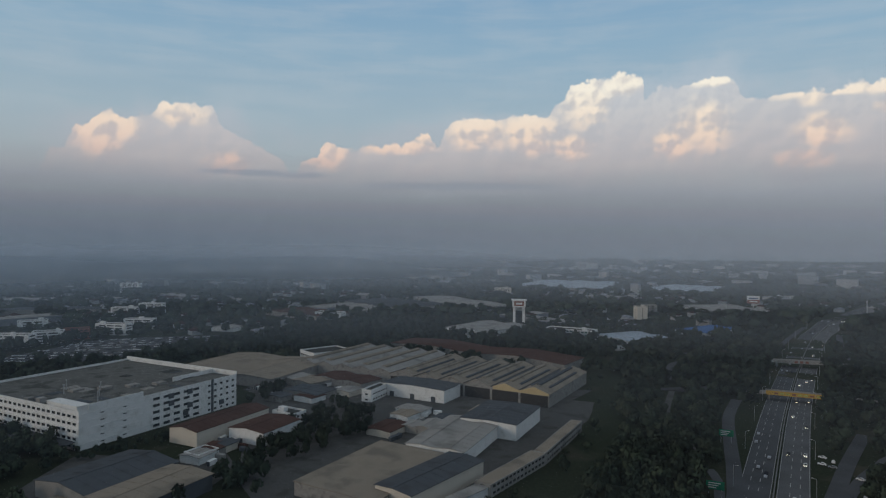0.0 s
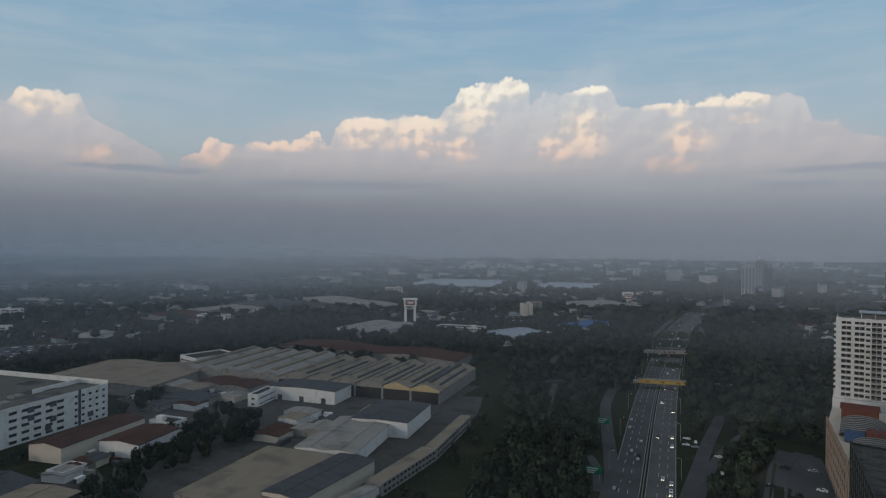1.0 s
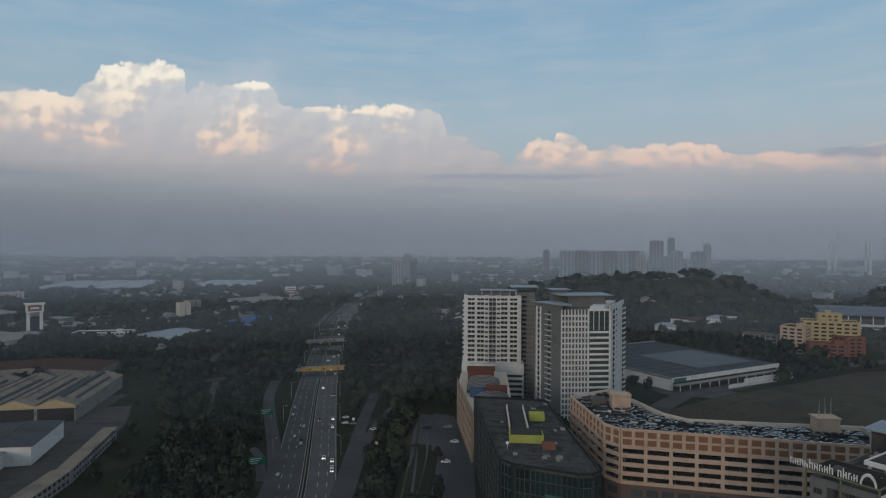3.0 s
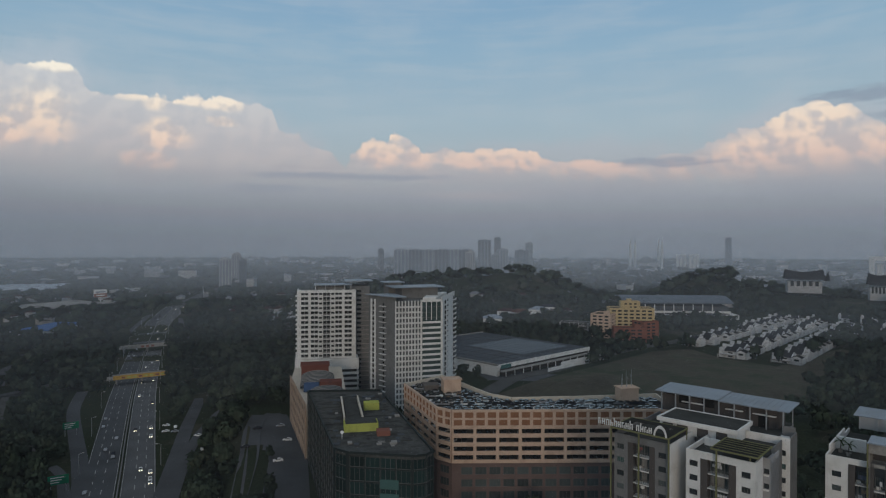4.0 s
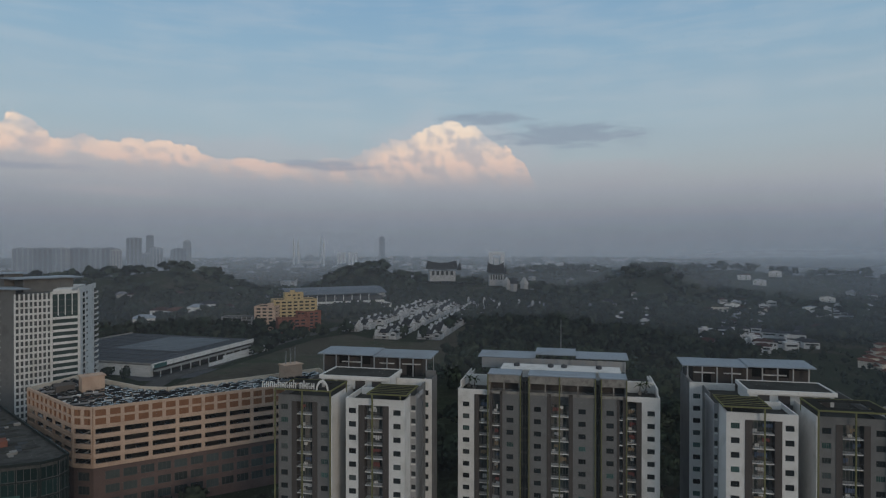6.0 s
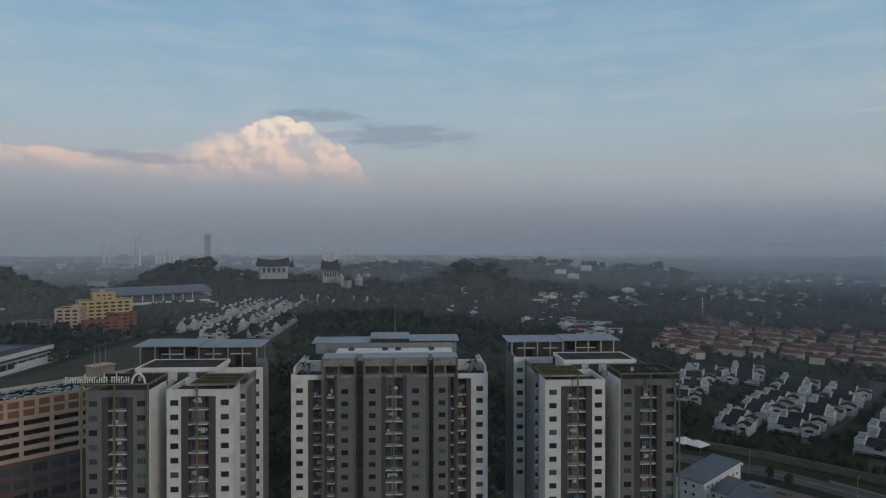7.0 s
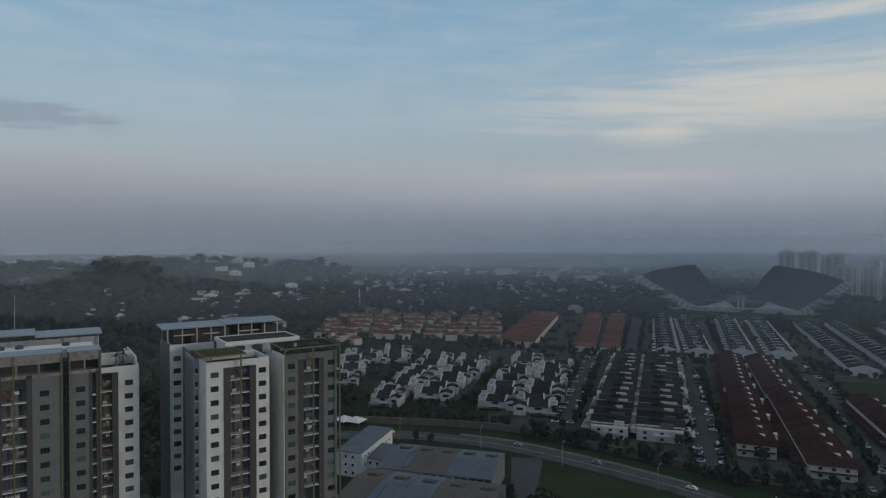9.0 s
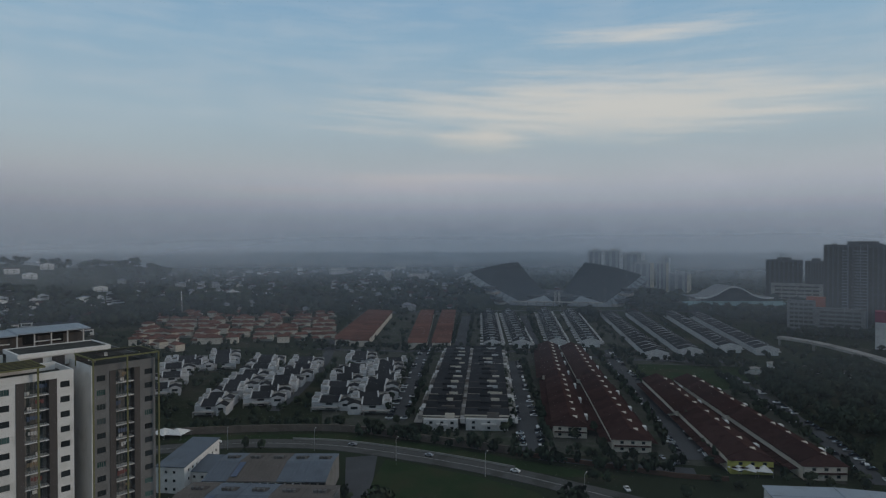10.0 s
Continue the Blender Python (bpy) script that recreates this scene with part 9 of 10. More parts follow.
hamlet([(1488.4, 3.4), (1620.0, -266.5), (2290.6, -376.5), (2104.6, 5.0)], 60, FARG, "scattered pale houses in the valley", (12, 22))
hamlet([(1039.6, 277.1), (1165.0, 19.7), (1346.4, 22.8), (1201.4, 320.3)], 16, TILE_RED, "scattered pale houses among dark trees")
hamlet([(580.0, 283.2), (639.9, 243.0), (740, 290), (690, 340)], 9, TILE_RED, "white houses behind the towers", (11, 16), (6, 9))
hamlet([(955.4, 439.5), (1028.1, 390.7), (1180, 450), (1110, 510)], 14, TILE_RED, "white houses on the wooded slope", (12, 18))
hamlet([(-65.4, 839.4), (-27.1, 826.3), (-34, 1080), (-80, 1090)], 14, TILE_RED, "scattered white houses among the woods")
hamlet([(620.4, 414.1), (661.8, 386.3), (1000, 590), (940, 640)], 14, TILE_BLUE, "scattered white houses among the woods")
flat_block("long low white school building on the slope", 960.0, 455.0, -62.0, 78, 14, 2, 3.6, 6.5, 4.6, 1.6, wall=CREAM, huts=0, name="school_building", sides="")


def lattice_mast(x, y, h):
    t = thing("lattice_mast", spot(x, y), "tall thin lattice telecom mast", "mast")
    s = Shape()
    for a, b in ((-1, -1), (1, -1), (0, 1)):
        s.tube((a, b, 0), (a * 0.3, b * 0.3, h), 0.12, 0.08, 5)
    for k in range(int(h / 3)):
        q = 1 - 0.7 * (3 * k) / h
        s.tube((-q, -q, 3 * k), (q, -q, 3 * k + 3), 0.06, 0.06, 4).tube((q, -q, 3 * k), (0, q, 3 * k + 3), 0.06, 0.06, 4)
    part("lattice", s, STEEL, t)
    for k in range(4):
        part("aerial", Shape().box(-0.9, -0.5, -0.5, 0.5, h - 4 - 3 * k, h - 2.2 - 3 * k), WHITE, t)


lattice_mast(892.8, 173.3, 34)
lattice_mast(-223.3, 1315.5, 30)


# ---------------------------------------------------------------- vehicles
def car_template(m, paint, label, lit):
    t = thing("car", m, label, "car", "cars on the motorway")
    body = Shape().side_profile([(-2.15, 0.28), (2.1, 0.28), (2.2, 0.62), (2.05, 0.82), (1.05, 0.95), (-1.95, 1.0), (-2.2, 0.7)], -0.88, 0.88)
    body.side_profile([(-1.0, 1.44), (-1.65, 0.99), (1.0, 0.95), (0.2, 1.46)][::-1], -0.72, 0.72)
    part("body", body, paint, t)
    part("glass", Shape().side_profile([(0.24, 1.42), (0.98, 0.97), (1.03, 1.0), (0.29, 1.45)][::-1], -0.66, 0.66).side_profile([(-1.45, 1.03), (0.8, 1.0), (0.2, 1.38), (-0.95, 1.38)], -0.735, -0.722).side_profile([(-1.45, 1.03), (0.8, 1.0), (0.2, 1.38), (-0.95, 1.38)], 0.722, 0.735), GLASS, t)
    for a in (-1.3, 1.35):
        for b in (-0.8, 0.8):
            part("wheel", Shape().tube((b - 0.1, a, 0.32), (b + 0.1, a, 0.32), 0.32, 0.32, 12), TYRE, t)
    for b in (-0.6, 0.6):
        if not lit:
            continue
        part("headlight", Shape().box(b - 0.2, b + 0.2, 2.16, 2.24, 0.55, 0.75), LAMP if lit else WHITE, t, "lit headlight" if lit else "")
        part("tail_light", Shape().box(b - 0.2, b + 0.2, -2.26, -2.18, 0.6, 0.8), BRICKRED, t)
    return t


KINDS = [car_template(pose(0, 0, -50), p, lab, lit) for p, lab, lit in ((CAR_TONES[0], "white car with headlights lit on the motorway", True), (CAR_TONES[2], "dark car with headlights lit on the motorway", True), (CAR_TONES[1], "silver car on the asphalt road", False), (CAR_TONES[0], "white car parked on the asphalt", False), (CAR_TONES[2], "dark car parked on the asphalt", False))]


def along(path, dist):
    for a, b in zip(path, path[1:]):
        d = (b - a).length
        if dist < d:
            return a + (b - a) * (dist / max(d, 1e-3)), (b - a).normalized()
        dist -= d
    return path[-1], (path[-1] - path[-2]).normalized()


used = set()


def put_car(k, m):
    if k not in used:
        used.add(k)
        KINDS[k].matrix_basis = m
    else:
        copy_thing(KINDS[k], m)


r5 = random.Random(21)
for k in range(46):
    p, w = along(HWPATH, 90 + 900 * r5.random() ** 1.2)
    lane = r5.choice((4.8, 9.2, 13.6))
    side = r5.choice((-1, 1))
    q = p + Vector((w.y, -w.x, 0)) * lane * side
    a = math.degrees(math.atan2(w.y, w.x)) - 90
    put_car(r5.choice((0, 1, 0)) if side > 0 else r5.choice((2, 4, 2)), pose(q.x, q.y, land(q.x, q.y) + 0.07, 0, 0, a + (180 if side > 0 else 0)))
for pts, n, off in ((ESTATEPATH, 5, 2.5), ([Vector((*p, 0)) for p in ((280.3, -103.0), (335.5, -118.0), (416.8, -140.1), (496.4, -161.7))], 16, 5.2), ([Vector((*p, 0)) for p in ((254.3, -171.1), (330.3, -199.6), (417.5, -224.5), (530.8, -259.6))], 16, 6.2), ([Vector((*p, 0)) for p in ((212.1, -228.1), (279.5, -257.3), (354.0, -282.4), (410.7, -303.3))], 10, 4.2), ([Vector((*p, 0)) for p in ((345.1, -45.1), (415.8, -63.8), (511.9, -88.0), (594.4, -110.4))], 8, 4.4)):
    total = sum((b - a).length for a, b in zip(pts, pts[1:]))
    for k in range(n):
        p, w = along(pts, total * (k + r5.random()) / n)
        side = r5.choice((-1, 1))
        q = p + Vector((w.y, -w.x, 0)) * off * side
        put_car(r5.choice((2, 3, 4, 3)), pose(q.x, q.y, land(q.x, q.y) + 0.25, 0, 0, math.degrees(math.atan2(w.y, w.x)) - 90 + (180 if side < 0 else 0)))
for x, y in ([(258.0, -153.4), (259.4, -157.7), (250.8, -156.1), (251.4, -160.4), (229.1, -123.9)]) + ([(-93.8, 420.8), (-87.4, 416.6), (-91.2, 407.6), (-85.6, 406.1), (-70.3, 395.4), (-63.4, 368.2), (-33.8, 308.5), (-30.9, 337.3), (-14.6, 315.3), (-17.3, 285.7), (-19.4, 340.2)]):
    put_car(r5.choice((3, 3, 2, 4)), pose(x, y, land(x, y) + 0.06, 0, 0, r5.choice((80, 100, 10))))


def yard_cars(q, n, label):
    s, got = Shape(), set()
    for k in range(n):
        u, v = r5.random(), r5.random()
        u, v = int(u * 60) / 60, int(v * 10) / 10
        if (u, v) in got:
            continue
        got.add((u, v))
        x, y = lerp2(q, u, v)
        car_mesh_simple(s, pose(x, y, land(x, y) + 0.05, 0, 0, 20 + r5.choice((0, 180))), r5.choice((0, 0, 1, 2)))
    single("parked_cars", s, CAR_TONES, label, "cars", kind="stuff")


YARD = [(-782.4, 137.4), (-674.0, 241.2), (-764.9, 449.3), (-861.0, 274.1)]
def kerb_cars(points, side, chance, seed):
    """Cars parked nose to tail along one side of a road."""
    s, r = Shape(), random.Random(seed)
    for (ax, ay), (bx, by) in zip(points, points[1:]):
        L, a = math.hypot(bx - ax, by - ay), math.atan2(by - ay, bx - ax)
        for k in range(int(L / 6.2)):
            if r.random() < chance:
                u = (k + 0.5) * 6.2
                x, y = ax + math.cos(a) * u - math.sin(a) * side, ay + math.sin(a) * u + math.cos(a) * side
                car_mesh_simple(s, pose(x, y, land(x, y) + 0.3, 0, 0, math.degrees(a) + r.uniform(-4, 4)), r.choice((0, 0, 1, 2, 2)))
    single("parked_cars", s, CAR_TONES, "cars parked along the kerb of the estate road", "cars", kind="stuff")


for k, (pts, half) in enumerate((([(285, -104.3), (335.5, -118.0), (416.8, -140.1), (496.4, -161.7)], 5.0), ([(262, -174), (330.3, -199.6), (417.5, -224.5), (530.8, -259.6)], 6.0), ([(220, -231.5), (279.5, -257.3), (354.0, -282.4), (410.7, -303.3)], 4.2), ([(345.1, -45.1), (415.8, -63.8), (511.9, -88.0), (594.4, -110.4)], 4.2))):
    kerb_cars(pts, half, 0.62, 300 + k)
    kerb_cars(pts, -half, 0.62, 400 + k)
patch(YARD, ASPHALT, "asphalt vehicle yard crowded with parked cars", name="vehicle_yard")
yard_cars(YARD, 420, "crowded rows of parked cars on the vehicle yard")
YARD2 = [(-452.8, 232.0), (-378.0, 262.8), (-381.8, 342.6), (-492.0, 396.1)]
patch([(-486.0, 264.2), (-427.1, 265.5), (-396.4, 296.7), (-396.3, 327.8), (-436.8, 384.9), (-481.1, 387.3), (-538.7, 347.8)], PAVE, "paved works yard between the sheds", name="works_yard")
yard_cars([(-482.7, 267.6), (-419.1, 291.4), (-416.5, 335.3), (-497.3, 333.2)], 60, "lorries and cars parked in the works yard")
patch([(-353.2, 64.2), (-378.3, 88.0), (-406.9, 117.4), (-358.5, 149.6), (-349.5, 179.1), (-319.1, 170.1), (-294.9, 131.1)], PAVE, "paved depot yard beside the factory", name="depot_yard")
patch([(-257.0, 159.7), (-276.7, 178.5), (-282.6, 253.5), (-307.2, 285.7), (-297.8, 344.1), (-272.3, 415.5), (-245.0, 419.6), (-232.2, 389.9), (-202.9, 252.0), (-200.7, 215.5)], PAVE, "paved apron round the halls", name="works_apron")
patch([(-379.5, 294.6), (-330.1, 290.9), (-321.9, 365.2), (-269.2, 418.7), (-278.3, 476.7), (-329.2, 424.6), (-337.2, 349.5), (-385.1, 339.3)], PAVE, "paved works road beside the halls", name="works_road")
patch([(-304.1, 162.0), (-433.2, 240.1), (-507.7, 298.2), (-511.6, 355.8), (-399.8, 352.4), (-285.5, 427.5), (-255.7, 439.8), (-238.7, 404.0), (-198.3, 246.3), (-189.3, 222.5), (-245.2, 146.7)], PAVE, "worn concrete ground of the works", name="works_ground", z=0.02)
LOT = [(-29.2, 241.9), (-34.9, 346.9), (-28.8, 368.9), (-17.1, 363.6), (-4.8, 298.4), (-2.6, 232.8)]
patch(LOT, ASPHALT, "asphalt mall car park among trees", name="car_park_ground", z=0.03)
CLEAR.pop()


def lamp_post(x, y, turn, h=10.0):
    t = thing("street_lamp", spot(x, y, turn), "tall grey street lamp with curved arm", "street lamp", "street lamps")
    part("post", Shape().tube((0, 0, 0), (0, 0, h), 0.12, 0.08, 8), STEEL, t)
    part("arm", Shape().tube((0, 0, h), (1.6, 0, h + 0.5), 0.06, 0.05, 6), STEEL, t)
    part("head", Shape().box(1.5, 2.3, -0.15, 0.15, h + 0.42, h + 0.58), WHITE, t)


for k in range(10):
    p, w = along(HWPATH, 120 + 70 * k)
    a = math.degrees(math.atan2(w.y, w.x))
    for s in (-1, 1):
        q = p + Vector((w.y, -w.x, 0)) * 18.5 * s
        lamp_post(q.x, q.y, a + (90 if s > 0 else -90), 11)
for k in range(7):
    p, w = along(ESTATEPATH, 40 + 45 * k)
    q = p + Vector((w.y, -w.x, 0)) * 8.5
    lamp_post(q.x, q.y, math.degrees(math.atan2(w.y, w.x)) + 90, 10)


def road_sign(x, y, turn):
    t = thing("road_sign", spot(x, y, turn), "green motorway direction sign on two posts", "road sign", "direction signs")
    for a in (-3, 3):
        part("post", Shape().tube((a, 0.1, 0), (a, 0.1, 8), 0.15, 0.15, 6), STEEL, t)
    part("board", Shape().box(-4.2, 4.2, -0.12, 0, 4.2, 8.4), material("sign_green", (0.02, 0.16, 0.09), 0.6), t)
    for k in range(3):
        part("text_bar", Shape().box(-3.2, 2.4 - k, -0.16, -0.121, 7.2 - 1.1 * k, 7.6 - 1.1 * k), WHITE, t, "plain white bar")


road_sign(-117.2, 316.5, 20)
road_sign(-144.7, 409.6, 20)


def gore(points):
    """Slanting bars on the paved wedge where a slip road leaves."""
    s = Shape()
    (ax, ay), (bx, by), (cx, cy) = points
    for k in range(14):
        u = (k + 0.2) / 14
        x0, y0, x1, y1 = ax + (bx - ax) * u, ay + (by - ay) * u, ax + (cx - ax) * u, ay + (cy - ay) * u
        z = 0.085
        s.add([(x0, y0, z), (x1, y1 + 1.5, z), (x1, y1 + 2.1, z), (x0, y0 + 0.6, z)], [(0, 1, 2, 3), (3, 2, 1, 0)])
    single("gore_marking", s, PAINT, "white slanting bars on the motorway wedge", "road marking", kind="structure")


gore([(-116.7, 369.9), (-103.7, 316.9), (-101.4, 317.4)])
gore([(-73.3, 320.9), (-67.6, 283.9), (-62.4, 285.0)])

# ---------------------------------------------------------------- trees
def crown_quads(rnd, n, size, squash=0.8):
    """Leaf clumps: small crossed quads strewn over a lumpy crown about one unit in radius."""
    lobes = [(rnd.uniform(-0.45, 0.45), rnd.uniform(-0.45, 0.45), rnd.uniform(-0.3, 0.35), rnd.uniform(0.45, 0.7)) for _ in range(6)]
    out = []
    for k in range(n):
        lx, ly, lz, lr = lobes[k % 6]
        d = Vector((rnd.gauss(0, 1), rnd.gauss(0, 1), rnd.gauss(0.25, 1))).normalized()
        c = Vector((lx, ly, lz)) + d * lr * rnd.uniform(0.7, 1.05)
        c.z *= squash
        nrm = (d + Vector((rnd.gauss(0, 0.6), rnd.gauss(0, 0.6), rnd.gauss(0.3, 0.6)))).normalized()
        u = nrm.orthogonal().normalized()
        v = nrm.cross(u)
        a = rnd.uniform(0, 6.28)
        u, v = math.cos(a) * u + math.sin(a) * v, math.cos(a) * v - math.sin(a) * u
        s = size * rnd.uniform(0.6, 1.3)
        out.append([tuple(c + s * (-u - 0.7 * v)), tuple(c + s * (u - 0.6 * v)), tuple(c + s * (0.8 * u + v)), tuple(c + s * (-0.7 * u + 0.8 * v))])
    return np.array(out, dtype=np.float32).reshape(-1, 3)


rt = random.Random(11)
CROWNS = {"near": [crown_quads(rt, 200, 0.140) for _ in range(6)], "mid": [crown_quads(rt, 60, 0.25) for _ in range(8)], "far": [crown_quads(rt, 18, 0.46) for _ in range(8)]}


def free(x, y, extra=0.0):
    for tx, ty, c, s, w, d, mg in TAKEN:
        u, v = c * (x - tx) + s * (y - ty), c * (y - ty) - s * (x - tx)
        mm = mg + extra
        if -mm < u < w + mm and -mm < v < d + mm:
            return False
    for pts in CLEAR:
        odd = False
        for (x0, y0), (x1, y1) in zip(pts, pts[1:] + pts[:1]):
            if (y0 > y) != (y1 > y) and x < (x1 - x0) * (y - y0) / (y1 - y0) + x0:
                odd = not odd
        if odd:
            return False
    return True


def puff(me, n):
    """Stores the outward direction of a crown on its leaves."""
    n = (n / np.maximum(np.linalg.norm(n, axis=1, keepdims=True), 1e-4)).astype(np.float32)
    me.attributes.new("bulge", "FLOAT_VECTOR", "POINT").data.foreach_set("vector", n.ravel())


def wood(name, spots, level, label, mat):
    """One mesh of many crowns."""
    if not spots:
        return
    vs, ns, base = [], [], CROWNS[level]
    for x, y, z, r, h in spots:
        v = base[rt.randrange(len(base))]
        a = rt.uniform(0, 6.28)
        c, s = math.cos(a), math.sin(a)
        o = np.empty_like(v)
        o[:, 0] = (v[:, 0] * c - v[:, 1] * s) * r + x
        o[:, 1] = (v[:, 0] * s + v[:, 1] * c) * r + y
        o[:, 2] = v[:, 2] * h * 0.55 + z + h * 0.6
        vs.append(o)
        ns.append(np.stack([v[:, 0] * c - v[:, 1] * s, v[:, 0] * s + v[:, 1] * c, v[:, 2] + 0.35], axis=1))
    v = np.concatenate(vs)
    n = len(v) // 4
    me = bpy.data.meshes.new(name)
    me.vertices.add(len(v))
    me.vertices.foreach_set("co", v.ravel())
    me.loops.add(4 * n)
    me.loops.foreach_set("vertex_index", np.arange(4 * n, dtype=np.int32))
    me.polygons.add(n)
    me.polygons.foreach_set("loop_start", np.arange(0, 4 * n, 4, dtype=np.int32))
    me.polygons.foreach_set("loop_total", np.full(n, 4, dtype=np.int32))
    me.materials.append(mat)
    me.update()
    me.validate()
    puff(me, np.concatenate(ns))
    tagged(new(name, me), label, "trees", "", "stuff")


def tree_template(seed, leaf):
    rnd = random.Random(seed)
    t = thing("tree", pose(0, 0, -60), "broad-leaved tree with a dense uneven crown", "tree", "roadside trees")
    s = Shape().tube((0, 0, -0.5), (0.1, 0, 4.5), 0.32, 0.2, 7)
    for k in range(5):
        a = 6.28 * k / 5 + rnd.random()
        s.tube((0.1, 0, 3.2 + 0.3 * k), (2.0 * math.cos(a), 2.0 * math.sin(a), 6 + rnd.random() * 1.5), 0.14, 0.05, 5)
    part("trunk", s, BARK, t)
    q = crown_quads(rnd, 330, 0.13)
    out = q + np.array([0, 0, 0.35], dtype=np.float32)
    q = q * np.array([4.2, 4.2, 3.9], dtype=np.float32) + np.array([0, 0, 6.6], dtype=np.float32)
    crown = part("crown", Shape().add([tuple(map(float, p)) for p in q], [(4 * i, 4 * i + 1, 4 * i + 2, 4 * i + 3) for i in range(len(q) // 4)]), leaf, t)
    puff(crown.data, out)
    return t


def scatter(r0, r1, a0, a1, n, keep):
    out = []
    for _ in range(n):
        r = math.sqrt(rt.uniform(r0 * r0, r1 * r1))
        a = radians(rt.uniform(a0, a1))
        x, y = r * math.sin(a), r * math.cos(a)
        if keep(x, y, r, math.degrees(a)) and free(x, y, 1.0):
            out.append((x, y))
    return out


def thick(x, y, scale=0.006, level=0.0):
    return noise.noise(Vector((x * scale, y * scale, 3.7))) > level


def in_estate(x, y, r, a):
    return (-75 < a < -28 and r < 620) or (68 < a and 230 < r < 820)


near = scatter(190, 520, -84, 144, 5600, lambda x, y, r, a: (rt.random() < (0.34 if a < 0 else 0.5) if in_estate(x, y, r, a) else rt.random() < 0.9) and (land(x, y) < 17 or r < 260 or rt.random() < 0.25 or not 12 < a < 45))
TREES = [tree_template(40 + k, (LEAF, LEAF_DARK, LEAF)[k]) for k in range(3)]
near.sort(key=lambda p: math.hypot(*p))
picked = near[:170]
for k, (x, y) in enumerate(picked):
    s = rt.uniform(0.75, 1.5) * (0.6 if in_estate(x, y, math.hypot(x, y), math.degrees(math.atan2(x, y))) else 1.0)
    m = pose(x, y, land(x, y), 0, 0, rt.uniform(0, 360)) @ Matrix.Diagonal((s, s, s * rt.uniform(0.85, 1.15), 1))
    if k < 3:
        TREES[k].matrix_basis = m
    else:
        src = TREES[k % 3]
        ob = copy_thing(src, Matrix.Identity(4))
        ob.matrix_basis = m
rest = near[170:]
def size(x, y, r0, r1, h0, h1):
    if in_estate(x, y, math.hypot(x, y), math.degrees(math.atan2(x, y))):
        return rt.uniform(1.6, 3.4), rt.uniform(4, 7.5)
    return rt.uniform(r0, r1), rt.uniform(h0, h1)


wood("woodland", [(x, y, land(x, y), *size(x, y, 3.5, 6.5, 8, 15)) for x, y in rest if rt.random() < 0.5], "near", "dense broad-leaved woodland beside the motorway", LEAF)
rt.shuffle(rest)
wood("woodland", [(x, y, land(x, y), *size(x, y, 3.5, 6.5, 7, 13)) for x, y in rest if rt.random() < 0.5], "near", "dark broad-leaved woodland beside the motorway", LEAF_DARK)
mid = scatter(520, 1000, -84, 146, 12500, lambda x, y, r, a: rt.random() < ((0.18 if a < 0 else 0.4) if in_estate(x, y, r, a) else 0.95 if thick(x, y, 0.006, -0.15) else 0.45))
wood("woodland", [(x, y, land(x, y), *size(x, y, 4.5, 8, 9, 16)) for x, y in mid], "mid", "dark green woodland in the middle distance", LEAF_DARK)
far = scatter(1000, 2200, -84, 146, 13000, lambda x, y, r, a: land(x, y) > 14 or thick(x, y, 0.004, -0.1) or rt.random() < 0.3)
wood("far_woodland", [(x, y, land(x, y), rt.uniform(8, 14), rt.uniform(10, 18)) for x, y in far], "far", "far dark woodland under the haze", LEAF_DARK)
vfar = scatter(2200, 4900, -84, 146, 9000, lambda x, y, r, a: thick(x, y, 0.002, -0.15))
wood("far_woodland", [(x, y, land(x, y), rt.uniform(20, 42), rt.uniform(12, 22)) for x, y in vfar], "far", "far dark woodland under the haze", LEAF_DARK)


def grove(points, n, label, r=(2.6, 4.6), h=(7, 12)):
    """A group of trees inside an outline."""
    xs, ys, out = [p[0] for p in points], [p[1] for p in points], []
    for _ in range(n * 6):
        x, y = rt.uniform(min(xs), max(xs)), rt.uniform(min(ys), max(ys))
        odd = False
        for (x0, y0), (x1, y1) in zip(points, points[1:] + points[:1]):
            if (y0 > y) != (y1 > y) and x < (x1 - x0) * (y - y0) / (y1 - y0) + x0:
                odd = not odd
        if odd and all(not (-1.5 < c * (x - tx) + s * (y - ty) < w + 1.5 and -1.5 < c * (y - ty) - s * (x - tx) < d + 1.5) for tx, ty, c, s, w, d, mg in TAKEN):
            out.append((x, y, land(x, y), rt.uniform(*r), rt.uniform(*h)))
        if len(out) >= n:
            break
    wood("grove", out, "near", label, LEAF_DARK)


grove([(-310.9, 172.3), (-353.7, 201.8), (-366.2, 240.8), (-396.4, 296.7), (-350.9, 290.3), (-317.0, 266.9), (-306.9, 213.4)], 90, "dark belt of trees between the works")
grove([(-291.7, 143.6), (-318.6, 158.8), (-318.8, 176.6), (-293.7, 172.4), (-275.1, 155.4)], 22, "dark trees beside the depot")
grove([(-437.1, 247.9), (-476.1, 274.3), (-459.9, 296.8), (-418.5, 274.2)], 14, "dark trees in the works yard")
grove([(-312.7, 104.4), (-329.4, 113.9), (-318.9, 130.3), (-290.5, 126.4)], 12, "dark trees before the depot")
grove([(-405.5, 102.6), (-407.8, 120.6), (-397.9, 176.9), (-384.1, 174.3), (-389.9, 118.2)], 26, "low trees along the factory wall", (1.4, 2.4), (4, 6))
grove([(-652.5, 272.4), (-640.9, 383.6), (-606.2, 544.1), (-649.4, 572.5), (-696.1, 408.8), (-701.9, 293.0)], 110, "dark belt of trees behind the works", (4, 6.5), (9, 14))
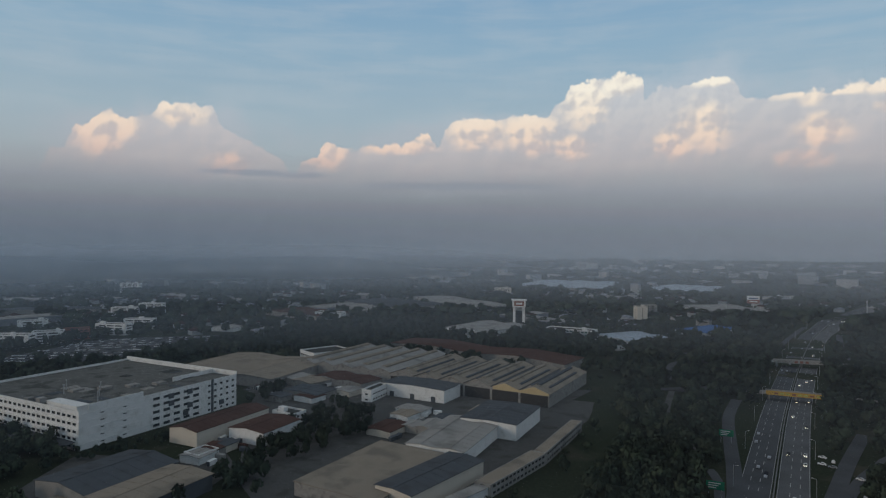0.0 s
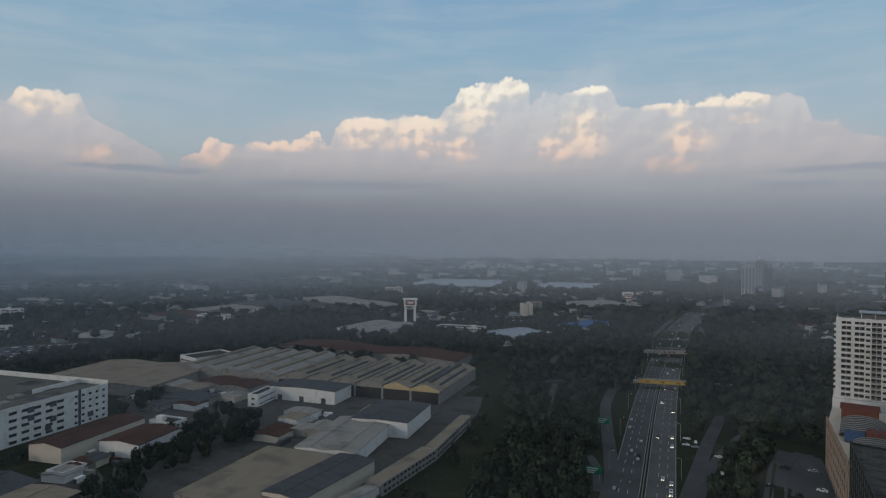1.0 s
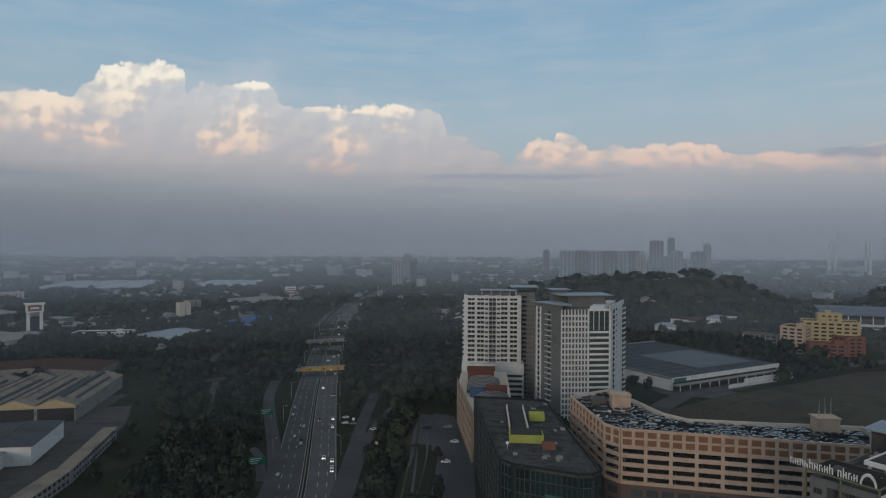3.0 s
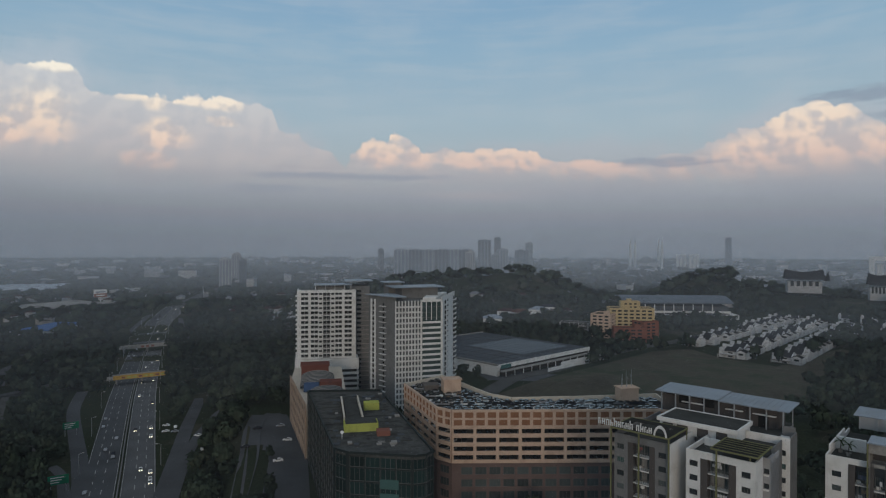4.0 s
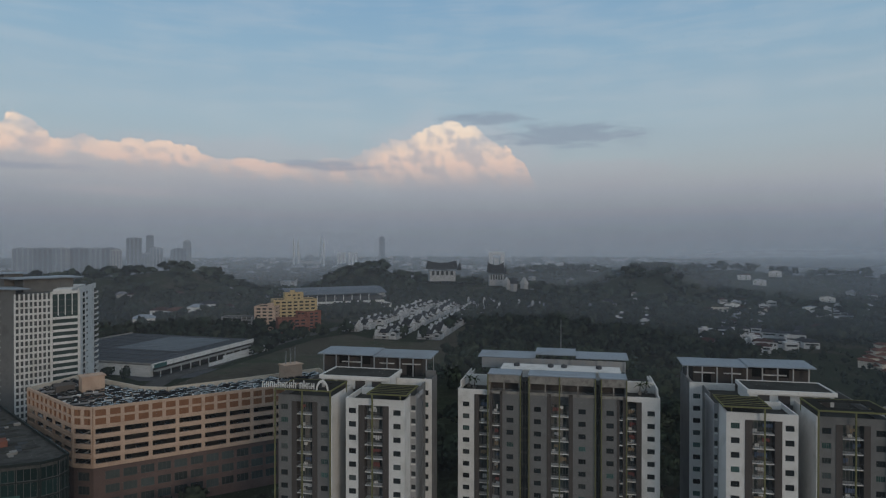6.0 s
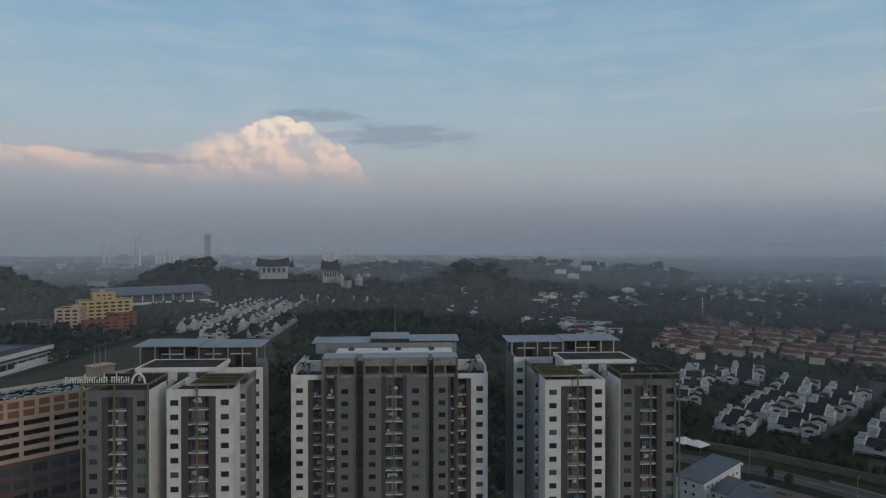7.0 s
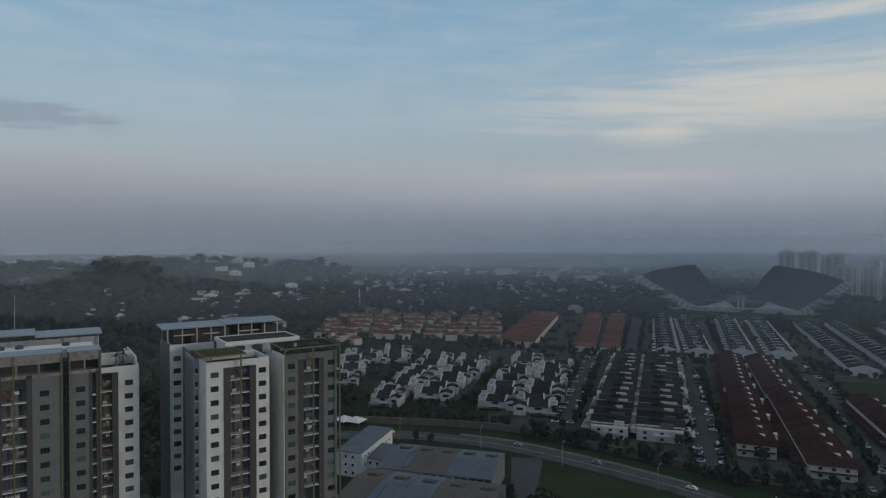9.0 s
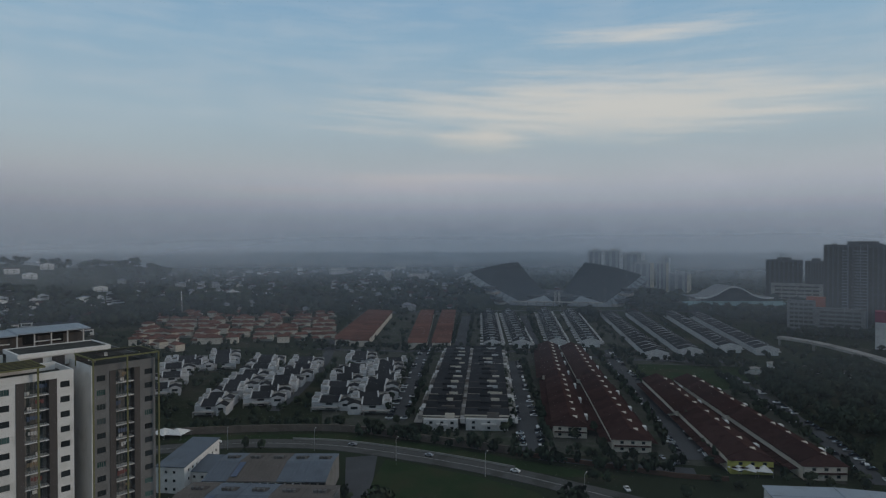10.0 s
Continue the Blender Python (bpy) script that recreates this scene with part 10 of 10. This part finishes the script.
grove([(341.8, 72.4), (339.7, 15.9), (330.4, -19.3), (307.1, -57.4), (282.8, -91.2), (289.1, -93.2), (318.0, -59.4), (343.9, -13.9), (351.5, 22.4), (352.0, 74.6)], 90, "hedge of small trees along the retaining wall", (1.6, 3.0), (4, 7))
grove([(373.6, 27.4), (374.2, 16.5), (525.7, -14.7), (525.2, -6.2)], 50, "street trees between the white houses", (1.5, 2.6), (4, 6.5))
grove([(575.4, -488.4), (575.4, -569.8), (540.0, -582.0), (515.5, -555.7), (540.7, -468.9)], 46, "trees before the car park", (3, 5), (8, 13))
grove([(469.7, -288.2), (469.1, -351.5), (433.8, -345.5), (402.1, -315.7), (443.0, -301.6)], 40, "trees round the playing field", (2, 4), (5, 9))
grove([(282.5, -92.5), (281.4, -97.7), (473.1, -158.9), (474.5, -152.3)], 40, "street trees beside the terraces", (1.5, 2.8), (4, 7))
grove([(357.1, -268.1), (246.1, -266.8), (432.1, -466.3), (428.2, -371.8)], 150, "dark trees beyond the terraces", (3, 6), (7, 12))


grove([(993.8, 1218.9), (999.9, 1057.8), (1030.5, 869.0), (1452.6, 1225.2), (1328.5, 1405.5), (1183.1, 1451.1)], 110, "dark trees below the museum halls", (4, 7), (8, 12))


grove([(-151, 235), (-112, 250), (-115, 330), (-140, 440), (-205, 470), (-205, 395), (-172, 300)], 170, "dense dark trees between the works and the motorway", (3.2, 5.4), (8, 13))
grove([(-33, 228), (-26, 228), (-31, 330), (-35, 352), (-39, 350)], 34, "row of dark trees beside the mall car park", (2.0, 3.4), (5, 8))
grove([(-18, 232), (-13.5, 232), (-17, 330), (-22, 352), (-25, 350)], 26, "row of dark trees in the mall car park", (1.8, 3.0), (4, 7))


def street_trees(points, off, gap, label):
    out = []
    for (x0, y0), (x1, y1) in zip(points, points[1:]):
        L = math.hypot(x1 - x0, y1 - y0)
        for k in range(int(L / gap)):
            for side in (-1, 1):
                if rt.random() < 0.75:
                    u = (k + rt.random()) * gap / L
                    x, y = x0 + (x1 - x0) * u + side * off * (y1 - y0) / L, y0 + (y1 - y0) * u - side * off * (x1 - x0) / L
                    out.append((x + rt.uniform(-1, 1), y + rt.uniform(-1, 1), land(x, y), rt.uniform(1.6, 3.0), rt.uniform(4.5, 8)))
    wood("street_trees", out, "mid", label, LEAF_DARK)


for pts, off in (([(280.3, -103.0), (335.5, -118.0), (416.8, -140.1), (496.4, -161.7)], 8.5), ([(254.3, -171.1), (330.3, -199.6), (417.5, -224.5), (530.8, -259.6)], 9.5), ([(212.1, -228.1), (279.5, -257.3), (354.0, -282.4), (410.7, -303.3)], 8), ([(345.1, -45.1), (415.8, -63.8), (511.9, -88.0), (594.4, -110.4)], 7.5),
                 ([(591.2, -3.0), (562.0, -83.5), (542.9, -174.1), (486.6, -256.2), (450.9, -353.8)], 7), ([(324.6, -18.9), (302.8, -56.6), (276.8, -89.3), (259.8, -110.1), (238.4, -147.1)], 1.5), ([(272.4, -102.9), (254.6, -134.8), (241.8, -162.8)], 6), ([(581.8, -138.4), (808.0, -200.4)], 8), ([(567.3, -207.3), (792.5, -273.3)], 7)):
    street_trees(pts, off, 5.0, "small dark street trees along the estate road")


# ---------------------------------------------------------------- far suburbs
def suburb(name, spots, wall, roof, label, flat=False):
    s = Shape()
    for x, y, w, d, h, a in spots:
        m = pose(x, y, land(x, y), 0, 0, a)
        if flat:
            s.place(Shape().box(-w / 2, w / 2, -d / 2, d / 2, -1, h, 0).box(-w / 2 - 0.5, w / 2 + 0.5, -d / 2 - 0.5, d / 2 + 0.5, h, h + 0.8, 1), m)
        else:
            s.place(Shape().box(-w / 2, w / 2, -d / 2, d / 2, -1, h, 0).hip(-w / 2 - 0.8, w / 2 + 0.8, -d / 2 - 0.8, d / 2 + 0.8, h, h + 0.28 * d, d * 0.4, 1), m)
    single(name, s, [wall, roof], label, "houses", kind="stuff")


def lots(r0, r1, n, w, d, h, keep):
    out = []
    for x, y in scatter(r0, r1, -84, 146, n, keep):
        out.append((x, y, rt.uniform(*w), rt.uniform(*d), rt.uniform(*h), rt.choice((0, 0, 90)) + 25 * noise.noise(Vector((x * 0.002, y * 0.002, 0)))))
    return out


def open_land(x, y, r, a):
    return land(x, y) < 30 and not thick(x, y, 0.004, 0.08)


suburb("far_houses", lots(850, 2200, 1500, (10, 22), (9, 14), (5, 8), open_land), FARW, TILE_RED, "scattered pale houses with red roofs far off")
suburb("far_houses", lots(850, 2600, 1500, (10, 24), (9, 14), (5, 9), open_land), FARW, FARG, "scattered pale houses with grey roofs far off")
suburb("far_sheds", lots(900, 2600, 230, (40, 110), (25, 50), (7, 10), lambda x, y, r, a: a < -5 and open_land(x, y, r, a)), FARG, LIGHTSHEET, "scattered pale sheds of the far industrial estate", True)
suburb("far_blocks", lots(1500, 4600, 500, (20, 60), (14, 20), (12, 30), lambda x, y, r, a: land(x, y) < 20), FARW, FARG, "pale low blocks near the hazy horizon", True)
suburb("far_houses", lots(2200, 4700, 2400, (14, 36), (12, 20), (6, 12), lambda x, y, r, a: not thick(x, y, 0.002, 0.1)), FARW, FARG, "countless pale houses near the hazy horizon")
